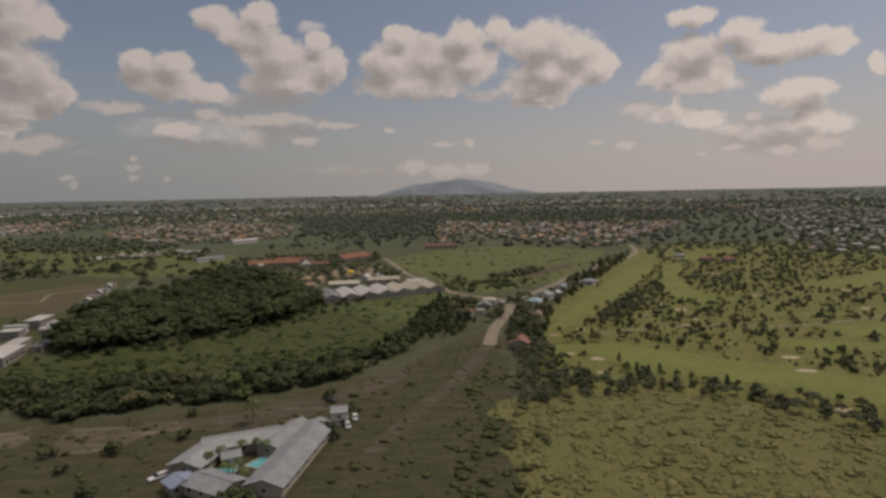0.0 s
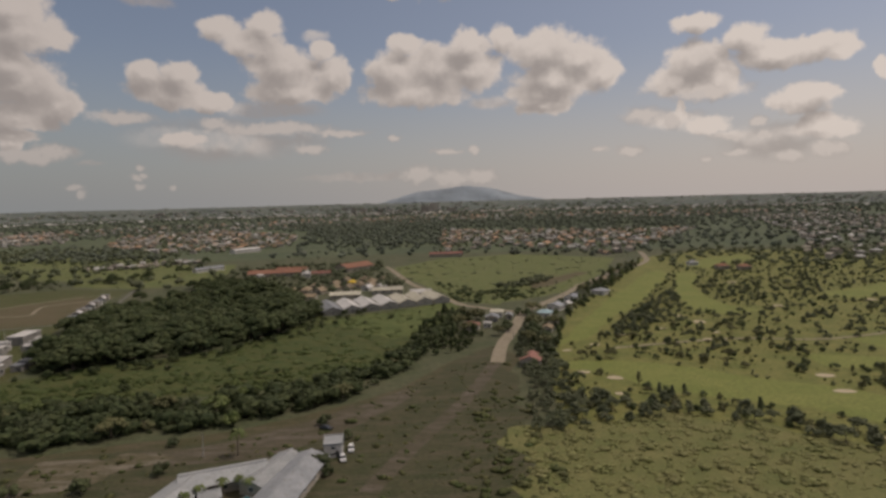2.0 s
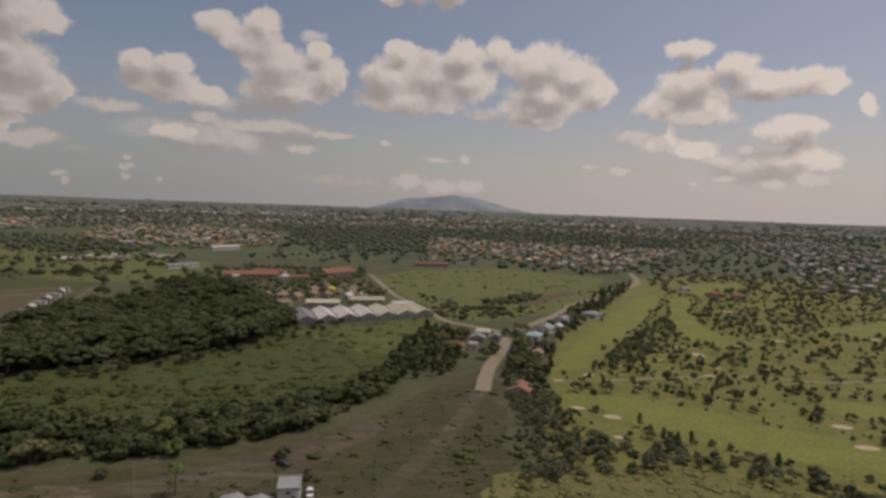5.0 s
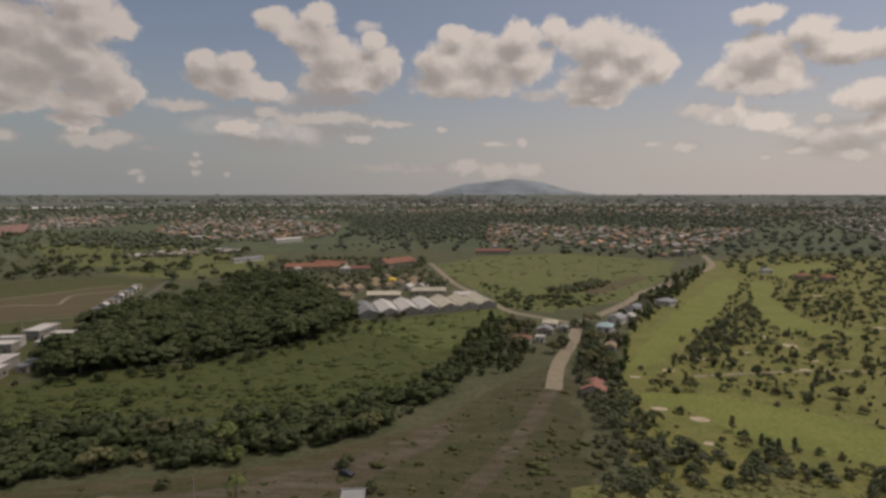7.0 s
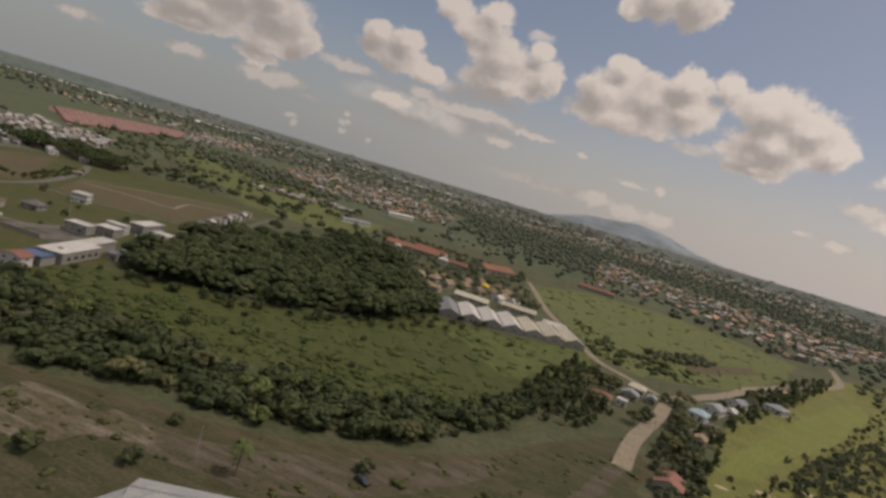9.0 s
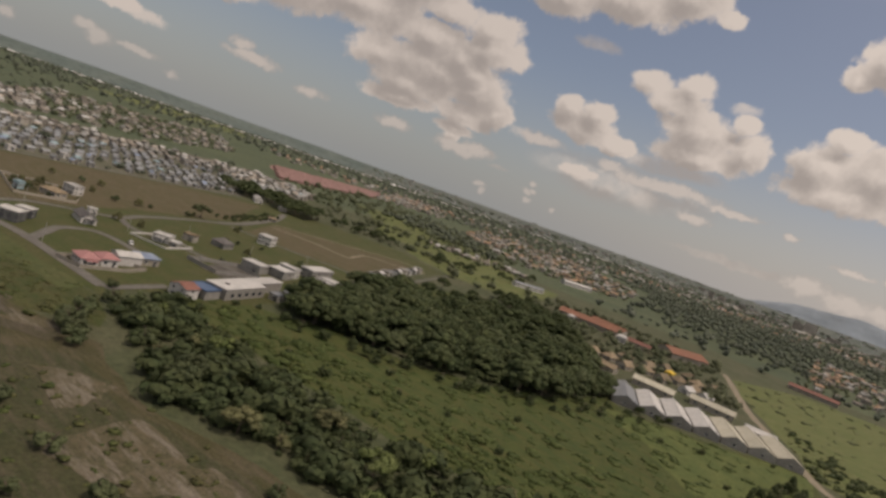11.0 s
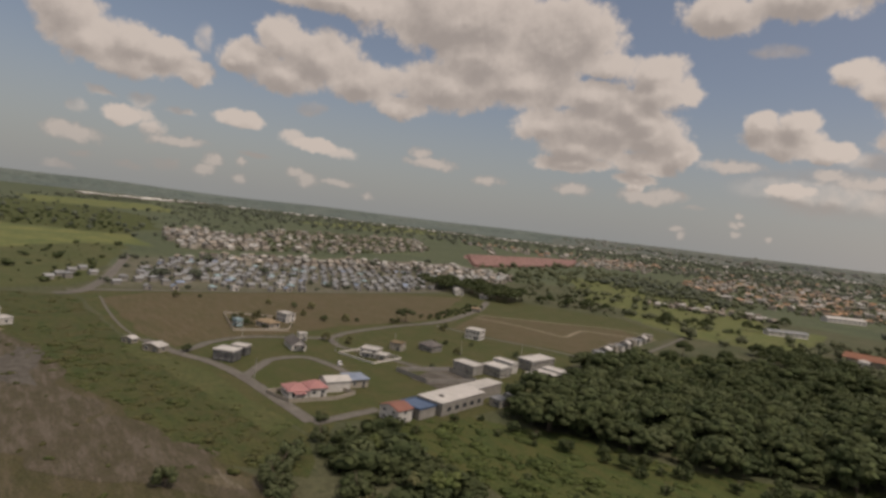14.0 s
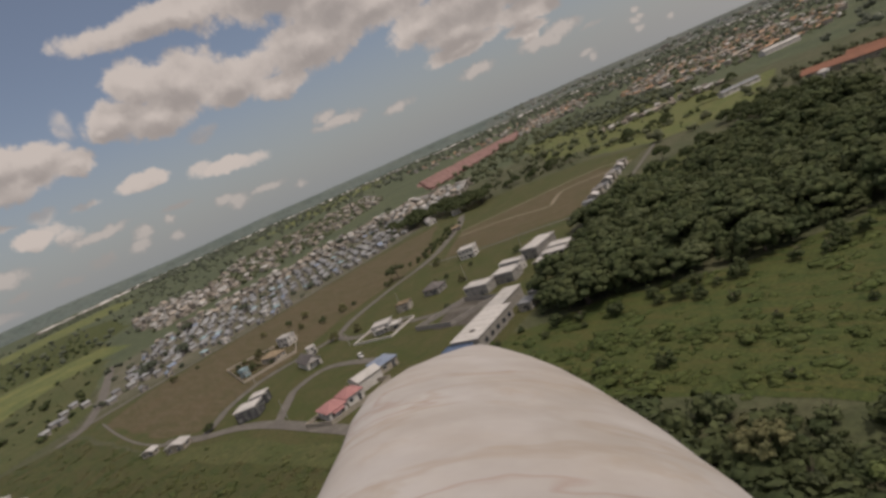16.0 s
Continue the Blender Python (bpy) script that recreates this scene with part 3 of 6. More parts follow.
def uneven(corners, step=5.0, shake=1.2):
    """A closed outline with its edges cut into short pieces that wander a little."""
    out = []
    for (x0, y0), (x1, y1) in zip(corners, corners[1:] + corners[:1]):
        count = max(1, int(math.hypot(x1 - x0, y1 - y0) / step))
        for i in range(count):
            x, y = x0 + (x1 - x0) * i / count, y0 + (y1 - y0) * i / count
            d = noise.noise_vector(Vector((x * 0.09, y * 0.09, 3.3)))
            out.append((x + shake * 2 * d[0], y + shake * 2 * d[1]))
    return out


LAID = []


def sheet(name, corners, z, material, label, category, step=5.0, shake=1.2, kind="structure"):
    s = Shape()
    line = uneven(corners, step, shake)
    z += 0.0003 * len(LAID)  # no two sheets in one plane
    LAID.append(name)
    s.add([(*spot(x, y), z) for x, y in line], [tuple(range(len(line)))])
    me = s.mesh(name, material)
    if me.polygons[0].normal.z < 0:
        me.flip_normals()
    return tagged(new(name, me), label, category, kind=kind)


def spread(corners, count, gap, rng, keep_out=()):
    """Up to count places inside the outline, at least gap apart, and in none of the outlines kept out."""
    xs, ys = [c[0] for c in corners], [c[1] for c in corners]
    cells, out = {}, []
    for _ in range(count * 12):
        if len(out) >= count:
            break
        x, y = rng.uniform(min(xs), max(xs)), rng.uniform(min(ys), max(ys))
        i, j = int(x // gap), int(y // gap)
        if not inside_of(x, y, corners) or any(inside_of(x, y, k) for k in keep_out):
            continue
        if any((x - p) ** 2 + (y - q) ** 2 < gap * gap for a in (-1, 0, 1) for b in (-1, 0, 1) for p, q in cells.get((i + a, j + b), ())):
            continue
        cells.setdefault((i, j), []).append((x, y))
        out.append((x, y))
    return out


def ribbon(name, points, width, z, material, label, category, kerb=0.0):
    """A road along the points, with a kerb stone line on both sides if asked for."""
    pts = [Vector((*spot(*p), 0)) for p in points]
    width = width * K
    fine = []
    for i in range(len(pts) - 1):
        p0, p1, p2, p3 = pts[max(i - 1, 0)], pts[i], pts[i + 1], pts[min(i + 2, len(pts) - 1)]
        for k in range(6):
            t = k / 6
            fine.append(0.5 * (2 * p1 + (p2 - p0) * t + (2 * p0 - 5 * p1 + 4 * p2 - p3) * t * t + (3 * p1 - p0 - 3 * p2 + p3) * t ** 3))
    fine.append(pts[-1])
    left, right, sides = [], [], []
    for i, p in enumerate(fine):
        d = (fine[min(i + 1, len(fine) - 1)] - fine[max(i - 1, 0)]).normalized()
        sides.append(Vector((-d.y, d.x, 0)))
    s = Shape()
    for i, (p, n) in enumerate(zip(fine, sides)):
        w = width / 2 * (1 + 0.08 * noise.noise(p * 0.15))
        left.append((p.x + n.x * w, p.y + n.y * w, z))
        right.append((p.x - n.x * w, p.y - n.y * w, z))
    k = len(fine)
    s.add(right + left, [(i, i + 1, k + i + 1, k + i) for i in range(k - 1)])
    ob = tagged(new(name, s.mesh(name, material)), label, category, kind="structure")
    if kerb:
        for side, line in ((1, left), (-1, right)):
            e = Shape()
            inner = [(x, y, z + kerb) for x, y, _ in line]
            outer = [(x + side * n.x * 0.3, y + side * n.y * 0.3, z + kerb) for (x, y, _), n in zip(line, sides)]
            low_in, low_out = [(x, y, 0) for x, y, _ in inner], [(x, y, 0) for x, y, _ in outer]
            f = []
            for i in range(k - 1):
                f += [(i, i + 1, k + i + 1, k + i), (i, 2 * k + i, 2 * k + i + 1, i + 1), (k + i, k + i + 1, 3 * k + i + 1, 3 * k + i)]
            e.add(inner + outer + low_in + low_out, f)
            part("kerb", e, M_KERB, ob)
    return ob


# ---------------------------------------------------------------- plants
G = (1 + 5 ** 0.5) / 2
ICO_V = np.array([(-1, G, 0), (1, G, 0), (-1, -G, 0), (1, -G, 0), (0, -1, G), (0, 1, G), (0, -1, -G), (0, 1, -G), (G, 0, -1), (G, 0, 1), (-G, 0, -1), (-G, 0, 1)]) / math.hypot(1, G)
ICO_F = [tuple(int(c, 16) for c in q) for q in "0b5 051 017 07a 0ab 159 5b4 ba2 a76 718 394 342 326 368 389 495 24b 62a 867 981".split()]


def clump(s, c, r, rng, leaves=26, leaf=0.36, slot=0, squash=0.8):
    """A lump of leaves: a ragged core with leaf sprays standing off it."""
    v = ICO_V * (r * 0.78) * rng.uniform(0.75, 1.2, (12, 1)) * (1, 1, squash) + c
    s.add(v, ICO_F, slot)
    for _ in range(leaves):
        d = rng.normal(size=3)
        d /= np.linalg.norm(d) + 1e-9
        if d[2] < -0.5:
            d[2] *= -1
        p = np.array(c) + d * r * rng.uniform(0.72, 1.12) * (1, 1, squash)
        u = rng.normal(size=3)
        u -= d * (u @ d) * 0.9
        u /= np.linalg.norm(u) + 1e-9
        w = np.cross(u, d + 0.25 * rng.normal(size=3))
        w /= np.linalg.norm(w) + 1e-9
        a, b = leaf * r * rng.uniform(0.6, 1.2), leaf * r * rng.uniform(0.4, 0.8)
        s.add([p - u * a, p - w * b, p + u * a, p + w * b], [(0, 1, 2, 3)], slot)


def tree_shapes(seed, form):
    rng = np.random.default_rng(seed)
    trunk, crown = Shape(), Shape()
    if form == "spreading":
        h, spread_, clumps, r = 3.6, 4.4, 30, 1.25
    elif form == "dome":
        h, spread_, clumps, r = 3.4, 3.9, 40, 1.35
    elif form == "round":
        h, spread_, clumps, r = 1.3, 1.7, 19, 0.85
    elif form == "tall":
        h, spread_, clumps, r = 2.8, 1.25, 16, 0.78
    else:
        h, spread_, clumps, r = 1.6, 1.5, 9, 0.85
    lean = rng.uniform(-0.3, 0.3, 2)
    trunk.tube(0, 0, -0.1, h, 0.05 * h + 0.06, 0.03 * h + 0.03, 7, lean)
    for k in range(5 if form == "spreading" else 3):
        a = rng.uniform(0, 6.28)
        trunk.tube(lean[0], lean[1], h * rng.uniform(0.75, 0.98), h + rng.uniform(0.8, 1.8), 0.05 + 0.012 * h, 0.03, 5, (spread_ * 0.5 * math.cos(a), spread_ * 0.5 * math.sin(a)))
    for k in range(clumps):
        a, q = rng.uniform(0, 6.28), math.sqrt(rng.uniform(0, 1))
        x, y = lean[0] + spread_ * q * math.cos(a), lean[1] + spread_ * q * math.sin(a)
        if form == "tall":
            t = k / clumps
            x, y, z = lean[0] + spread_ * (1 - t) * q * math.cos(a), lean[1] + spread_ * (1 - t) * q * math.sin(a), 1.7 + t * 4.6
        elif form == "dome":
            z = h + 0.2 + 3.4 * (1 - q * q) ** 0.8 + rng.uniform(-0.25, 0.25)
        elif form == "spreading":
            z = h + 0.6 + 1.9 * (1 - q * q) + rng.uniform(-0.5, 0.5)
        elif form == "round":
            z = h + rng.uniform(-0.5, 0.4) + rng.uniform(0.4, 2.6) * (1 - q * q)
        else:
            z = 0.8 + rng.uniform(0, 1.1)
        clump(crown, (x, y, z), r * rng.uniform(0.7, 1.2), rng, 15 if form == "dome" else 26, 0.36 if form == "dome" else 0.32)
    return trunk, crown


def palm_shapes(seed):
    rng = np.random.default_rng(seed)
    trunk, crown = Shape(), Shape()
    lean = rng.uniform(-0.5, 0.5, 2)
    trunk.tube(0, 0, -0.1, 2.6, 0.17, 0.13, 7, lean * 0.4)
    trunk.tube(lean[0] * 0.4, lean[1] * 0.4, 2.6, 5.2, 0.13, 0.1, 7, lean * 0.6)
    for k in range(15):
        a = 6.28 * k / 15 + rng.uniform(-0.2, 0.2)
        lift, reach = rng.uniform(0.1, 1.1), rng.uniform(1.7, 2.3)
        line = []
        for i in range(6):
            t = i / 5
            line.append(np.array((lean[0] + math.cos(a) * reach * t, lean[1] + math.sin(a) * reach * t, 5.2 + lift * math.sin(t * 2.6) - 1.3 * t * t)))
        side = np.array((-math.sin(a), math.cos(a), 0))
        for i in range(5):
            w0, w1 = 0.42 * math.sin(0.5 + i * 0.5), 0.42 * math.sin(0.5 + (i + 1) * 0.5)
            for sgn in (-1, 1):
                crown.add([line[i], line[i + 1], line[i + 1] + sgn * side * w1 - (0, 0, 0.22), line[i] + sgn * side * w0 - (0, 0, 0.22)], [(0, 1, 2, 3)])
    return trunk, crown


PLANTS = {}
LABELS = {
    "spreading": ("tree", "spreading dark green rain tree with a broad uneven crown", "tree"),
    "round": ("tree", "small round-crowned olive green tree on grass", "tree"),
    "tall": ("tree", "slim tall tree with narrow olive green crown", "tree"),
    "low": ("shrub", "low bushy green shrub growing from the ground", "shrub"),
    "palm": ("palm_tree", "slender palm tree with drooping green fronds", "palm"),
}


def plant(form, variant, x, y, size, leaf, group="", z=0.0):
    (x, y), size = spot(x, y), size * K
    m = pose(x, y, z, 0, 0, (x * 37.7 + y * 91.3) % 360) @ Matrix.Diagonal((size, size, size * (0.9 + 0.2 * ((x * 7.1 + y * 3.3) % 1)), 1))
    key = (form, variant, leaf.name)
    if key in PLANTS:
        own = PLANTS[key].scale
        ob = copy_thing(PLANTS[key], m @ Matrix.Diagonal((1 / own[0], 1 / own[1], 1 / own[2], 1)))
        if group:
            ob["group"] = group
        return ob
    name, label, category = LABELS[form]
    ob = thing(name, m, label, category, group)
    trunk, crown = palm_shapes(variant) if form == "palm" else tree_shapes(100 + variant, form)
    part("trunk", trunk, M_BARK, ob)
    part("crown", crown, leaf, ob).data.shade_smooth()
    PLANTS[key] = ob
    return ob


def forest(name, places, sizes, forms, material, label, seed, category="woods", tall=1.0):
    """Full trees joined into one mesh, where the crowns close and nobody could count them."""
    rng = np.random.default_rng(seed)
    s = Shape()
    models = []
    for k, form in enumerate(forms):
        trunk, crown = tree_shapes(300 + seed + k, form)
        models.append(((np.concatenate(trunk.v), trunk.f), (np.concatenate(crown.v), crown.f)))
    for (x, y), r in zip(places, sizes):
        a = rng.uniform(0, 6.28)
        c, n = math.cos(a), math.sin(a)
        pick = rng.integers(len(models))
        r = r * 0.6 if forms[pick] == "spreading" and "round" in forms else r
        for slot, (v, f) in enumerate(models[pick]):
            turned = np.stack([v[:, 0] * c - v[:, 1] * n, v[:, 0] * n + v[:, 1] * c, v[:, 2] * tall], 1)
            s.add(turned * r * K + (*spot(x, y), 0), f, 1 - slot)
    me = s.mesh(name, material, M_BARK)
    me.shade_smooth()
    return tagged(new(name, me), label, category, kind="stuff")


def canopy(name, places, sizes, material, label, seed, category="woods", lumps=3, leaves=9, tall=1.0):
    """Many small crowns in one mesh: woods and scrub that nobody could count."""
    rng = np.random.default_rng(seed)
    s = Shape()
    models = []
    for k in range(7):
        q = Shape()
        for i in range(lumps):
            c = rng.uniform(-0.75, 0.75, 3) * (1, 1, 0.35) + (0, 0, 0.72)
            clump(q, c, rng.uniform(0.55, 0.95), rng, leaves, 0.35)
        q.tube(0, 0, -0.2, 0.4, 0.09, 0.07, 5)
        models.append((np.concatenate(q.v), q.f))
    for (x, y), r in zip(places, sizes):
        v, f = models[rng.integers(7)]
        v = v - (0, 0, 0.38 if tall < 0.7 else 0.0)
        a = rng.uniform(0, 6.28)
        c, n = math.cos(a), math.sin(a)
        turned = np.stack([v[:, 0] * c - v[:, 1] * n, v[:, 0] * n + v[:, 1] * c, v[:, 2] * tall * rng.uniform(0.8, 1.2)], 1)
        s.add(turned * r * K + (*spot(x, y), 0), f)
    me = s.mesh(name, material)
    me.shade_smooth()
    return tagged(new(name, me), label, category, kind="stuff")

# ---------------------------------------------------------------- the land
ring = [(4700 * math.cos(a * math.pi / 36), 4700 * math.sin(a * math.pi / 36)) for a in range(72)]
sheet("ground", ring, -0.02, M_FAR, "flat wooded lowland with villages reaching the horizon", "ground", step=1e9, shake=0)
near = [(-420, -150), (420, -150), (460, 620), (-60, 640), (-420, 560)]
sheet("ground_near", near, 0.0, M_GROUND, "mixed dark green scrub ground", "ground", 20, 4)

BARE = [(-330, 30), (-330, 68), (-226, 108), (-182, 123), (-158, 129), (-137, 139), (-118, 146), (-98, 141), (-80, 148), (-58, 152), (-38, 163), (-24, 175), (-12, 190), (2, 214), (16, 232), (24, 218), (14, 180), (12, 60), (-60, 20)]
sheet("bare_land", BARE, 0.03, M_BROWN, "dry brown bare land with thin weeds", "bare ground", 6, 1.5)
sheet("sandy_track", [(-52, 147), (-38, 158), (-24, 170), (-14, 184), (-8, 182), (-20, 160), (-30, 148), (-40, 140)], 0.08, M_DRY, "pale sandy track edge behind the roofs", "bare ground", 3, 0.5)
SCRUB = [(-420, 60), (-328, 98), (-316, 128), (-234, 136), (-205, 146), (-173, 152), (-145, 156), (-128, 150), (-137, 139), (-158, 129), (-182, 123), (-226, 108), (-330, 66), (-420, 20)]
sheet("weedy_scrub", SCRUB, 0.05, M_SCRUB, "rough weedy scrub land beside the estate", "scrub", 6, 1.5)
FIELD = [(-150, 172), (-112, 178), (-62, 182), (-28, 196), (-8, 236), (8, 300), (4, 330), (-8, 326), (-54, 294), (-64, 304), (-72, 264), (-84, 244), (-98, 228), (-124, 216), (-150, 196)]
sheet("wild_meadow", FIELD, 0.05, M_FIELD, "overgrown bright green meadow between tree belts", "meadow", 6, 1.5)
PASTURE = [(-47, 505), (-8, 572), (66, 606), (150, 545), (118, 455), (92, 402), (66, 356), (48, 340), (24, 322), (4, 332), (-6, 372), (-26, 424)]
sheet("pasture", PASTURE, 0.05, M_MEADOW, "open green pasture with low bushes", "meadow", 8, 2)
sheet("tilled_strip", [(52, 372), (64, 384), (104, 446), (96, 452), (70, 420), (50, 390)], 0.09, M_TAN, "bare tan strip in the pasture", "field", 5, 1)
GOLF = [(26, 150), (44, 152), (60, 154), (74, 145), (97, 124), (170, 100), (420, 180), (460, 560), (250, 600), (172, 540), (140, 462), (116, 420), (92, 366), (66, 318), (52, 280), (44, 250), (34, 212)]
sheet("golf_course", GOLF, 0.05, M_ROUGH, "olive green golf course rough with scattered trees", "golf course", 8, 2)
FAIRWAYS = []


def fairway(corners):
    FAIRWAYS.append(corners)
    sheet("fairway", corners, 0.10, M_FAIRWAY, "smooth yellow-green mown golf fairway", "fairway", 4, 1.4)


fairway([(39, 229), (51, 257), (64, 284), (87, 332), (115, 383), (137, 428), (158, 452), (150, 415), (134, 385), (104, 327), (88, 298), (72, 276), (56, 243)])
fairway([(162, 432), (175, 434), (160, 395), (147, 368), (138, 326), (138, 302), (150, 290), (128, 282), (115, 288), (121, 322), (130, 352)])
fairway([(32, 207), (44, 210), (60, 208), (78, 198), (96, 184), (120, 168), (150, 150), (140, 132), (108, 146), (92, 160), (70, 172), (56, 182), (52, 194), (42, 199)])
fairway([(150, 232), (185, 236), (235, 262), (300, 268), (300, 252), (230, 238), (180, 216), (150, 214)])
fairway([(196, 330), (240, 352), (300, 392), (310, 376), (250, 330), (206, 312)])
fairway([(180, 470), (220, 520), (262, 540), (260, 510), (220, 480), (196, 450)])
fairway([(150, 172), (205, 190), (270, 196), (270, 178), (200, 168), (160, 152)])
fairway([(120, 212), (150, 204), (190, 206), (150, 192), (118, 196)])
BUNKERS = [(108, 267, 4.5, 4), (50, 190, 4.5, 2.6), (42, 197, 3.5, 2), (42, 224, 3, 1.6), (54, 232, 3.6, 1.8), (88, 256, 3.6, 1.6), (104, 281, 4, 1.8), (176, 380, 6, 3), (106, 247, 3, 1.6), (112, 188, 5, 2.6), (108, 173, 5, 2.2), (98, 141, 4, 2.6), (47, 176, 2.4, 1.6), (160, 300, 5, 3), (190, 262, 5, 3), (212, 310, 5, 3), (98, 236, 3.4, 1.6), (70, 246, 3.6, 1.8)]
for k, (x, y, w, h) in enumerate(BUNKERS):
    w, h = 0.66 * w, 0.72 * h
    turn = [(math.cos(i * 0.785), math.sin(i * 0.785)) for i in range(8)]
    b = sheet("sand_bunker", [(x + w * c * (0.8 + 0.3 * ((k * 5 + i * 3) % 4) / 4), y + h * s) for i, (c, s) in enumerate(turn)], 0.14, M_BUNKER, "pale sand bunker of the golf course", "bunker", 1.5, 0.3)
    b["group"] = "golf bunkers"
BRUSH = [(10, 60), (14, 150), (26, 154), (44, 156), (60, 158), (74, 149), (97, 128), (170, 104), (260, 120), (260, 20), (60, 20)]
sheet("brushland", BRUSH, 0.12, M_BRUSH, "yellow-green brush land thick with bushes", "scrub", 2.5, 4.5)

# the estate with its roads, lawns and ploughed fields
LAWN = [(-140, 158), (-152, 166), (-150, 176), (-142, 186), (-150, 232), (-170, 262), (-196, 312), (-212, 405), (-262, 420), (-340, 372), (-350, 300), (-338, 180), (-330, 128), (-316, 130), (-234, 137), (-205, 147), (-173, 153)]
sheet("estate_lawn", LAWN, 0.07, M_LAWN, "grassy building plots of a new estate", "lawn", 6, 1.0)
TAN1 = [(-311, 138), (-326, 160), (-334, 220), (-340, 288), (-332, 345), (-272, 286), (-259, 258), (-251, 219), (-240, 190), (-236, 165), (-226, 148), (-240, 142)]
sheet("ploughed_field", TAN1, 0.11, M_TAN, "dry tan ploughed field beside the estate", "field", 6, 1.2)
TAN2 = [(-244, 271), (-267, 302), (-275, 313), (-232, 379), (-211, 374), (-198, 332), (-189, 300), (-222, 280)]
sheet("ploughed_field", TAN2, 0.11, M_TAN, "dry tan field with a winding verge", "field", 6, 1.2)
PALE = [(-345, 138), (-341, 165), (-342, 220), (-352, 316), (-370, 370), (-455, 510), (-540, 498), (-580, 466), (-535, 342), (-495, 230), (-472, 168)]
sheet("estate_ground", PALE, 0.10, M_PALE, "pale bare plots and lanes between estate houses", "ground", 8, 1.5)
sheet("rice_field", [(-330, 96), (-345, 132), (-470, 166), (-640, 200), (-1100, 250), (-1150, 90), (-520, 40)], 0.09, M_PADDY, "flat pale green fields beyond the scrub", "field", 20, 5)
SUNLIT = [(-462, 66), (-500, 110), (-552, 150), (-566, 205), (-665, 200), (-690, 130), (-715, 58), (-524, 60)]
sheet("sunlit_field", SUNLIT, 0.13, M_BRIGHT, "bright yellow-green field in full sun", "field", 10, 4)
sheet("sandy_patch", [(-404, 74), (-414, 100), (-420, 98), (-412, 72)], 0.15, M_BUNKER, "strip of pale bare sand at the field's edge", "bare ground", 4, 1)
sheet("dark_field", [(-712, 112), (-690, 190), (-782, 250), (-1065, 290), (-1295, 248), (-1290, 100), (-927, 90)], 0.13, M_FIELD, "dark green field with tree lines", "field", 20, 6)
FARSTRIP = [(-1300, 140), (-1310, 255), (-1369, 411), (-1966, 472), (-2052, 520), (-1700, 130)]
sheet("sunlit_field", FARSTRIP, 0.14, M_BRIGHT, "broad yellow-green field far off in sun", "field", 40, 8)
ESTATE_FAR = [(-852, 312), (-662, 330), (-587, 312), (-560, 235), (-640, 228), (-782, 258)]
sheet("estate_ground", ESTATE_FAR, 0.12, M_PALE, "pale green plots of the far estate", "ground", 14, 3)
sheet("sunlit_field", [(-1500, 900), (-2021, 1648), (-2900, 2200), (-3100, 1800), (-2400, 1350), (-1700, 800)], 0.13, M_BRIGHT, "long bright yellow-green field far off", "field", 40, 12)

def estate_road(line, width):
    LAID.append("estate_road")
    ribbon("estate_road", line, width, 0.19 + 0.004 * LAID.count("estate_road"), M_ROAD, "narrow grey concrete road of the estate", "road")


estate_road([(-153, 161), (-170, 159.5), (-193, 157), (-207, 153), (-218, 147), (-236, 141)], 3.5)
estate_road([(-218, 147), (-224, 154), (-230, 160), (-236, 174), (-234, 189)], 3.0)
estate_road([(-190, 158), (-200, 166), (-206, 172), (-207, 182), (-199, 186), (-186, 188)], 3.0)
estate_road([(-152, 161), (-154, 170), (-156, 180)], 3.0)
estate_road([(-234, 189), (-232, 203), (-240, 216), (-250, 244), (-254, 262)], 3.0)
estate_road([(-232, 203), (-218, 201), (-206, 208), (-197, 211), (-182, 216), (-166, 218)], 2.8)
estate_road([(-254, 262), (-262, 282), (-279, 309), (-292, 328), (-318, 356)], 4.0)
estate_road([(-250, 266), (-236, 271), (-222, 276), (-205, 286), (-188, 294), (-178, 303), (-190, 345), (-211, 408)], 1.9)
ribbon("verge_path", [(-268, 304), (-251, 314), (-238, 318), (-222, 321), (-228, 336), (-232, 349), (-222, 360), (-212, 370), (-208, 377)], 1.7, 0.15, M_DIRT, "pale winding dirt path on the field", "path")
ribbon("verge_path", [(-276, 313), (-254, 347), (-232, 381), (-210, 379)], 1.5, 0.16, M_DIRT, "pale dirt verge along the far side of the field", "path")
ribbon("field_path", [(-316, 138), (-280, 137), (-250, 138), (-222, 143)], 0.9, 0.15, M_ROAD, "thin dirt path along the tan field", "path")
ribbon("estate_street", [(-322, 122), (-330, 133), (-375, 148), (-430, 161), (-489, 175)], 5, 0.17, M_ROAD, "straight pale street beside the estate houses", "road")
ribbon("estate_street", [(-330, 127), (-333, 150), (-336, 190), (-343, 260), (-350, 316), (-362, 356)], 4, 0.19, M_ROAD, "straight pale street along the estate front", "road")
ribbon("field_track", [(-16, 122), (-9, 142), (2, 168), (10, 192), (16, 213)], 4.2, 0.12, M_DRY, "sandy worn track from the village road", "path")
ribbon("main_road", [(16, 210), (20, 235), (29, 268), (37, 300), (56, 331), (70, 356), (82, 382), (98, 406), (118, 440), (142, 470), (170, 520), (190, 600)], 4.8, 0.17, M_DIRT, "sandy grey village road between houses", "road")
ribbon("dirt_lane", [(-52, 515), (-44, 485), (-27, 415), (-14, 378), (-5, 355), (6, 324), (18, 312), (32, 300)], 4.0, 0.15, M_DIRT, "pale dirt lane along the pasture", "path")
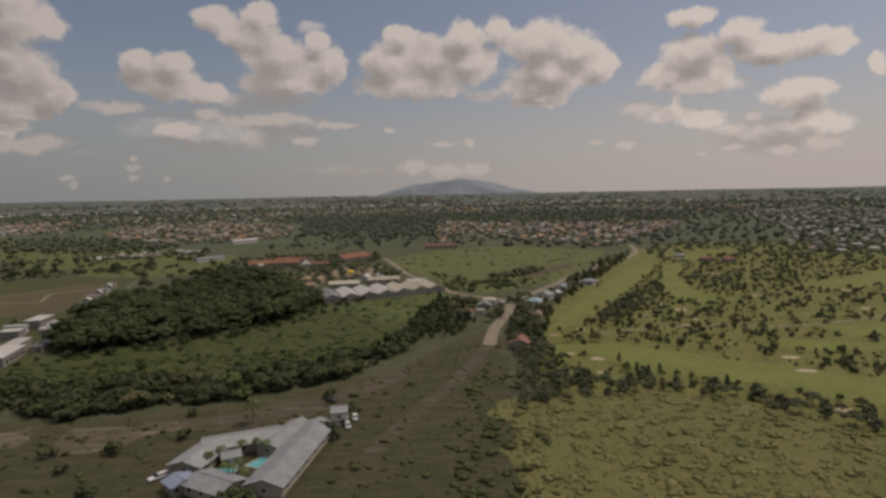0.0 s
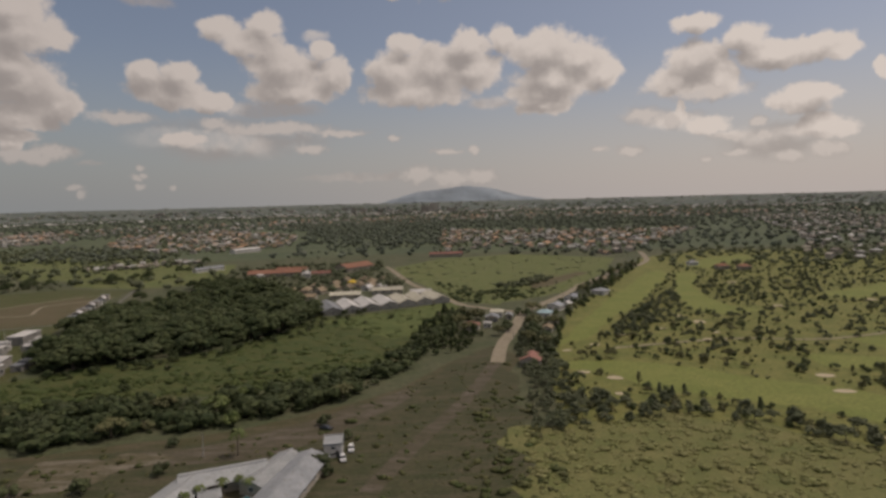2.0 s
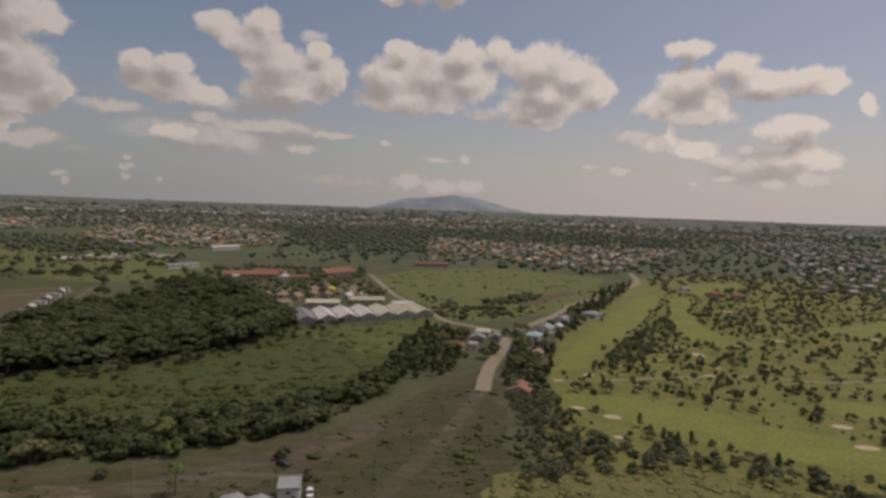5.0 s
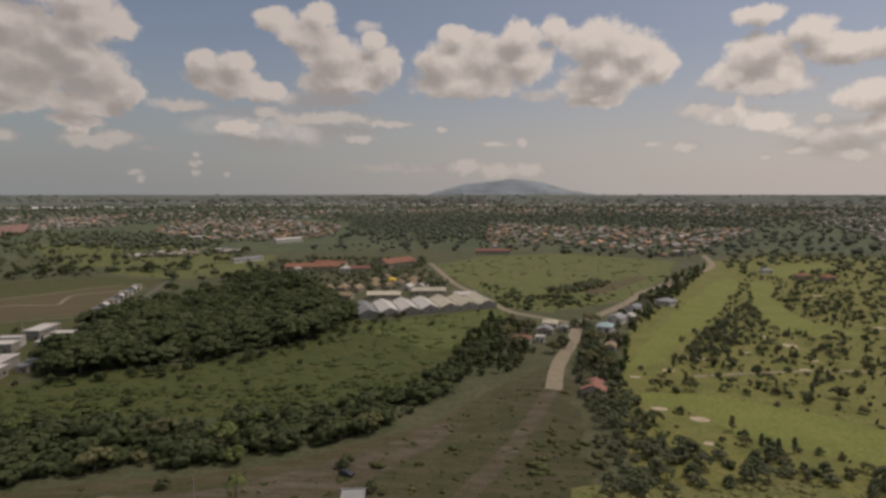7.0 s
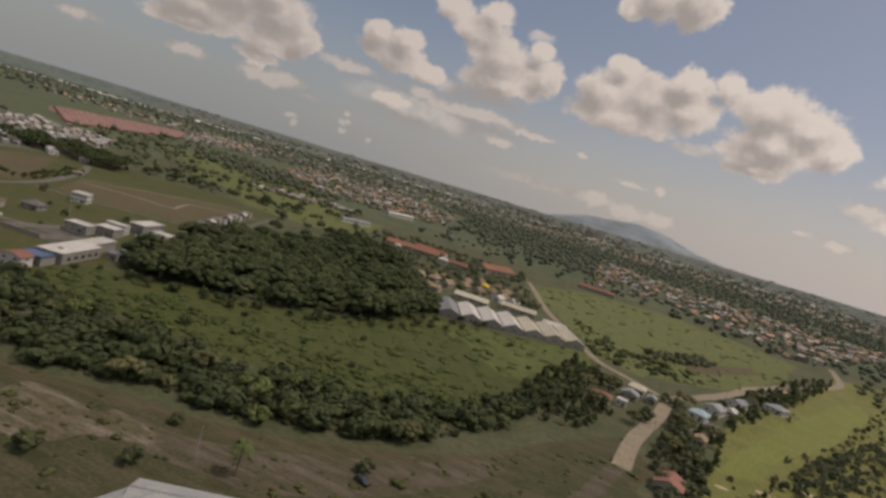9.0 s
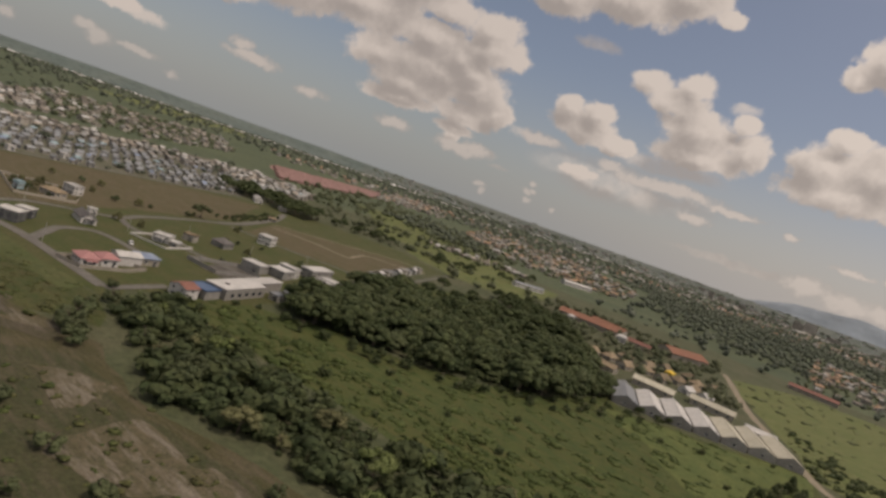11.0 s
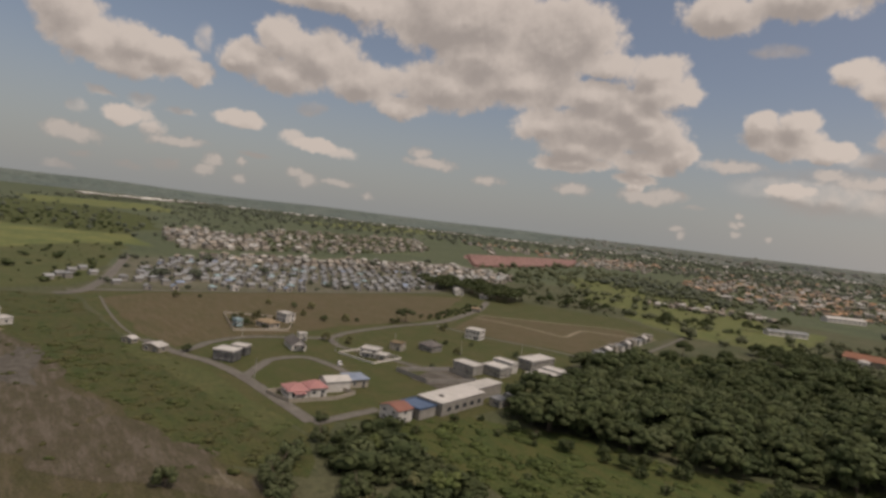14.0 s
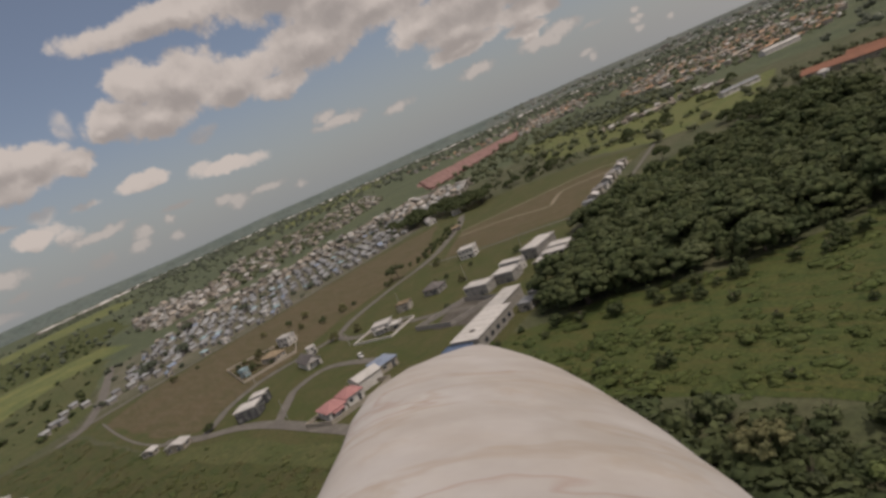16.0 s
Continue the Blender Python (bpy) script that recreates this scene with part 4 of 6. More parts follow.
ribbon("street", [(430, 700), (560, 1000), (700, 1300)], 8, 0.15, M_ROAD, "straight pale street through the far village", "road")
ribbon("cart_path", [(60, 226), (84, 232), (110, 236), (140, 232), (180, 244), (240, 268)], 1.6, 0.13, M_DIRT, "thin pale golf cart path", "path")

sheet("red_ground", [(-556, 545), (-752, 680), (-846, 1052), (-674, 852)], 0.12, M_REDROWS, "reddish ground between the red roofs", "ground", 20, 3)
# mountain and hills on the horizon
def massif(name, az0, az1, far, profile, material, label, steps=90):
    s = Shape()
    rows = 7
    grid = []
    for i in range(steps + 1):
        t = i / steps
        a = radians(az0 + (az1 - az0) * t)
        top = profile(t) * far
        for j in range(rows):
            q = j / (rows - 1)
            d = far - 330 * (1 - q) + 60 * noise.noise(Vector((t * 9, q * 3, 1)))
            z = top * q ** 1.3 * (1 + 0.10 * (1 - q) * noise.noise(Vector((t * 14, q * 4, 5))))
            grid.append((d * math.sin(a), d * math.cos(a), z - 1.0))
    f = [(i * rows + j, (i + 1) * rows + j, (i + 1) * rows + j + 1, i * rows + j + 1) for i in range(steps) for j in range(rows - 1)]
    s.add(grid, f)
    me = s.mesh(name, material)
    me.shade_smooth()
    return tagged(new(name, me), label, name.replace("_", " "), kind="structure")


def peak(t):
    """The height over the eye's level, in degrees, from one foot of the mountain to the other, as a slope."""
    up = np.interp(-10 + 25 * t, (-10, -5.9, -2.9, -1.6, -0.3, 1.6, 3.0, 4.5, 7.1, 10.8, 15), (-0.9, 0.0, 0.85, 0.98, 1.08, 1.34, 1.22, 1.02, 0.25, -0.3, -0.9))
    return 0.0158 + math.tan(radians(float(up) + 0.05 * noise.noise(Vector((t * 30, 0, 0)))))


massif("mountain", -10, 15, 4960, peak, M_RANGE, "broad volcanic mountain far on the horizon, haze blue put into its colour")
massif("far_hills", -112, -40, 4500, lambda t: 0.0150 + 0.0030 * noise.noise(Vector((t * 8, 0, 0))) + 0.012 * max(0.0, 0.5 - t), M_HILLS, "low green hills along the horizon, haze put into the colour", 120)
massif("far_ridge", -42, 60, 4500, lambda t: 0.0150 + 0.0010 * noise.noise(Vector((t * 16, 2, 0))), M_RIDGE, "flat dark wooded horizon line, colour greyed for haze", 120)

sheet("rubble_yard", [(-178, 203), (-186, 221), (-174, 224), (-164, 207)], 0.15, M_ROCK, "grey rubble and broken concrete in a yard", "bare ground", 3, 1)
sheet("stony_ground", [(-232, 108), (-222, 115), (-214, 111), (-206, 110), (-193, 112), (-196, 106), (-208, 104), (-216, 103)], 0.10, M_ROCK, "dark broken stones on bare land", "bare ground", 3, 1.5)
ribbon("compound_lane", [(-232, 70), (-238, 85), (-243, 98), (-254, 105)], 1.6, 0.16, M_DIRT, "thin pale lane beside the white compound", "path")
sheet("dry_patch", [(-214, 96), (-206, 108), (-195, 118), (-165, 123), (-143, 130), (-126, 140), (-122, 134), (-140, 118), (-156, 104), (-178, 92), (-200, 84)], 0.07, M_DRY, "dry stony soil with pale streaks", "bare ground", 3, 3)
sheet("sandy_patch", [(-93, 128), (-86, 135), (-75, 141), (-62, 143), (-64, 137), (-72, 131), (-80, 126), (-88, 124)], 0.12, M_SAND, "pale sandy soil with washed-out stones", "bare ground", 1.2, 4)
sheet("sandy_patch", [(-142, 133), (-134, 138), (-126, 138), (-128, 134), (-136, 131)], 0.12, M_SAND, "pale worn soil at the thicket's edge", "bare ground", 1.2, 3)
sheet("sandy_patch", [(-108, 127), (-102, 138), (-94, 139), (-98, 129)], 0.12, M_SAND, "small pale patch of dry soil", "bare ground", 1.2, 4)
sheet("dry_patch", [(-168, 125), (-156, 133), (-143, 139), (-133, 136), (-136, 124), (-150, 119)], 0.12, M_DRY, "dry stony soil beside the scrub", "bare ground", 3, 3)
sheet("dry_patch", [(-262, 96), (-246, 107), (-232, 112), (-190, 118), (-164, 120), (-158, 112), (-178, 100), (-214, 92), (-240, 86)], 0.06, M_DRY, "ploughed-up dry soil with stone streaks", "bare ground", 3, 3)
sheet("wood_clearing", [(-184, 336), (-174, 370), (-162, 384), (-140, 342), (-152, 318), (-163, 304)], 0.08, M_FIELD, "green clearing at the edge of the wood", "meadow", 6, 2)
sheet("hill_meadow", [(-316, 518), (-266, 594), (-222, 540), (-208, 486), (-229, 446), (-268, 448)], 0.12, M_MEADOW, "bright green meadow below the village row", "meadow", 10, 3)
# weedy sheets round the resort also carry painted cloud shade
sheet("weedy_ground", [(-122, 88), (-118, 136), (-88, 134), (-64, 128), (-54, 118), (-57, 96), (-72, 66)], 0.06, M_WEEDY, "weedy ground beside the resort, colour darkened for cloud shade", "ground", 4, 3)

sheet("weedy_ground", [(-112, 70), (-116, 138), (-98, 138), (-80, 144), (-58, 147), (-40, 155), (-28, 164), (-16, 178), (-4, 200), (8, 220), (18, 226), (20, 180), (14, 110), (6, 40), (-60, 30)], 0.05, M_WEEDY, "weedy ground round the resort, colour darkened for cloud shade", "ground", 5, 3)
sheet("sandy_track", [(-70, 143), (-58, 145), (-44, 152), (-32, 163), (-27, 170), (-24, 160), (-30, 148), (-42, 139), (-56, 136), (-70, 138)], 0.11, M_DRY, "pale sandy strip between the belt and the resort", "bare ground", 3, 1.2)
sheet("meadow_end", [(-40, 266), (-22, 250), (-6, 262), (6, 298), (3, 326), (-8, 322), (-52, 292), (-60, 286)], 0.10, M_PASTURE_EDGE, "brighter green meadow before the factory sheds", "meadow", 4, 3)

# houses and trees on the slope below the horizon line
rng = np.random.default_rng(77)
roofs_, crowns_ = Shape(), Shape()
for k in range(1500):
    a, q = radians(-41 + 100 * rng.uniform()), rng.uniform(0.02, 0.97)
    d, z = 4500 - 330 * (1 - q), 67 * q ** 1.3 - 2.5
    x, y = d * math.sin(a), d * math.cos(a)
    if k % 3 == 0:
        w, h = rng.uniform(5, 22), rng.uniform(4, 9)
        roofs_.box(x - w, x + w, y - 6, y + 6, z - 3, z + h, int(rng.integers(2)))
    else:
        r = rng.uniform(8, 26)
        crowns_.add(ICO_V * (r, r * 0.6, 6 + 0.25 * r) * rng.uniform(0.7, 1.2, (12, 1)) + (x, y, z), ICO_F)
tagged(new("horizon_houses", roofs_.mesh("horizon_houses", M_TOWNPALE, M_TOWNWALL)), "pale buildings of the far city below the horizon", "city", kind="stuff")
tagged(new("horizon_trees", crowns_.mesh("horizon_trees", M_LEAF_HAZED)), "woods of the far plain below the horizon", "woods", kind="stuff")
sheet("mown_verge", [(-240, 137), (-218, 142), (-205, 147.5), (-190, 151.5), (-170, 153.5), (-153, 156), (-149, 150), (-172, 146), (-200, 140), (-225, 133)], 0.10, M_PADDY, "mown grass verge along the estate road", "verge", 4, 1)

# ---------------------------------------------------------------- buildings
def windows(parent, w, d, h, storeys, per_side, name="window", skip=()):
    """Framed windows on all four walls, a floor at a time."""
    rise = h / storeys
    for side in range(4):
        if side in skip:
            continue
        long = w if side % 2 == 0 else d
        off = d / 2 if side % 2 == 0 else w / 2
        count = max(1, int(per_side * long / max(w, d)))
        for level in range(storeys):
            for k in range(count):
                u = (k + 0.5) / count * long - long / 2
                frame_, pane = Shape(), Shape()
                a, b = min(0.75, long / count * 0.32), min(0.65, rise * 0.24)
                zc = rise * (level + 0.55)
                for x0, x1, z0, z1 in ((-a, a, -b, -b + 0.1), (-a, a, b - 0.1, b), (-a, -a + 0.1, -b + 0.1, b - 0.1), (a - 0.1, a, -b + 0.1, b - 0.1)):
                    frame_.box(x0, x1, -0.07, 0.0, z0, z1, bottom=True)
                pane.box(-a + 0.1, a - 0.1, -0.035, 0.0, -b + 0.1, b - 0.1, bottom=True)
                m = pose(0, 0, 0, 0, 0, 90 * side) @ Matrix.Translation((u, -off, zc))
                ob = part(name, frame_, M_FRAME, parent, at=m)
                part("pane", pane, M_GLASS, ob, "dark glass pane")


def door(parent, w, d, material):
    s = Shape()
    s.box(-0.5, 0.5, -0.06, 0.0, 0.0, 2.05, bottom=True)
    part("door", s, material, parent, at=Matrix.Translation((w * 0.22, -d / 2, 0)))


def house(x, y, turn, w, d, h, roof, wall_m, roof_m, label, storeys=1, per_side=3, rise=1.6, name="house", group="", porch=False, skip=()):
    """w across, d deep (the ridge runs along d), h to the eaves."""
    w, d, h, rise = w * 0.87, d * 0.87, h * 0.9, rise * 0.87
    ob = thing(name, pose(*spot(x, y), 0.1, 0, 0, turn), label, "house", group)
    walls = Shape()
    walls.box(-w / 2, w / 2, -d / 2, d / 2, -0.1, h)
    if roof == "gable":
        walls.add([(-w / 2, -d / 2, h), (w / 2, -d / 2, h), (0, -d / 2, h + rise), (-w / 2, d / 2, h), (w / 2, d / 2, h), (0, d / 2, h + rise)], [(0, 1, 2), (4, 3, 5)])
    part("wall", walls, wall_m, ob)
    top = Shape()
    if roof == "gable":
        top.gable(d, w, h, h + rise)
    elif roof == "hip":
        if d >= w:
            top.hip(d, w, h, h + rise)
            part("roof", top, roof_m, ob)
        else:
            top.hip(w, d, h, h + rise)
            part("roof", top, roof_m, ob, at=pose(0, 0, 0, 0, 0, 90))
    else:
        top.box(-w / 2 - 0.25, w / 2 + 0.25, -d / 2 - 0.25, d / 2 + 0.25, h, h + 0.22, bottom=True)
        for x0, x1, y0, y1 in ((-w / 2 - 0.25, w / 2 + 0.25, -d / 2 - 0.25, -d / 2), (-w / 2 - 0.25, w / 2 + 0.25, d / 2, d / 2 + 0.25), (-w / 2 - 0.25, -w / 2, -d / 2, d / 2), (w / 2, w / 2 + 0.25, -d / 2, d / 2)):
            top.box(x0, x1, y0, y1, h + 0.22, h + 0.5)
    if roof != "hip":
        part("roof", top, roof_m, ob)
    windows(ob, w, d, h, storeys, per_side, skip=skip)
    door(ob, w, d, M_DARKWALL)
    if porch:
        p = Shape()
        p.box(-w * 0.3, w * 0.3, -d / 2 - 2.4, -d / 2 - 0.02, 2.5, 2.66, bottom=True)
        part("porch_roof", p, roof_m, ob)
        for sx in (-1, 1):
            post = Shape()
            post.box(sx * w * 0.28 - 0.1, sx * w * 0.28 + 0.1, -d / 2 - 2.3, -d / 2 - 2.1, -0.1, 2.5)
            part("porch_post", post, wall_m, ob)
    return ob


def garden_wall(corners, height, material, label):
    s = Shape()
    corners = [spot(*c) for c in corners]
    for (x0, y0), (x1, y1) in zip(corners, corners[1:] + corners[:1]):
        n = Vector((y0 - y1, x1 - x0, 0)).normalized() * 0.1
        v = [(x0 - n.x, y0 - n.y, 0), (x1 - n.x, y1 - n.y, 0), (x1 + n.x, y1 + n.y, 0), (x0 + n.x, y0 + n.y, 0)]
        s.add(v + [(a, b, height) for a, b, _ in v], [(0, 1, 5, 4), (1, 2, 6, 5), (2, 3, 7, 6), (3, 0, 4, 7), (4, 5, 6, 7)])
    return tagged(new("garden_wall", s.mesh("garden_wall", material)), label, "wall", kind="structure")


def long_roof(x0, y0, x1, y1, width, eave, ridge, roof_m, wall_m, label, name="building", over=0.7, group=""):
    """A long low building with its ridge from one end to the other."""
    (x0, y0), (x1, y1), width = spot(x0, y0), spot(x1, y1), width * K
    length = math.hypot(x1 - x0, y1 - y0)
    ob = thing(name, pose((x0 + x1) / 2, (y0 + y1) / 2, 0.1, 0, 0, math.degrees(math.atan2(y1 - y0, x1 - x0)) - 90), label, "building", group)
    w = Shape()
    w.box(-width / 2, width / 2, -length / 2, length / 2, -0.1, eave - 0.05)
    w.add([(-width / 2, -length / 2, eave - 0.05), (width / 2, -length / 2, eave - 0.05), (0, -length / 2, ridge - 0.05), (-width / 2, length / 2, eave - 0.05), (width / 2, length / 2, eave - 0.05), (0, length / 2, ridge - 0.05)], [(0, 1, 2), (4, 3, 5)])
    part("wall", w, wall_m, ob)
    r = Shape()
    r.gable(length, width, eave, ridge, over)
    roof = part("roof", r, roof_m, ob)
    cap = Shape()
    cap.box(-0.25, 0.25, -length / 2 - over, length / 2 + over, ridge + 0.1, ridge + 0.22, bottom=True)
    part("ridge_cap", cap, roof_m, roof)
    windows(ob, width, length, eave, 1, max(3, int(length / 6)))
    return ob


# estate houses near the flight
house(-171.2, 164.4, 86, 7.6, 9.5, 3.2, "hip", M_WHITE, M_ROOFPINK, "white house with faded pink-red hip roof", 1, 3, 1.9, porch=True)
house(-171.6, 170.0, 86, 7.2, 8.5, 3.4, "hip", M_WHITE, M_ROOFPINK, "white house wing with faded pink-red roof", 1, 3, 2.0, name="house_wing")
house(-174.0, 176.8, 176, 8.4, 10.5, 4.3, "gable", M_WHITE, M_ZINC, "plain white block house beside the pink-roofed one", 1, 2, 1.3, skip=(0, 1, 3))
house(-176.5, 184.2, 86, 8.6, 10, 3.4, "hip", M_CREAM, M_ROOFBLUE, "cream house with slate blue roof", 1, 3, 0.9)
garden_wall([(-175, 158.5), (-166.5, 161), (-165.5, 173), (-168, 180), (-178, 174)], 1.5, M_CREAM, "low cream garden wall round the pink-roofed house")
house(-208.2, 158.6, 44, 9.6, 8.4, 4.6, "flat", M_DARKWALL, M_ZINC, "charcoal modern house with white flat roof", 2, 3)
house(-213.6, 164.4, 44, 7.0, 6, 4.2, "flat", M_DARKWALL, M_ZINC, "charcoal house annex with white flat roof", 2, 2, name="house_annex")
house(-219.5, 184.6, 82, 7.6, 15, 3.0, "gable", M_WHITE, M_ROOFDARK, "white house with steep dark shingle roof", 1, 4, 2.4, porch=True)
house(-229.0, 191.0, 82, 4, 4, 3.8, "flat", M_WHITE, M_ZINC, "small white stair tower house behind the dark roof", 2, 1)
house(-205.0, 205.6, 38, 9, 8, 3.8, "flat", M_WHITE, M_ZINC, "white box house with flat roof and terrace", 2, 3, porch=True)
house(-199.5, 207.0, 35, 5, 6, 2.6, "flat", M_CREAM, M_ZINC, "low cream annex with flat roof", 1, 2, name="house_annex")
garden_wall([(-210, 196), (-195, 201), (-199, 214), (-214, 209)], 0.9, M_WHITE, "low white terrace wall round the box house")
house(-211.5, 220.5, 30, 7, 6, 3.8, "flat", M_CREAM, M_ROOFTAN, "unfinished cream house with flat roof", 2, 3)
house(-208.5, 233.0, 15, 10, 9, 3.2, "hip", M_GREYWALL, M_ROOFDARK, "grey-brown cottage with dark hip roof", 1, 3, 2.6)
house(-224.0, 267.5, 28, 10, 10, 5.8, "flat", M_WHITE, M_ZINC, "white two-storey house with flat roof", 2, 4)
house(-180.0, 228.0, 14, 13, 8.5, 4.4, "flat", M_GREYWALL, M_ZINC, "raw grey two-storey house with white flat roof", 2, 4)
house(-174.8, 236.0, 14, 11, 10, 4.6, "flat", M_GREYWALL, M_ZINC, "raw grey block house with white flat roof", 2, 4)
house(-178.5, 243.2, 14, 12, 5.5, 5.0, "flat", M_WHITE, M_ZINC, "white block house behind the grey ones", 2, 3)
house(-178.8, 258.4, 8, 9.5, 21, 5.2, "flat", M_GREYWALL, M_ZINC, "large grey workshop with pale flat roof", 2, 5)
for k, (x, y) in enumerate(((-164.8, 244.6), (-166.8, 251.4), (-169.2, 258.0))):
    house(x, y, 14, 12.5, 7.6, 2.8, "flat", M_GREYWALL, M_ZINC, "low grey shed with pale sheet roof by the woods", 1, 2, name="shed", group="sheds by the woods")
garden_wall([(-186, 204), (-172, 206), (-168, 222), (-182, 222)], 2.0, M_GREYWALL, "raw grey block wall round a yard")
# works with the long white roof
wh = thing("warehouse", pose(*spot(-154.4, 206.6), 0.1, 0, 0, 15), "long grey warehouse with white sheet roof", "warehouse")
# the far part is narrower than the near one
for y0, y1, x0, x1 in ((-21.5, 4.0, -5.6, 5.6), (4.0, 21.5, -5.6, 1.8)):
    s = Shape()
    s.box(x0 + 0.3, x1 - 0.3, y0 + 0.3, y1 - 0.3, -0.1, 4.5)
    part("wall", s, M_GREYWALL, wh)
    s = Shape()
    s.box(x0, x1, y0, y1, 4.5, 4.7, bottom=True)
    roof = part("roof", s, M_ZINC, wh, "white sheet roof")
    for k in range(int((y1 - y0) / 4)):
        q = Shape()
        q.box(x0, x1, y0 + 2 + 4.2 * k, y0 + 2.12 + 4.2 * k, 4.7, 4.77)
        part("seam", q, M_ZINC, roof)
vent = Shape()
vent.box(-0.8, 0.8, -15.6, -14.4, 4.7, 5.1)
part("roof_vent", vent, M_ROOFDARK, wh, "small dark roof vent")
for k in range(5):
    s = Shape()
    s.box(5.31, 5.4, -18 + 4.4 * k, -16 + 4.4 * k, 1.2, 2.6, bottom=True)
    part("window", s, M_GLASS, wh, "dark opening in the long wall")
for y, r in ((214.5, 14), (221.5, 12)):
    house(-149.4 - (y - 214.5) * 0.26, y, r, 5.6, 7.5, 2.9, "flat", M_GREYWALL, M_ROOFGREY, "low lean-to shed beside the warehouse", 1, 2, name="shed", group="lean-to sheds")
house(-150.4, 187.6, 15, 11, 9.6, 3.8, "flat", M_GREYWALL, M_BLUEWALL, "open shed with flat blue sheet roof", 1, 2, name="shed", skip=(0, 1, 2, 3))
house(-149.0, 180.6, 13, 9.6, 7.4, 4.6, "gable", M_WHITE, M_ROOFRED, "white house with rusty red gable roof", 2, 2, 1.4)
# villa with the pool, and the sheds at the scrub's edge
house(-262, 198, 20, 9, 7, 5.2, "flat", M_WHITE, M_ZINC, "white two-storey villa with flat roof", 2, 3)
house(-252, 187, 20, 12, 8, 3.2, "hip", M_CREAM, M_ROOFTAN, "cream villa with tan hip roof", 1, 4, 1.8)
house(-254, 176, 20, 4, 4, 4.0, "flat", M_TEAL, M_TEAL, "small pale blue garden pavilion", 1, 2, name="pavilion")
garden_wall([(-246, 172), (-244, 192), (-266, 204), (-278, 178)], 1.4, M_CREAM, "long pale garden wall round the villa")
house(-221.5, 141.5, 40, 9, 6, 2.6, "gable", M_CREAM, M_ZINC, "low shack with pale sheet roof by the road", 1, 2, 1.2, name="shack")
house(-232.5, 136.5, 40, 6, 4, 2.2, "gable", M_CREAM, M_ZINC, "small shack with pale sheet roof in the scrub", 1, 2, 0.9, name="shack")
# white compound in the scrub: a long open hall, a small red block, tents and awnings
hall = thing("open_hall", pose(*spot(-266.5, 97.0), 0.1, 0, 0, -62), "long white open hall with a pale roof", "hall")
for x0 in (-4.2, 0.6):
    s = Shape()
    s.box(x0, x0 + 3.4, -13, 13, 3.3, 3.5, bottom=True)
    part("roof", s, M_WHITE, hall, "white sheet roof")
for k in range(14):
    s = Shape()
    s.box(-0.16, 0.16, -0.16, 0.16, -0.1, 3.3)
    part("column", s, M_WHITE, hall, at=Matrix.Translation(((-4, 3.8)[k % 2], -12.6 + 4.2 * (k // 2), 0)))
s = Shape()
s.box(-4.0, 3.8, 5.0, 12.8, 0.0, 3.2)
part("wall", s, M_CREAM, hall)
s = Shape()
s.box(-4.6, 4.4, -13.4, 13.4, -0.12, 0.08)
part("floor_slab", s, M_KERB, hall)
house(-273.4, 89.6, 28, 3.6, 3.6, 3.6, "flat", M_ROOFPINK, M_ROOFPINK, "small red block beside the open hall", 1, 1, name="kiosk")
house(-276.0, 101.0, 28, 9, 7, 3.6, "flat", M_WHITE, M_ZINC, "white house with flat roof in the compound", 1, 3)
house(-262.0, 105.0, 28, 7, 6, 2.8, "flat", M_WHITE, M_ZINC, "low white annex with flat roof", 1, 2, name="house_annex")


def tent(x, y, r):
    ob = thing("tent", pose(*spot(x, y), 0.08), "white peaked canvas party tent", "tent", "party tents")
    ring_ = [(r * math.cos(i * 0.785), r * math.sin(i * 0.785)) for i in range(8)]
    s = Shape()
    s.add([(u, v, 2.1) for u, v in ring_] + [(u * 0.45, v * 0.45, 2.9) for u, v in ring_] + [(0, 0, 3.9)], [(i, (i + 1) % 8, 8 + (i + 1) % 8, 8 + i) for i in range(8)] + [(8 + i, 8 + (i + 1) % 8, 16) for i in range(8)])
    part("canvas", s, M_WHITE, ob, "white canvas roof")
    for u, v in ring_[::2]:
        p = Shape()
        p.tube(u * 0.97, v * 0.97, -0.1, 2.15, 0.05, 0.05, 6)
        part("tent_pole", p, M_KERB, ob)


for x, y, r in ((-257, 93.7, 2.6), (-253.7, 98.6, 2.4), (-270.8, 81.0, 2.4), (-272.6, 83.4, 2.0), (-248.4, 80.9, 2.2), (-247.4, 84.6, 1.6), (-262, 84.5, 1.5), (-254, 84.0, 1.4)):
    tent(x, y, r)
for x0, y0, x1, y1 in ((-297, 88.5, -289, 87.2), (-276, 86.5, -268, 86.0)):
    long_roof(x0, y0, x1, y1, 1.5, 2.3, 2.7, M_WHITE, M_CREAM, "narrow white awning roof beside the hall", name="awning", over=0.2)
for k in range(9):
    house(-186.6 - k * 2.7, 303 + k * 8.2, 17, 6.4, 6.6, 3.5 + (k % 3) * 0.5, ("flat", "gable", "flat")[k % 3], (M_WHITE, M_GREYWALL, M_CREAM)[k % 3], (M_ROOFGREY, M_ZINC, M_GREYWALL)[k % 3], "grey and white row house at the estate's end", 2, 2, 1.4, name="row_house", group="row of houses at the estate's end")
house(-349, 356, 60, 8, 22, 4.2, "gable", M_WHITE, M_ZINC, "long white hall with pale gable roof", 1, 6, 2.0, name="hall")
house(-331, 364, 60, 8, 7, 3.4, "gable", M_WHITE, M_ZINC, "small white gatehouse with pale roof", 1, 2, 1.2, name="gatehouse")
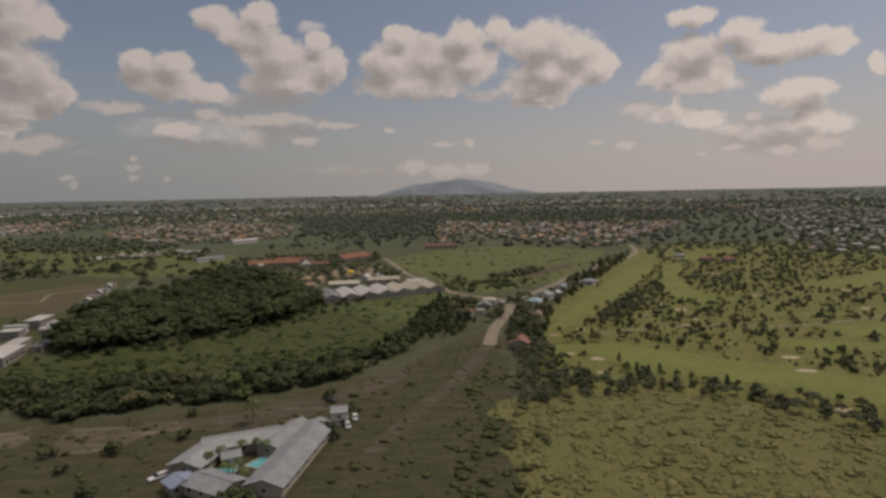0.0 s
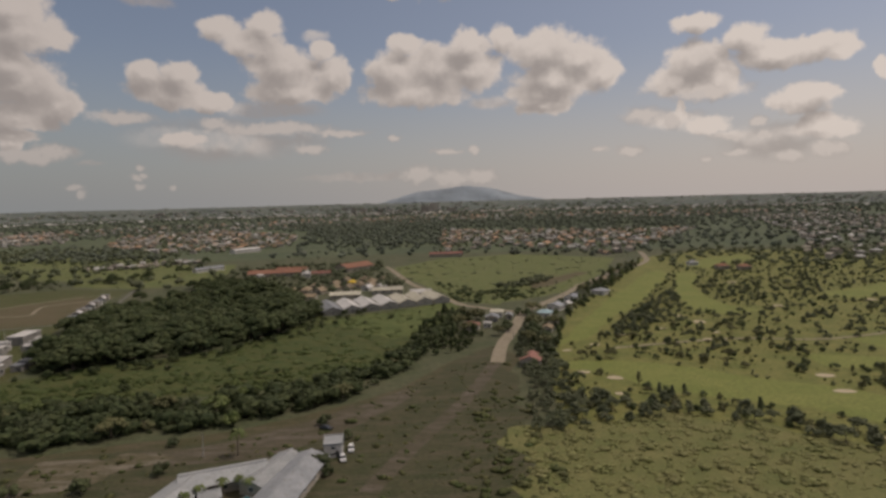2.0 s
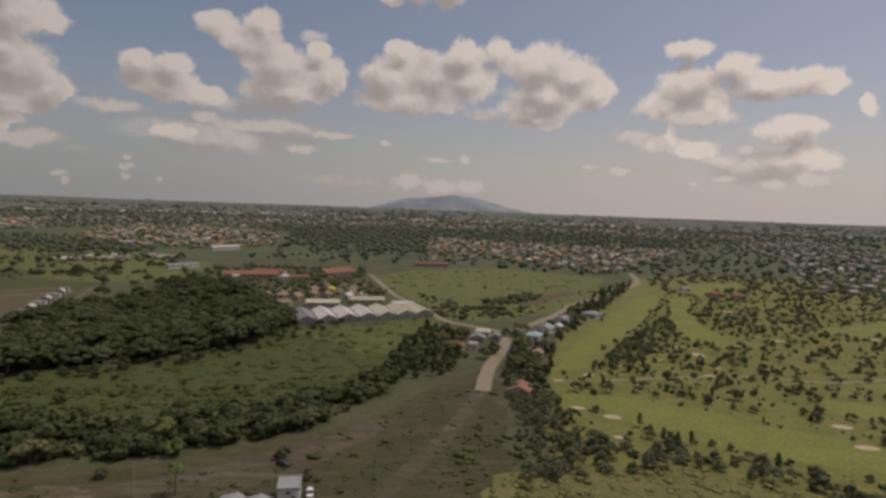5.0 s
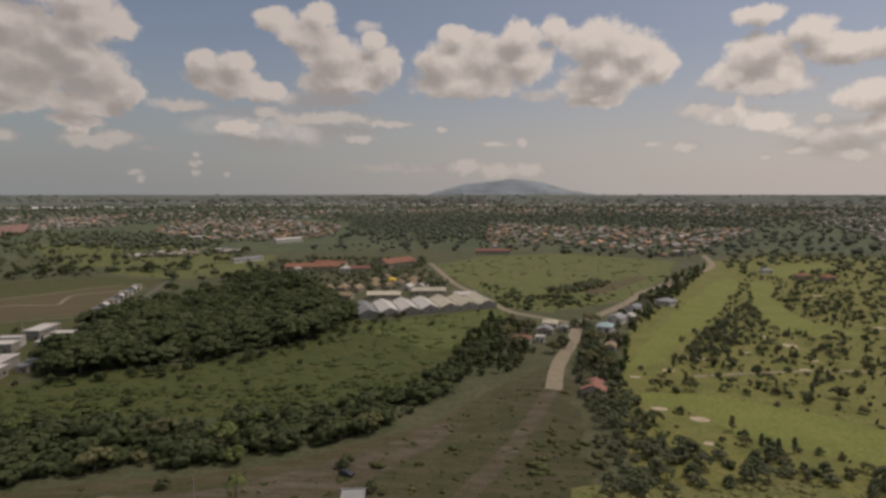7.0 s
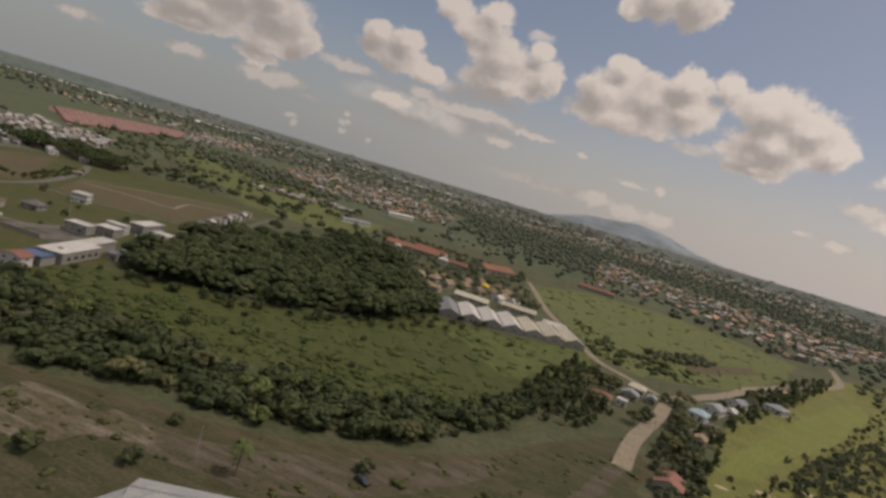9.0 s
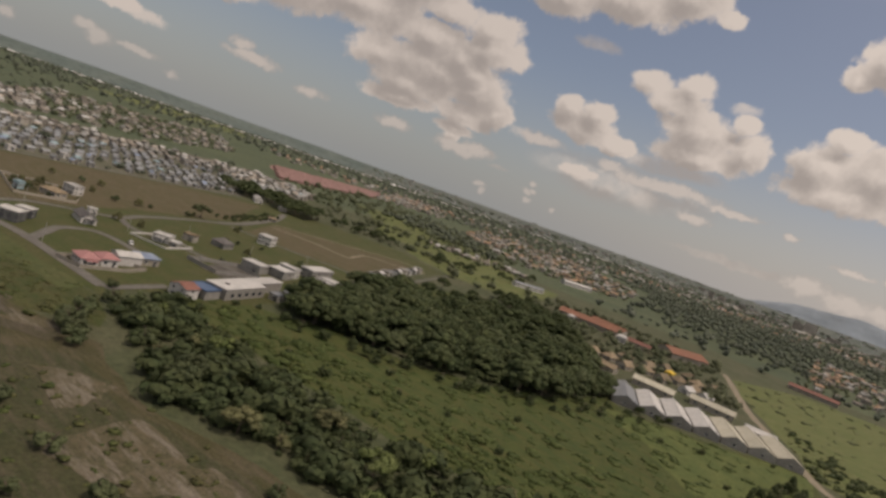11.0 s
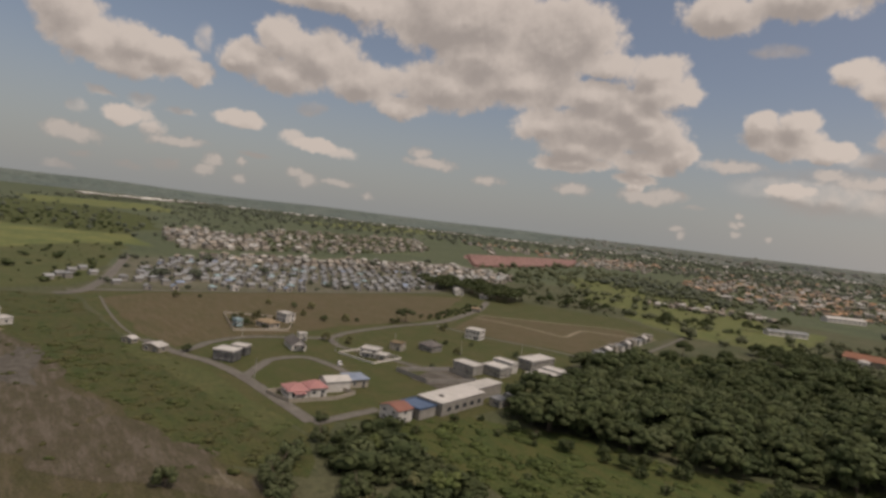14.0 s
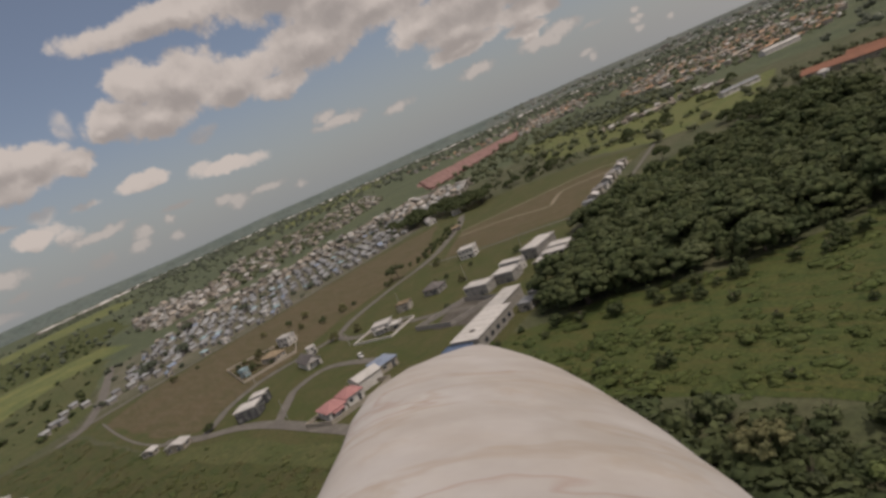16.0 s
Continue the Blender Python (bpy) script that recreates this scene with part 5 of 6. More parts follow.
house(-284, 318, 50, 7, 6, 3.0, "hip", M_CREAM, M_ROOFTAN, "small guardhouse with tan hip roof beside the road", 1, 2, 1.3, name="guardhouse")

# resort with two pools
long_roof(-52.2, 113.4, -49.8, 124.8, 7.0, 2.8, 4.1, M_ROOFPALE, M_CREAM, "resort wing with long pale sheet roof")
long_roof(-52.4, 123.6, -37.8, 129.8, 7.2, 2.8, 4.3, M_ROOFPALE, M_CREAM, "resort wing with wide pale sheet roof")
long_roof(-38.2, 121.8, -34.2, 135.2, 5.2, 2.9, 4.2, M_ROOFPALE, M_CREAM, "narrow resort wing with pale sheet roof")
long_roof(-33.8, 104.4, -29.6, 134.2, 7.2, 3.0, 4.6, M_ROOFGREY, M_CREAM, "long resort wing with grey sheet roof")
long_roof(-47.6, 108.8, -39.6, 104.6, 6.6, 2.8, 4.0, M_ROOFGREY, M_CREAM, "resort front wing with grey sheet roof")
long_roof(-52.0, 109.2, -49.2, 106.6, 4.6, 2.6, 3.4, M_ROOFBLUE, M_CREAM, "small resort annex with slate blue roof")
house(-26.0, 140.4, 8, 6, 8, 4.2, "flat", M_WHITE, M_ROOFPALE, "white resort house with flat roof", 2, 2)
long_roof(-46.6, 118.2, -43.4, 119.8, 3.6, 2.4, 3.4, M_ROOFPALE, M_WHITE, "small white poolside pavilion", name="pavilion", over=0.4)


def pool(corners, label):
    ob = sheet("pool", corners, 0.14, M_POOL, label, "pool", 1.5, 0.15)
    s = Shape()
    for (x0, y0), (x1, y1) in zip(corners, corners[1:] + corners[:1]):
        (x0, y0), (x1, y1) = spot(x0, y0), spot(x1, y1)
        n = Vector((y0 - y1, x1 - x0, 0)).normalized() * 0.25
        v = [(x0 - n.x, y0 - n.y, 0.05), (x1 - n.x, y1 - n.y, 0.05), (x1 + n.x, y1 + n.y, 0.05), (x0 + n.x, y0 + n.y, 0.05)]
        s.add(v + [(a, b, 0.26) for a, b, _ in v], [(0, 1, 5, 4), (1, 2, 6, 5), (2, 3, 7, 6), (3, 0, 4, 7), (4, 5, 6, 7)])
    part("pool_edge", s, M_KERB, ob)


pool([(-47.0, 116.6), (-45.2, 113.6), (-42.4, 114.4), (-42.8, 117.0)], "turquoise swimming pool of the resort")
pool([(-41.6, 117.2), (-37.4, 115.6), (-36.4, 119.6), (-39.0, 121.8)], "turquoise swimming pool with palms beside it")


def car(x, y, turn, label, long=4.3, paint=M_CAR):
    ob = thing("car", pose(*spot(x, y), 0.1, 0, 0, turn), label, "car", "parked cars")
    b = Shape()
    b.add([(-0.85, -long / 2, 0.35), (0.85, -long / 2, 0.35), (0.85, long / 2, 0.35), (-0.85, long / 2, 0.35), (-0.85, -long / 2, 0.8), (0.85, -long / 2, 0.8), (0.85, long / 2, 0.85), (-0.85, long / 2, 0.85), (-0.8, -long * 0.25, 0.92), (0.8, -long * 0.25, 0.92), (0.8, long * 0.45, 0.92), (-0.8, long * 0.45, 0.92), (-0.68, -long * 0.08, 1.45), (0.68, -long * 0.08, 1.45), (0.68, long * 0.35, 1.45), (-0.68, long * 0.35, 1.45)], [(0, 1, 5, 4), (1, 2, 6, 5), (2, 3, 7, 6), (3, 0, 4, 7), (4, 5, 9, 8), (5, 6, 10, 9), (6, 7, 11, 10), (7, 4, 8, 11), (12, 13, 14, 15), (3, 2, 1, 0)])
    part("body", b, paint, ob)
    g = Shape()
    g.add([(-0.8, -long * 0.25, 0.92), (0.8, -long * 0.25, 0.92), (0.8, long * 0.45, 0.92), (-0.8, long * 0.45, 0.92), (-0.68, -long * 0.08, 1.45), (0.68, -long * 0.08, 1.45), (0.68, long * 0.35, 1.45), (-0.68, long * 0.35, 1.45)], [(0, 1, 5, 4), (1, 2, 6, 5), (2, 3, 7, 6), (3, 0, 4, 7)])
    part("window", g, M_GLASS, ob, "dark car glass")
    for sx in (-1, 1):
        for sy in (-0.31, 0.31):
            w = Shape()
            ring = [(math.cos(i * 0.785), math.sin(i * 0.785)) for i in range(8)]
            w.add([(sx * 0.9, sy * long + 0.33 * c, 0.25 + 0.33 * q) for c, q in ring] + [(sx * 0.66, sy * long + 0.33 * c, 0.25 + 0.33 * q) for c, q in ring], [tuple(range(8)), tuple(range(15, 7, -1))] + [(i, (i + 1) % 8, 8 + (i + 1) % 8, 8 + i) for i in range(8)])
            part("wheel", w, M_TYRE, ob)


car(-56.8, 112.6, -40, "white van parked beside the resort wing", 6.0)
car(-30.5, 154.0, 70, "dark car parked on sandy ground behind the resort", paint=M_CAR_DARK)
car(-23.4, 136.6, 15, "white car parked beside the resort house")
car(-22.4, 141.6, 10, "white car parked by the resort gate")
car(-196.0, 189.5, 70, "pale car parked on the estate road")

# village houses along the main road
house(22.5, 290, -10, 9, 9, 3.6, "hip", M_WHITE, M_ROOFCREAM, "village house with cream hip roof", 1, 3, 1.8)
house(19.5, 279, -10, 9, 8, 3.2, "gable", M_CREAM, M_ROOFGREY, "village house with weathered grey roof", 1, 3, 1.6)
house(27.5, 283.5, -10, 5, 6, 3.0, "gable", M_CREAM, M_ROOFGREY, "small village house with grey roof", 1, 2, 1.2)
house(9.5, 263, -10, 10, 8, 3.2, "hip", M_CREAM, M_ROOFRED, "village house with rusty brown roof", 1, 3, 1.8)
house(16.5, 266, -10, 5, 5, 3.0, "flat", M_WHITE, M_ZINC, "small white village house with flat roof", 1, 2)
house(27.0, 207.5, -14, 10, 12, 3.4, "gable", M_CREAM, M_ROOFRED, "village house with wide rusty red roof", 1, 3, 2.0)
house(44.5, 286, -25, 9, 10, 3.4, "hip", M_WHITE, M_TEAL, "village house with pale teal hip roof", 1, 3, 2.0)
house(52.5, 303, -30, 10, 11, 3.6, "gable", M_WHITE, M_ROOFGREY, "village house with pale grey gable roof", 1, 3, 2.0)
house(59.5, 309, -30, 6, 7, 3.2, "gable", M_WHITE, M_ZINC, "village house with light sheet roof", 1, 2, 1.4)
house(46.5, 273, -20, 6, 7, 3.0, "hip", M_CREAM, M_ROOFBLUE, "small village house with slate roof", 1, 2, 1.4)
house(40.5, 255, -15, 6, 8, 3.0, "gable", M_CREAM, M_ROOFTAN, "village house with worn tan roof", 1, 2, 1.4)
house(66.0, 329, -35, 9, 12, 3.4, "gable", M_WHITE, M_ROOFGREY, "village house with long grey roof", 1, 3, 1.8)
house(86.0, 347, -40, 12, 12, 3.4, "hip", M_WHITE, M_ROOFGREY, "village house with grey hip roof among trees", 1, 3, 2.0)
house(100, 396, -40, 8, 9, 3.2, "gable", M_CREAM, M_ROOFTAN, "village house with tan roof along the road", 1, 2, 1.6)
house(200, 446, 10, 13, 10, 4.0, "hip", M_CREAM, M_ROOFORANGE, "golf clubhouse with orange hip roof", 1, 4, 2.4, name="clubhouse")
house(213, 440, 10, 12, 10, 4.0, "hip", M_CREAM, M_ROOFORANGE, "golf villa with orange hip roof", 1, 4, 2.4, name="villa")
house(190, 474, 10, 11, 8, 3.6, "hip", M_WHITE, M_ROOFGREY, "golf villa with grey hip roof", 1, 3, 2.0, name="villa")
house(149, 183, 5, 7, 5, 2.6, "gable", M_CREAM, M_ROOFGREY, "small golf shelter with grey roof", 1, 2, 1.2, name="shelter")

# works of seven parallel sheds behind the meadow
for k in range(7):
    u = -57 + 8.9 * k
    x, y = u, 300.0 + (u + 57) * 0.53 + 1.5
    long_roof(x, y, x - 8.5, y + 24, 9.0, 3.0, 5.6, (M_ROOFGREY, M_ZINC, M_ZINC, M_ZINC, M_ROOFCREAM, M_ROOFCREAM, M_ROOFCREAM)[k], M_GREYWALL, "parallel factory shed with steep pale gable roof", name="factory_shed", over=0.2, group="row of factory sheds")
long_roof(-68, 352, -51, 354, 7, 3.6, 5.4, M_ROOFCREAM, M_CREAM, "long low building with cream roof")
long_roof(-46, 367, -28, 369, 7, 3.6, 5.4, M_ROOFCREAM, M_CREAM, "long low building with cream sheet roof")
long_roof(-22, 356, -11, 358, 6, 3.6, 5.0, M_ZINC, M_WHITE, "short building with white roof")
long_roof(-96, 352, -76, 350, 6, 3.4, 5.0, M_ROOFTAN, M_CREAM, "long low building with tan roof")
rng = np.random.default_rng(21)
for k, (x, y) in enumerate(((-96, 372), (-88, 378), (-79, 374), (-72, 386), (-63, 384), (-86, 398), (-75, 402), (-58, 398), (-50, 392), (-52, 412), (-44, 420), (-58, 424), (-70, 418))):
    house(x, y, -18 + rng.uniform(-8, 8), 9, 11, 3.0, ("gable", "hip")[k % 2], M_CREAM, M_ROOFTAN, "tan-roofed house behind the factory sheds", 1, 2, 3.2, group="tan-roofed houses")
for x, y in ((-51, 384), (-43, 388)):
    house(x, y, -20, 8, 10, 3.0, "gable", M_WHITE, M_ZINC, "small house with bright sheet roof", 1, 2, 2.4)
house(-64, 405, -10, 6, 6, 4.2, "hip", M_YELLOW, M_YELLOW, "bright yellow little house among tan roofs", 1, 2, 2.0)
long_roof(-152, 462, -114, 470, 13, 4.6, 7.4, M_ROOFORANGE, M_CREAM, "large hall with orange clay roof")
long_roof(-136, 484, -112, 482, 10, 4.6, 7.0, M_ROOFORANGE, M_CREAM, "second hall with orange clay roof")
house(-106, 454, 10, 9, 9, 5.4, "hip", M_WHITE, M_ZINC, "white-roofed block between the orange halls", 1, 3, 2.0)
house(-140, 452, 10, 7, 6, 4.6, "hip", M_WHITE, M_ZINC, "small white-roofed block at the orange hall", 1, 2, 1.6)
long_roof(-104, 462, -90, 464, 7, 3.6, 5.4, M_ROOFRED, M_CREAM, "low hall with rusty red roof")
long_roof(-86, 484, -68, 508, 16, 5.0, 8.6, M_ROOFORANGE, M_CREAM, "broad hall with orange clay tile roof")
long_roof(-18, 598, 14, 600, 9, 4.0, 6.0, M_ROOFRED, M_CREAM, "long red-roofed building beyond the pasture")
long_roof(-249, 696, -229, 727, 9, 5.0, 7.0, M_ZINC, M_WHITE, "long white school building", name="school")
long_roof(-212, 505, -197, 527, 6, 4.0, 5.4, M_ROOFGREY, M_WHITE, "long grey-roofed building behind the school")
house(-133, 316, 20, 8, 5, 3.0, "gable", M_CREAM, M_ROOFTAN, "hut with tan roof among the trees", 1, 2, 1.4, name="hut")
house(-150, 360, 20, 8, 5, 3.4, "gable", M_CREAM, M_ROOFTAN, "hut with tan roof at the wood's edge", 1, 2, 1.4, name="hut")

# poles
def pole(x, y, h, label):
    ob = thing("pole", pose(*spot(x, y), 0.05), label, "pole", "poles")
    s = Shape()
    s.tube(0, 0, -0.1, h, 0.14, 0.09, 8)
    part("shaft", s, M_KERB, ob)
    s = Shape()
    s.box(-0.9, 0.9, -0.06, 0.06, h - 0.7, h - 0.58, bottom=True)
    part("crossarm", s, M_BARK, ob)


for x, y in ((-54.6, 139.6), (-212, 196), (-236, 172), (-188, 160), (-199, 240), (-190, 262), (-216, 222), (31, 262), (44, 300), (61, 330), (25, 242)):
    pole(x, y, 7.5, "grey concrete utility pole with crossarm")

# ---------------------------------------------------------------- housing estate: one model each, then copies
KINDS = []


def estate_house(kind, x, y, turn, label):
    m = pose(*spot(x, y), 0.1, 0, 0, turn)
    if kind < len(KINDS):
        return copy_thing(KINDS[kind], m)
    wall_m, roof_m, w, d, h, form = (
        (M_GREYWALL, M_ROOFGREY, 4.3, 5.8, 2.6, "gable"),
        (M_GREYWALL, M_ROOFGREY, 4.5, 5.6, 3.6, "hip"),
        (M_CREAM, M_ROOFBLUE, 4.3, 5.8, 2.7, "gable"),
        (M_GREYWALL, M_ROOFPALE, 4.4, 6.0, 2.7, "gable"),
        (M_WHITE, M_ZINC, 4.8, 5.4, 3.6, "flat"),
        (M_CREAM, M_TEAL, 4.6, 5.8, 2.8, "hip"),
    )[kind]
    ob = house(x, y, turn, w, d, h, form, wall_m, roof_m, label, 1, 1, 1.3, group="housing estate", skip=(1, 3))
    KINDS.append(ob)
    return ob


rng = np.random.default_rng(7)
lots = []
for i in range(19):
    for j in range(46):
        u = 9.6 * i + (1.2 if i % 2 else 0)
        x = -351 - u - 0.005 * j * j
        y = 148 + j * 7.4 + i * 4.3
        if inside_of(x, y, PALE) and rng.uniform() > 0.32:
            lots.append((x + rng.uniform(-1, 1), y + rng.uniform(-1, 1)))
lots.sort(key=lambda q: -q[0])
LOOKS = ("grey house with grey gable roof in a dense estate", "grey two-storey house with grey hip roof", "cream house with slate blue roof in a dense estate", "grey house with pale sheet roof", "white flat-roofed two-storey house", "cream house with pale teal hip roof")
for k, (x, y) in enumerate(lots[:270]):
    kind = k if k < 6 else int(rng.choice([0, 0, 0, 0, 1, 1, 2, 3, 3, 3, 3, 5]))
    estate_house(kind, x, y, 10 + 90 * int(rng.integers(2)) + rng.uniform(-5, 5), LOOKS[kind])
for k, (x, y) in enumerate(((-337.5, 160), (-338, 172), (-338.5, 190), (-339, 201), (-339.5, 221), (-340, 230), (-341, 239))):
    estate_house((0, 2, 5, 4, 0, 2, 1)[k], x, y, 95, LOOKS[(0, 2, 5, 4, 0, 2, 1)[k]])
for k, (x, y) in enumerate(((-360, 122), (-372, 127), (-386, 133), (-366, 130), (-398, 139), (-380, 142))):
    estate_house((3, 0, 3, 1, 0, 3)[k], x, y, 20, LOOKS[(3, 0, 3, 1, 0, 3)[k]])


def town(name, places, seed, label, roofs, size=(6, 9.5), rise=(1.2, 2.0)):
    """Far houses too many to count: walls and pitched roofs in one mesh."""
    r = np.random.default_rng(seed)
    s = Shape()
    for x, y in places:
        w, d, h, q = r.uniform(*size), r.uniform(*size) * 1.15, r.choice([2.8, 3.2, 5.6]), r.uniform(*rise)
        a = r.choice([0.3, 1.87]) + r.uniform(-0.25, 0.25)
        c, n = math.cos(a), math.sin(a)
        one = Shape()
        one.box(-w / 2, w / 2, -d / 2, d / 2, -0.1, h, 0)
        slot = 1 + int(r.integers(len(roofs)))
        if r.uniform() < 0.6:
            one.gable(d, w, h, h + q, 0.5, 0.15, slot)
        else:
            one.hip(max(w, d), min(w, d), h, h + q, 0.5, 0.15, slot)
        v = np.concatenate(one.v)
        x, y = spot(x, y)
        v = np.stack([v[:, 0] * c - v[:, 1] * n + x, v[:, 0] * n + v[:, 1] * c + y, v[:, 2]], 1)
        base = s.count
        s.v.append(v)
        s.f += [[i + base for i in q_] for q_ in one.f]
        s.m += one.m
        s.count += len(v)
    ob = new(name, s.mesh(name, M_TOWNWALL, *roofs))
    return tagged(ob, label, "town", kind="stuff")


town("estate_rows", lots[270:], 44, "rows of small pale houses filling the estate", (M_TOWNPALE, M_TOWNROOF), (4.8, 6.2), (0.9, 1.5))
rng = np.random.default_rng(31)
TOWN_LEFT = [(-620, 1130), (-480, 1280), (-270, 1080), (-210, 800), (-236, 720), (-310, 690), (-470, 820)]
town("far_town", spread(TOWN_LEFT, 330, 13, rng), 1, "dense far town of tan and orange roofs", (M_TOWNROOF, M_TOWNTILE, M_TOWNPALE), (6.5, 10.5))
TOWN_EDGE = [(-322, 530), (-318, 545), (-272, 576), (-246, 596), (-238, 588), (-274, 558)]
town("village_row", spread(TOWN_EDGE, 60, 4.8, rng), 2, "rows of small pale houses on a green field", (M_TOWNPALE, M_TOWNROOF), (4, 5.6))
TOWN_MID = [(-8, 640), (70, 705), (120, 642), (156, 560), (240, 700), (410, 990), (190, 985), (-6, 1120), (-10, 760)]
town("far_village", spread(TOWN_MID, 330, 12, rng), 3, "far village of pale and brown roofs among trees", (M_TOWNROOF, M_TOWNPALE, M_TOWNTILE))
TOWN_RIGHT = [(258, 440), (300, 470), (360, 480), (520, 640), (760, 900), (1150, 1750), (700, 1450), (540, 1000), (390, 660)]
town("far_village", spread(TOWN_RIGHT, 420, 15, rng), 4, "far village of grey and brown roofs behind the golf course", (M_TOWNROOF, M_TOWNPALE))
TOWN_BACK = [(-1400, 1200), (-700, 2300), (100, 2700), (900, 2600), (1500, 1900), (600, 1550), (190, 1600), (-300, 1350), (-680, 1200), (-1000, 900)]
town("distant_town", spread(TOWN_BACK, 900, 24, rng), 5, "distant town spread out towards the horizon", (M_TOWNROOF, M_TOWNPALE, M_TOWNTILE), (8, 15), (1.5, 3))
TOWN_WEST = [(-560, 220), (-650, 275), (-1000, 480), (-1100, 820), (-780, 640), (-600, 400)]
town("far_village", spread(TOWN_WEST, 210, 16, rng, (PALE, ESTATE_FAR)), 6, "far village of grey roofs behind the estate", (M_TOWNROOF, M_TOWNROOF, M_TOWNPALE))
TOWN_WEST2 = ESTATE_FAR
town("pale_estate", spread(TOWN_WEST2, 260, 9.5, rng), 7, "dense pale estate of small roofs", (M_TOWNPALE, M_TOWNROOF), (5.5, 7.5))
TOWN_NEARWEST = [(-372, 408), (-455, 508), (-540, 498), (-470, 400)]
town("terrace_rows", spread(TOWN_NEARWEST, 120, 8.5, rng), 8, "rows of grey terrace roofs", (M_TOWNPALE, M_TOWNROOF), (5, 7))
TOWN_REDEDGE = [(-680, 860), (-840, 1060), (-960, 1360), (-900, 1420), (-640, 1000)]
town("far_town", spread(TOWN_REDEDGE, 160, 14, rng), 9, "far town of tan and orange roofs", (M_TOWNTILE, M_TOWNROOF, M_TOWNPALE))
FAR_WHITE = [(-3500, 1500), (-2400, 2600), (-900, 3900), (-850, 3700), (-2200, 2400), (-3300, 1300)]
town("distant_works", spread(FAR_WHITE, 220, 40, rng), 10, "distant white factory roofs near the horizon", (M_TOWNWHITE,), (26, 52), (1, 3))
FAR_STRIP = [(-2650, 340), (-2950, 640), (-3400, 1000), (-3400, 1300), (-3560, 1300), (-3620, 950), (-2960, 400)]
town("distant_works", spread(FAR_STRIP, 80, 36, rng), 13, "strips of white works roofs below the hills", (M_TOWNWHITE,), (24, 60), (1, 2))
FAR_CITY = [(-1500, 3300), (-900, 3800), (300, 4100), (1500, 3800), (2300, 3000), (1900, 2800), (900, 3300), (-600, 3000)]
town("distant_city", spread(FAR_CITY, 420, 40, rng), 11, "distant city roofs near the horizon", (M_TOWNPALE, M_TOWNROOF), (16, 40), (2, 6))
city = Shape()
for k in range(26):
    a = radians(-19 + 22 * ((k * 7) % 26) / 26)
    d = 3500 + 230 * ((k * 5) % 7)
    x, y, w, h = d * math.sin(a), d * math.cos(a), 14 + 6 * (k % 4), 14 + 7 * (k % 5) + (26 if k == 3 else 0)
    x, y = spot(x, y)
    city.box(x - w, x + w, y - 9, y + 9, 0, h)
tagged(new("city_blocks", city.mesh("city_blocks", M_TOWNWALL)), "pale taller city blocks on the horizon", "city", kind="stuff")
# the field of red roofs: long rows
red = Shape()
for i in range(26):
    t = i / 25
    x0, y0 = -566 - 178 * t, 552 + 134 * t
    x1, y1 = -678 - 158 * t, 846 + 198 * t
    for j in range(26):
        q = (j + 0.2 + 0.6 * ((i * 7 + j * 3) % 10) / 10) / 26
        if (i * 13 + j * 7) % 17 == 0:
            continue
        one = Shape()
        one.box(-4.6, 4.6, -8.6, 8.6, -0.1, 2.5, 0)
        one.hip(17.2, 9.2, 2.5, 3.5, 0.5, 0.12, 1)
        v = np.concatenate(one.v)
        c, n = math.cos(0.42 + 1.571 * ((i * 5 + j * 3) % 7 == 0)), math.sin(0.42 + 1.571 * ((i * 5 + j * 3) % 7 == 0))
        base = red.count
        px_, py_ = spot(x0 + (x1 - x0) * q, y0 + (y1 - y0) * q)
        red.v.append(np.stack([v[:, 0] * c - v[:, 1] * n + px_, v[:, 0] * n + v[:, 1] * c + py_, v[:, 2]], 1))
        red.f += [[i_ + base for i_ in q_] for q_ in one.f]
        red.m += one.m
        red.count += len(v)
tagged(new("red_roof_rows", red.mesh("red_roof_rows", M_REDROWS, M_REDROWS)), "large field of red-brown row house roofs", "housing", kind="stuff")

# ---------------------------------------------------------------- plants, largest woods first
rng = np.random.default_rng(5)
WOODS = [(-140, 206), (-126, 216), (-98, 231), (-84, 247), (-72, 266), (-63, 306), (-78, 332), (-112, 372), (-128, 372), (-135, 345), (-146, 325), (-156, 298), (-173, 296), (-177, 280), (-160, 268), (-152, 250), (-150, 236), (-144, 222)]
forest("dark_wood", spread(WOODS, 340, 4.3, rng), rng.gamma(5, 0.185, 340).clip(0.42, 1.8), ("dome",) * 7, M_LEAF_WOOD, "closed dark green canopy of the wood", 40, tall=0.72)
BELT = [(-140, 158), (-118, 152), (-98, 145), (-80, 152), (-58, 156), (-40, 167), (-26, 180), (-18, 198), (-8, 228), (2, 258), (-10, 250), (-22, 206), (-40, 188), (-64, 180), (-90, 176), (-120, 172), (-146, 176)]
for k, (x, y) in enumerate(spread(BELT, 80, 5.2, rng)):
    form = ("round", "spreading", "low", "round", "low")[k % 5]
    plant(form, k % 4, x, y, rng.uniform(0.6, 1.0) * (0.75 if form == "spreading" else 1.1), (M_LEAF, M_LEAF, M_LEAF_FRESH, M_LEAF_OLIVE)[k % 4], "trees of the belt")
canopy("belt_undergrowth", spread(BELT, 620, 2.0, rng), rng.gamma(3.0, 0.58, 620).clip(0.5, 3.6), M_BUSH_DARK, "dense dark undergrowth below the tree belt", 11, "undergrowth", 4, 26, 0.75)
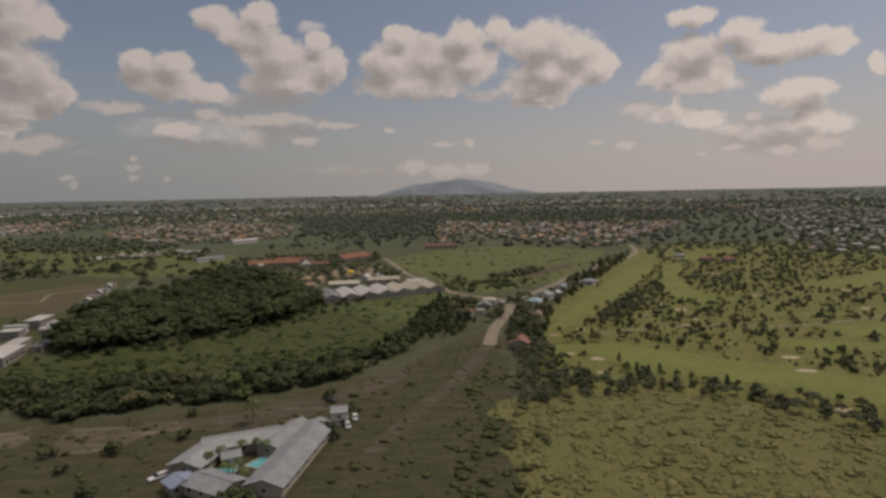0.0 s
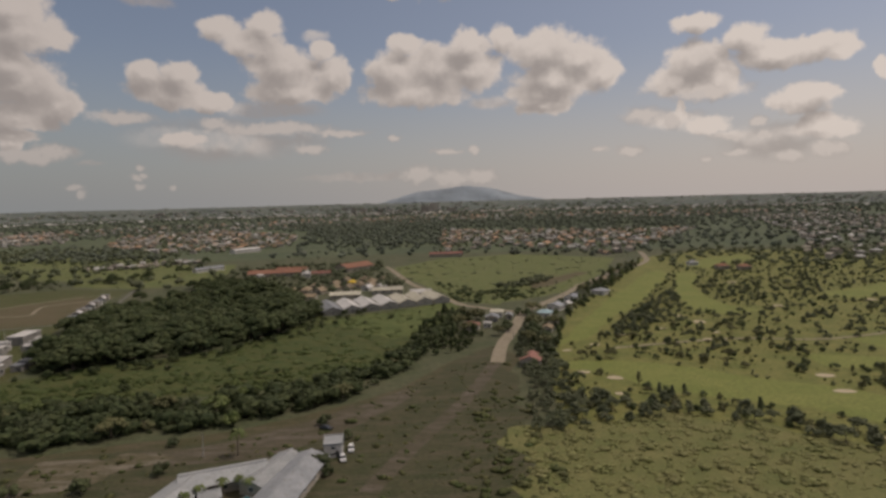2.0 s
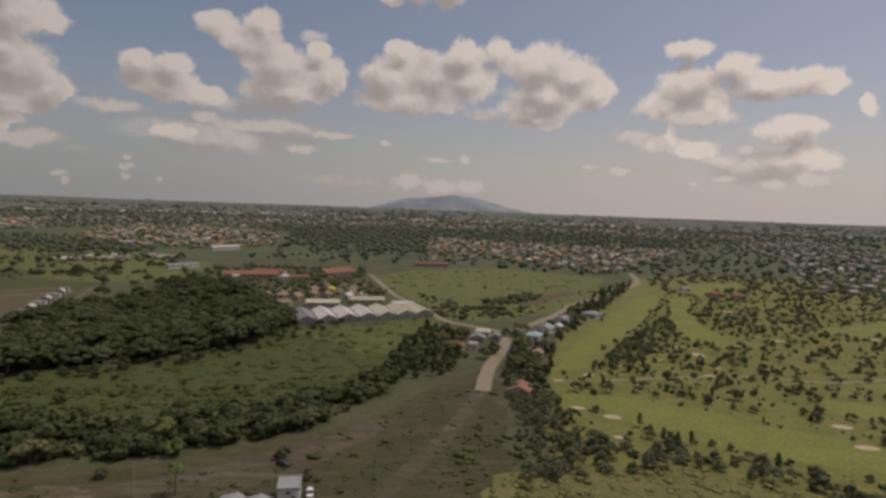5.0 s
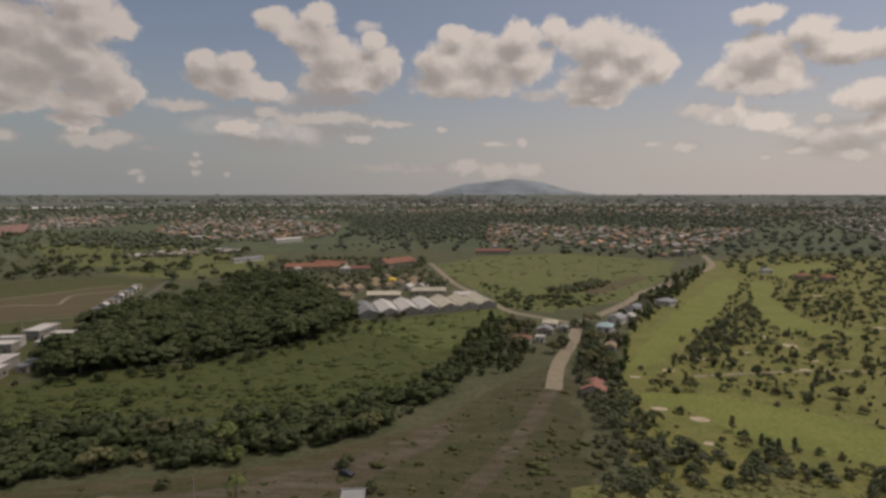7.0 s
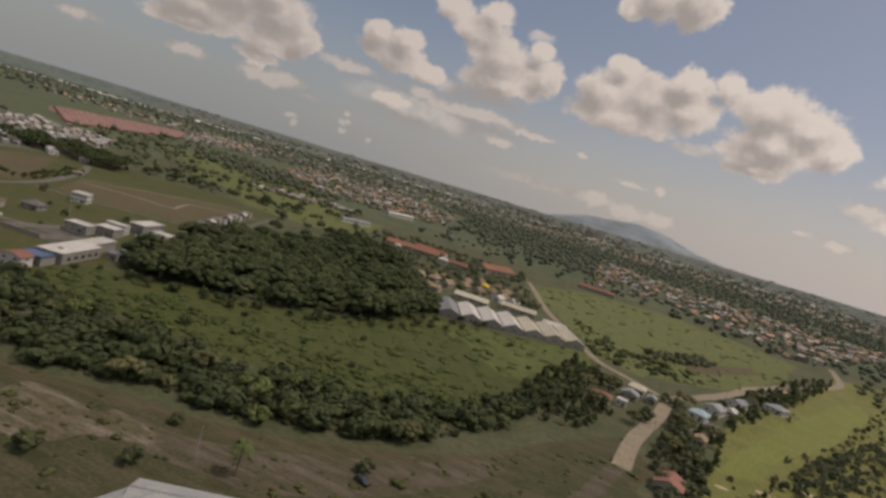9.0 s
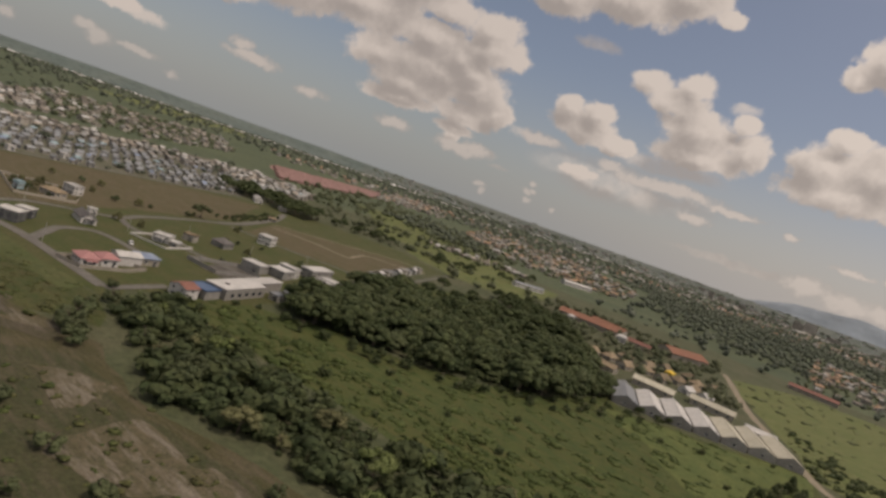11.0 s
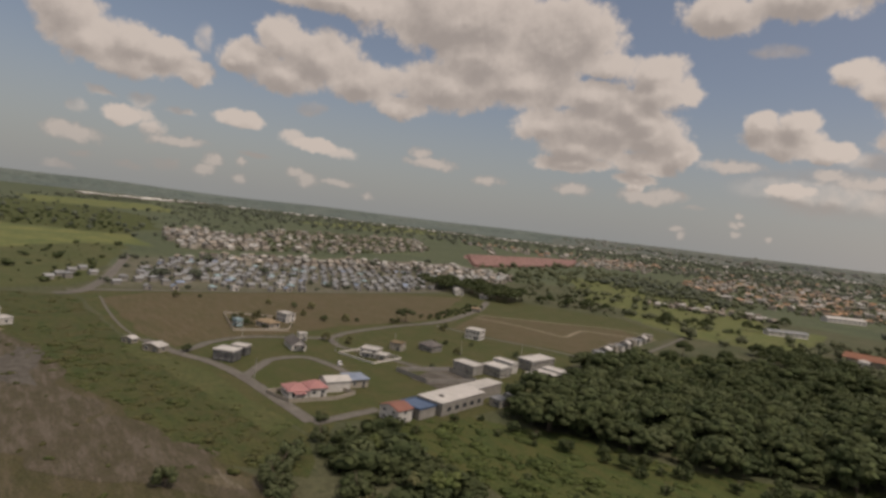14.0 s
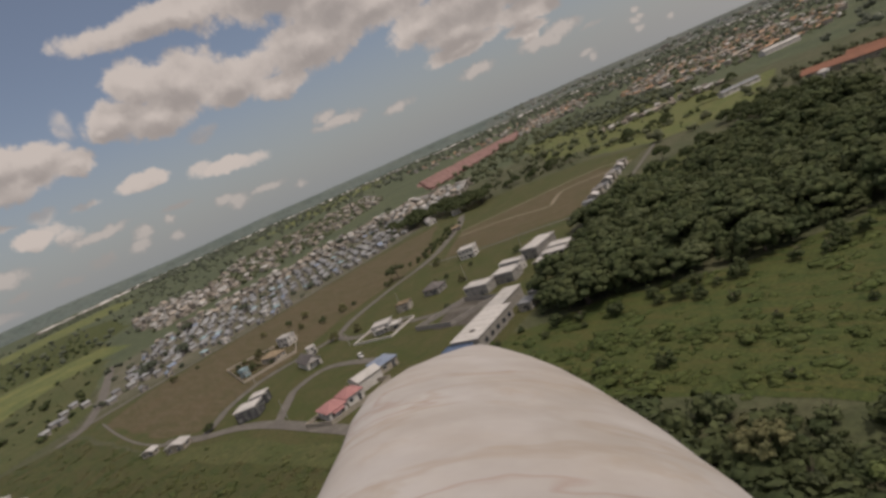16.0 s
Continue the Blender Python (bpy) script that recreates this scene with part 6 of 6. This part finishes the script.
forest("wood_crowns", spread(WOODS, 70, 8.0, rng), rng.uniform(0.8, 1.25, 70), ("dome", "dome"), M_LEAF, "brighter crowns standing out of the dark wood", 46, tall=0.78)
canopy("wood_undergrowth", spread(WOODS, 420, 3.4, rng), rng.uniform(1.3, 2.6, 420), M_LEAF_WOOD, "dense undergrowth between the trees of the wood", 12, "undergrowth", 3, 14, 1.7)
meadow_at = spread(FIELD, 520, 3.2, rng)
canopy("meadow_bushes", meadow_at, rng.gamma(2.6, 0.42, 520).clip(0.4, 2.6), M_BUSH_FIELD, "scattered weeds and bushes in the wild meadow", 13, "bushes", 4, 12, 0.22)
LOW_MEADOW = [(-150, 174), (-112, 180), (-62, 184), (-30, 198), (-16, 226), (-30, 224), (-58, 206), (-100, 200), (-140, 190)]
canopy("meadow_shrubs", spread(LOW_MEADOW, 240, 2.4, rng), rng.gamma(2.6, 0.36, 240).clip(0.4, 2.4), M_BUSH_FIELD, "green shrubs where the meadow meets the tree belt", 113, "bushes", 4, 16, 0.45)
brush_at = spread([(14, 70), (16, 150), (44, 156), (60, 158), (74, 149), (97, 128), (150, 108), (140, 60)], 2300, 1.25, rng)
canopy("brush", brush_at, rng.gamma(3.0, 0.24, 2300).clip(0.3, 1.7), M_BUSH, "thick yellow-green brush covering the ground", 14, "bushes", 3, 10, 0.44)
scrub_at = spread(SCRUB, 1300, 1.5, rng)
canopy("scrub_bushes", scrub_at, rng.gamma(2.4, 0.22, 1300).clip(0.25, 1.2), M_BUSH_SCRUB, "low bushes and weeds beside the estate", 15, "bushes", 3, 8, 0.30)
bare_at = spread(BARE, 460, 4, rng, ([(-60, 98), (-24, 98), (-20, 146), (-58, 134)],))
resort_weeds = spread([(-110, 74), (-112, 134), (-80, 140), (-58, 144), (-28, 160), (-4, 196), (14, 216), (14, 110), (0, 50)], 700, 2.2, rng, ([(-60, 98), (-24, 98), (-20, 146), (-58, 134)],))
canopy("resort_weeds", resort_weeds, rng.gamma(2.2, 0.30, 700).clip(0.25, 1.7), M_BUSH_SCRUB, "weeds and low bushes round the resort", 17, "weeds", 2, 8, 0.42)
canopy("weed_tufts", bare_at, rng.gamma(2.0, 0.34, 460).clip(0.25, 1.8), M_BUSH_SCRUB, "dry weed tufts on bare soil", 16, "weeds", 2, 10, 0.5)
for k, (x, y, s) in enumerate(((-133, 126.5, 1.0), (-128, 143, 1.5), (-132, 146, 1.4), (-124, 142, 1.2), (-137, 150, 1.4), (-142, 158, 1.2), (-120, 140, 1.1), (-100, 122, 1.0), (-86, 124, 1.1), (-72, 124, 1.0), (-60, 132, 0.9), (-92, 112, 1.2), (-66, 104, 1.0), (-78, 116, 0.8), (-64, 146, 0.8), (-110, 118, 0.8), (-153, 163, 0.8), (-118, 106, 0.8))):
    plant("low" if k % 3 else "round", k % 3, x, y, s, M_LEAF, "bushes on the bare land")
for k, (x, y, s) in enumerate(((-47.2, 140.1, 1.0), (-48.6, 116.4, 0.6), (-47.2, 119.6, 0.62), (-43.4, 121.4, 0.62), (-40.6, 123, 0.6), (-38.6, 122.0, 0.62), (-44.0, 112.2, 0.6), (-41.6, 114.0, 0.55), (-39.4, 110.4, 0.55), (-41.6, 110.6, 0.6))):
    plant("palm", k % 3, x, y, s, M_LEAF_FRESH, "palms of the resort")
for k, (x, y, s) in enumerate(((-27.0, 131.8, 1.15), (-25.2, 129.6, 0.6), (-38.6, 101.6, 1.0), (-36.6, 102.4, 0.9), (-40.8, 101.0, 0.7), (-41.0, 112.6, 0.4), (-31.4, 157.6, 0.9), (-24.4, 148, 0.6))):
    plant("round", k % 3, x, y, s, M_LEAF, "trees at the resort")

# golf course
KEEP = FAIRWAYS + [[(x - w, y - h), (x + w, y - h), (x + w, y + h), (x - w, y + h)] for x, y, w, h in BUNKERS]
ROADSIDE = [(36, 214), (46, 250), (56, 282), (72, 318), (98, 366), (122, 420), (146, 470), (160, 500), (152, 500), (130, 462), (92, 396), (62, 332), (44, 285), (30, 240), (28, 216)]
HOMES = [[(x - 7, y - 9), (x + 6, y - 9), (x + 6, y + 6), (x - 7, y + 6)] for x, y in ((44.5, 286), (52.5, 303), (59.5, 309), (46.5, 273), (40.5, 255), (66, 329), (86, 347))]
golf_all = spread([(28, 160), (60, 162), (98, 134), (160, 116), (300, 190), (330, 420), (240, 470), (170, 440), (120, 380), (70, 290), (44, 230)], 760, 3.6, rng, KEEP)
golf_at = [q for q in golf_all if q[1] < 258 and q[0] < 130]
golf_rest = [q for q in golf_all if q not in golf_at[:150]]
forest("golf_trees", golf_rest, rng.uniform(0.38, 0.78, len(golf_rest)), ("round", "round", "spreading", "round", "low"), M_LEAF_FAR, "scattered olive green trees of the golf course", 60, "trees")
for k, (x, y) in enumerate(golf_at[:150]):
    form = ("round", "round", "spreading", "round", "low", "tall", "round", "spreading")[k % 8]
    plant(form, k % 4, x, y, rng.uniform(0.40, 0.78) * (0.62 if form == "spreading" else 1.0), (M_LEAF_OLIVE, M_LEAF, M_LEAF_OLIVE)[k % 3], "trees of the golf course")
low_at = spread([(28, 160), (60, 162), (98, 134), (160, 116), (300, 190), (330, 480), (200, 500), (120, 380), (44, 230)], 1600, 1.9, rng, KEEP)
canopy("golf_shrubs", low_at, rng.gamma(2.4, 0.28, 1600).clip(0.3, 1.6), M_BUSH_DARK, "low shrubs and hedges between the fairways", 17, "shrubs", 2, 9)
bands = []
for k in range(46):
    x, y, turn_, long_ = 62 + (k * 37) % 150, 172 + (k * 53) % 190, 0.15 + 0.5 * math.sin(k * 1.7), 5 + (k * 7) % 11
    bands += [(x + long_ * u * math.cos(turn_), y + long_ * u * math.sin(turn_) + rng.normal() * 0.8) for u in rng.uniform(-1, 1, 9)]
bands = [q for q in bands if inside_of(*q, GOLF) and not any(inside_of(*q, k) for k in KEEP)]
forest("course_hedges", bands, rng.uniform(0.28, 0.62, len(bands)), ("low", "round", "low", "tall"), M_LEAF_FAR, "broken rows of bushes and trees between the fairways", 61, "trees")
far_golf = spread([(170, 440), (240, 470), (330, 420), (440, 300), (450, 560), (260, 620), (180, 540)], 330, 8, rng, KEEP)
canopy("golf_woods", far_golf, rng.uniform(1.4, 3.2, 330), M_LEAF_FAR, "scattered trees at the far end of the golf course", 18)
for k, (x, y) in enumerate(spread(ROADSIDE, 40, 5.6, rng, HOMES)):
    plant(("round", "spreading", "tall")[k % 3], k % 4, x, y, rng.uniform(0.75, 1.1) * (0.7 if k % 3 == 1 else 1.0), (M_LEAF, M_LEAF_OLIVE, M_LEAF_FRESH)[k % 3], "trees along the village road")
for k, (x, y, s) in enumerate(((14, 284, 1.2), (12, 276, 1.2), (33, 292, 0.9), (4, 270, 1.1), (0, 262, 1.2), (8, 254, 1.0), (24, 258, 1.1), (20, 250, 0.8), (37, 290, 1.0), (36, 262, 1.2), (34, 248, 1.3), (30, 236, 0.9), (38, 240, 1.0), (40, 296, 1.1), (1, 288, 0.9), (6, 296, 0.7))):
    plant(("round", "spreading")[k % 2], k % 4, x, y, s * (1.2 if k % 2 == 0 else 0.75), (M_LEAF, M_LEAF_OLIVE)[k % 2], "village trees")

EDGE = [(28, 152), (30, 172), (46, 172), (62, 166), (78, 158), (102, 138), (150, 118), (150, 108), (97, 128), (74, 149), (60, 157), (44, 155)]
forest("course_edge_trees", spread(EDGE, 120, 3.2, rng), rng.uniform(0.45, 0.95, 120), ("round", "round", "spreading", "low", "round"), M_LEAF_FAR, "dense line of trees along the golf course edge", 80, "trees")
forest("village_trees", spread(ROADSIDE, 150, 3.4, rng, HOMES), rng.uniform(0.5, 0.95, 150), ("round", "tall", "round", "round"), M_LEAF_WOOD, "dense row of dark trees behind the village houses", 90, "trees")
FRINGE = [(-150, 190), (-124, 210), (-98, 224), (-84, 240), (-72, 258), (-60, 300), (-40, 312), (-44, 296), (-58, 262), (-76, 238), (-92, 218), (-120, 202)]
forest("wood_fringe", spread(FRINGE, 90, 4.2, rng), rng.uniform(0.5, 1.0, 90), ("low", "round", "low", "round"), M_LEAF_WOOD, "low trees and bushes along the edge of the wood", 95, "trees")
forest("meadow_trees", spread(FIELD, 24, 11, rng), rng.uniform(0.4, 0.8, 24), ("low", "round", "low"), M_LEAF_WOOD, "single small trees in the wild meadow", 97, "trees")

# pasture, factory and estate trees
canopy("pasture_bushes", spread(PASTURE, 300, 5, rng), rng.gamma(2.2, 0.48, 300).clip(0.4, 2.4), M_LEAF_FAR, "low bushes scattered over the pasture", 19, "bushes", 3, 10, 0.36)
canopy("pasture_shrubs", spread([(-6, 372), (4, 334), (24, 324), (48, 342), (66, 358), (60, 372), (36, 366), (14, 376), (-10, 420)], 130, 3.0, rng), rng.gamma(2.6, 0.5, 130).clip(0.5, 2.8), M_LEAF_WOOD, "dark shrubs along the edge of the pasture", 119, "bushes", 3, 14, 0.6)
HEDGE = [(36, 372), (58, 392), (72, 420), (62, 424), (44, 402), (28, 384)]
canopy("hedge_trees", spread(HEDGE, 60, 3.4, rng), rng.uniform(1.3, 2.6, 60), M_LEAF_FAR, "line of dark trees across the pasture", 20)
GROVE = [(-160, 440), (-150, 400), (-112, 380), (-60, 372), (-40, 372), (-30, 400), (-44, 450), (-60, 540), (-160, 540), (-190, 480)]
canopy("factory_trees", spread(GROVE, 200, 6, rng), rng.uniform(1.6, 3.4, 200), M_LEAF_FAR, "trees between the factory sheds and orange halls", 21, "woods", 3, 14)
for k, (x, y) in enumerate(((-274, 206), (-274, 211), (-262, 215), (-261, 225), (-260.5, 230), (-258.5, 250), (-256, 246), (-316, 168), (-316, 178), (-300, 205), (-292, 214), (-290, 222), (-270, 180), (-262, 182), (-256, 180), (-268, 188), (-262, 176), (-222, 206), (-219, 150), (-214, 238), (-216, 246), (-201, 240), (-193, 262), (-186, 264), (-212, 256), (-240, 262), (-244, 266), (-228, 200), (-186, 218))):
    plant("round", k % 4, x, y, 0.55 + 0.12 * (k % 4), (M_LEAF, M_LEAF_OLIVE)[k % 2], "estate trees")
for k in range(16):
    plant("low" if k % 3 else "round", k % 3, -248 - (k * 17) % 28, 175 + (k * 11) % 25, 0.42 + 0.07 * (k % 4), (M_LEAF, M_LEAF_OLIVE)[k % 2], "garden shrubs of the villa")
plant("spreading", 2, -258, 254, 0.95, M_LEAF, "estate trees")
ROADTREES = [(-262, 272), (-274, 298), (-288, 322), (-296, 334), (-303, 330), (-284, 298), (-268, 268)]
canopy("road_hedge", spread(ROADTREES, 40, 2.6, rng), rng.uniform(0.8, 1.5, 40), M_BUSH_DARK, "line of small trees along the estate road", 22, "hedge", 3, 12)
HALLTREES = [(-384, 350), (-362, 346), (-352, 366), (-336, 362), (-312, 366), (-318, 392), (-366, 396), (-392, 372)]
forest("hall_trees", spread(HALLTREES, 44, 6.0, rng), rng.uniform(0.9, 1.4, 44), ("spreading",) * 4, M_LEAF_WOOD, "dark spreading trees by the hall", 70, "trees")
estate_trees = spread(PALE, 140, 7, rng)
canopy("estate_trees", estate_trees, rng.uniform(0.9, 2.6, 140), M_LEAF_BAND_HAZED, "dark trees between the estate houses", 23)
LEFTLAND = [(-212, 408), (-262, 424), (-340, 376), (-372, 410), (-455, 512), (-560, 552), (-680, 850), (-480, 810), (-310, 690), (-236, 560), (-290, 480), (-210, 470), (-166, 400)]
sheet("hill_meadow", [(-330, 470), (-420, 560), (-520, 640), (-420, 720), (-300, 640), (-250, 470)], 0.10, M_MEADOW, "bright green meadow before the far town", "meadow", 12, 4)
sheet("village_green", [(-214, 412), (-262, 430), (-300, 470), (-240, 545), (-200, 570), (-180, 500), (-170, 430)], 0.09, M_MEADOW, "green field at the edge of the wood", "meadow", 8, 3)
canopy("hill_trees", spread(LEFTLAND, 460, 8, rng), rng.gamma(3.0, 0.8, 460).clip(0.8, 4.4), M_LEAF_FAR, "trees and bushes on the green slope", 24)
# far woods out to the horizon
# the haze over these woods is in their leaf colour
FARLAND = [(-700, 900), (-480, 1300), (-260, 1100), (-200, 810), (-190, 600), (-60, 600), (20, 620), (150, 560), (260, 620), (460, 560), (760, 900), (1150, 1750), (500, 1900), (-300, 1800), (-900, 1500)]
canopy("far_woods", spread(FARLAND, 2600, 9, rng, (TOWN_LEFT, TOWN_MID)), rng.uniform(2.2, 5.2, 2600), M_LEAF_HAZED, "dark far woods between the villages, leaf colour paled for haze", 25, "woods", 2, 4)
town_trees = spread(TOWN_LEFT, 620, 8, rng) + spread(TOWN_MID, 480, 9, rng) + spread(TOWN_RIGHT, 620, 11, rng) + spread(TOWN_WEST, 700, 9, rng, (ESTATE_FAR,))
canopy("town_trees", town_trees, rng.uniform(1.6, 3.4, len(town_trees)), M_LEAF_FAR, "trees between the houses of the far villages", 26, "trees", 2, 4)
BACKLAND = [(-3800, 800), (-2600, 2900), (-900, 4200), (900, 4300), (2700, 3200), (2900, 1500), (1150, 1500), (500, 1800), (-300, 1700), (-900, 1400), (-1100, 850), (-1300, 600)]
canopy("distant_woods", spread(BACKLAND, 5200, 20, rng), rng.uniform(3, 8, 5200), M_LEAF_HAZED, "distant woods reaching the horizon, leaf colour paled for haze", 27, "woods", 2, 2)
WESTLAND = [(-560, 80), (-1500, 60), (-3000, 500), (-1300, 620), (-1000, 480), (-650, 270)]
canopy("western_woods", spread(WESTLAND, 520, 16, rng, (SUNLIT, FARSTRIP, ESTATE_FAR)), rng.gamma(2.5, 1.2, 520).clip(1.2, 5), M_LEAF_BAND_HAZED, "tree lines and woods between western fields", 28, "woods", 2, 4)

# dark bands of closed wood
BANDS = ([(-14, 1540), (210, 2100), (500, 1860), (580, 1390), (392, 950), (270, 955), (120, 1200), (-11, 1170)], [(-446, 1614), (-275, 1900), (-13, 1460), (-8, 745), (-100, 700), (-190, 830), (-280, 1200)], [(-458, 622), (-557, 858), (-437, 815), (-336, 690), (-273, 598), (-352, 618)])
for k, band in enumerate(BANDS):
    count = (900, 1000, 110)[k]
    canopy("far_wood_band", spread(band, count, (13, 12, 9)[k], rng), rng.uniform(3.2, 6.0, count), M_LEAF_BAND_HAZED, "dense dark band of far woods, leaf colour greyed for haze", 130 + k, "woods", 2, 4, 0.8)
VILLAGE_WEST = [(-16, 212), (4, 226), (14, 250), (8, 256), (3, 272), (12, 284), (8, 304), (-2, 300), (-8, 280), (-12, 250)]
forest("lane_trees", spread(VILLAGE_WEST, 90, 3.6, rng, ([(3, 257), (21, 257), (21, 271), (3, 271)],)), rng.uniform(0.6, 1.05, 90), ("round", "low", "round", "tall"), M_LEAF_WOOD, "dark trees between the village lanes and the meadow", 141, "trees")
VILLAGE_EAST = [(34, 212), (40, 232), (38, 246), (46, 262), (42, 280), (36, 282), (32, 262), (28, 244), (24, 226), (22, 217)]
forest("lane_trees", spread(VILLAGE_EAST, 70, 3.2, rng, HOMES), rng.uniform(0.5, 0.95, 70), ("round", "tall", "round", "low"), M_LEAF_FAR, "trees crowding the village houses by the road", 142, "trees")
FAIRROW = [(60, 240), (76, 272), (94, 298), (110, 326), (124, 346), (132, 338), (114, 310), (102, 286), (84, 260), (66, 236)]
forest("fairway_trees", spread(FAIRROW, 70, 3.0, rng, KEEP), rng.uniform(0.5, 0.9, 70), ("round", "round", "round", "low"), M_LEAF_FAR, "row of dark trees along the long fairway", 143, "trees")
COURSE_WEST = [(20, 150), (28, 150), (38, 206), (34, 214), (25, 208)]
forest("course_edge_trees", spread(COURSE_WEST, 55, 3.0, rng), rng.uniform(0.5, 0.95, 55), ("round", "round", "low", "spreading"), M_LEAF_FAR, "line of trees between the golf course and the road", 144, "trees")
WOOD_NORTH = [(-157, 387), (-176, 410), (-154, 431), (-130, 418), (-118, 386), (-138, 374)]
forest("dark_wood", spread(WOOD_NORTH, 60, 4.8, rng), rng.uniform(0.5, 0.9, 60), ("dome",) * 4, M_LEAF_WOOD, "dark trees north of the clearing", 151)
clumped = []
for x, y in ((-314, 414), (-309, 423), (-298, 423), (-291, 431), (-251, 446), (-243, 454), (-235, 465), (-214, 472), (-317, 407), (-234, 580), (-216, 508), (-250, 452), (-300, 430), (-168, 330), (-160, 345), (-172, 352)):
    clumped += [(x + 5 * rng.normal(), y + 5 * rng.normal()) for _ in range(4)]
forest("meadow_clumps", clumped, rng.uniform(0.5, 0.9, len(clumped)), ("dome", "round", "dome", "round"), M_LEAF_WOOD, "dark clumps of trees on the green meadow", 152, "trees")
canopy("paddy_bushes", spread([(-345, 100), (-350, 128), (-470, 164), (-640, 196), (-1000, 230), (-1000, 100), (-520, 50)], 260, 8, rng, (SUNLIT,)), rng.gamma(2.2, 0.7, 260).clip(0.5, 3.5), M_BUSH_DARK, "bushes and tree lines on the flat fields", 160, "bushes", 3, 8, 0.7)
THICKET = [(-236, 112), (-228, 124), (-200, 136), (-172, 144), (-150, 150), (-132, 148), (-140, 140), (-165, 128), (-196, 121), (-220, 112)]
canopy("thickets", spread(THICKET, 90, 3.6, rng), rng.gamma(3.0, 0.36, 90).clip(0.5, 2.2), M_BUSH_SCRUB, "green thickets along the bare land", 161, "bushes", 4, 12, 0.26)
canopy("track_weeds", spread([(0, 60), (2, 150), (14, 190), (22, 176), (22, 60)], 240, 2.4, rng), rng.gamma(2.4, 0.35, 240).clip(0.3, 2.0), M_BUSH_SCRUB, "weeds and bushes where brush meets bare soil", 162, "bushes", 3, 10, 0.55)
forest("estate_shade_trees", spread(PALE, 26, 9, rng), rng.uniform(0.6, 1.1, 26), ("round", "dome", "round"), M_LEAF_BAND_HAZED, "dark shade trees standing between estate houses", 153, "trees", tall=0.8)

# ---------------------------------------------------------------- the model aircraft at the end of its flight
M_FOAM = surface("dirty_white_foam", (0.385, 0.370, 0.358), (0.345, 0.318, 0.290), 0.14, 0.055, rough=0.75, bump=0.02, speck=(0.335, 0.295, 0.250), mottle=0.05)


def smeared(m, layers):
    """Thin brown streaks and smears over a painted surface: (colour, stretch, turn, how wide, how strong, seed)."""
    n, l = m.node_tree.nodes, m.node_tree.links
    bsdf = n["Principled BSDF"]
    colour = bsdf.inputs["Base Color"].links[0].from_socket
    where = n.new("ShaderNodeTexCoord")
    for tint, stretch, turn, wide, strong, seed in layers:
        lain, grain, near, mix = n.new("ShaderNodeMapping"), n.new("ShaderNodeTexNoise"), n.new("ShaderNodeMapRange"), n.new("ShaderNodeMix")
        lain.inputs["Location"].default_value, lain.inputs["Rotation"].default_value, lain.inputs["Scale"].default_value = (seed, seed * 1.7, 0), (0, radians(turn), 0), stretch
        l.new(where.outputs["Object"], lain.inputs[0])
        l.new(lain.outputs[0], grain.inputs["Vector"])
        grain.inputs["Scale"].default_value, grain.inputs["Detail"].default_value = 1.0, 4.0
        off = n.new("ShaderNodeMath")
        off.operation = "SUBTRACT"
        off.inputs[1].default_value = 0.5
        l.new(grain.outputs["Fac"], off.inputs[0])
        size = n.new("ShaderNodeMath")
        size.operation = "ABSOLUTE"
        l.new(off.outputs[0], size.inputs[0])
        near.inputs[1].default_value, near.inputs[2].default_value, near.inputs[3].default_value, near.inputs[4].default_value = 0.0, wide, strong, 0.0
        l.new(size.outputs[0], near.inputs[0])
        mix.data_type = "RGBA"
        l.new(near.outputs[0], mix.inputs[0])
        l.new(colour, mix.inputs[6])
        mix.inputs[7].default_value = (*tint, 1)
        colour = mix.outputs[2]
    l.new(colour, bsdf.inputs["Base Color"])


smeared(M_FOAM, (((0.285, 0.225, 0.165), (2.2, 3.0, 7.0), 8, 0.022, 0.42, 1.3), ((0.270, 0.245, 0.210), (3.0, 3.0, 5.0), -14, 0.060, 0.40, 4.1), ((0.250, 0.150, 0.105), (2.0, 4.0, 6.0), 30, 0.010, 0.38, 9.4)))
aircraft = thing("model_aircraft", pose(-44.87 * K, 112.24 * K, 47.60 * K, 90 - 9.647, 0, 51.255) @ pose(0, 0, 0, 0, 0, -23.923), "dirty white foam nose of a model aircraft in flight", "aircraft")
# stations along the nose: ahead, aside, below, half width, half height
STATIONS = ((0.96, 0.060, 0.158, 0.004, 0.004), (0.93, 0.060, 0.168, 0.045, 0.018), (0.88, 0.060, 0.182, 0.094, 0.034), (0.80, 0.056, 0.186, 0.125, 0.044), (0.70, 0.052, 0.188, 0.146, 0.052), (0.62, 0.055, 0.190, 0.153, 0.056), (0.54, 0.062, 0.192, 0.157, 0.058), (0.47, 0.063, 0.193, 0.158, 0.060), (0.42, 0.065, 0.194, 0.160, 0.062), (0.34, 0.064, 0.196, 0.160, 0.064), (0.20, 0.062, 0.200, 0.160, 0.066))
RING = 40


def skin(d, c, low, w, h, a):
    return (c + w * math.cos(a), -low + h * math.sin(a), -d)


s = Shape()
s.add([skin(*st, 2 * math.pi * i / RING) for st in STATIONS for i in range(RING)], [(k * RING + i, k * RING + (i + 1) % RING, (k + 1) * RING + (i + 1) % RING, (k + 1) * RING + i) for k in range(len(STATIONS) - 1) for i in range(RING)] + [tuple(range(RING)), tuple(range(len(STATIONS) * RING - 1, (len(STATIONS) - 1) * RING - 1, -1))])
nose = part("nose", s, M_FOAM, aircraft, "rounded white foam nose")
for q in nose.data.polygons:
    q.use_smooth = True
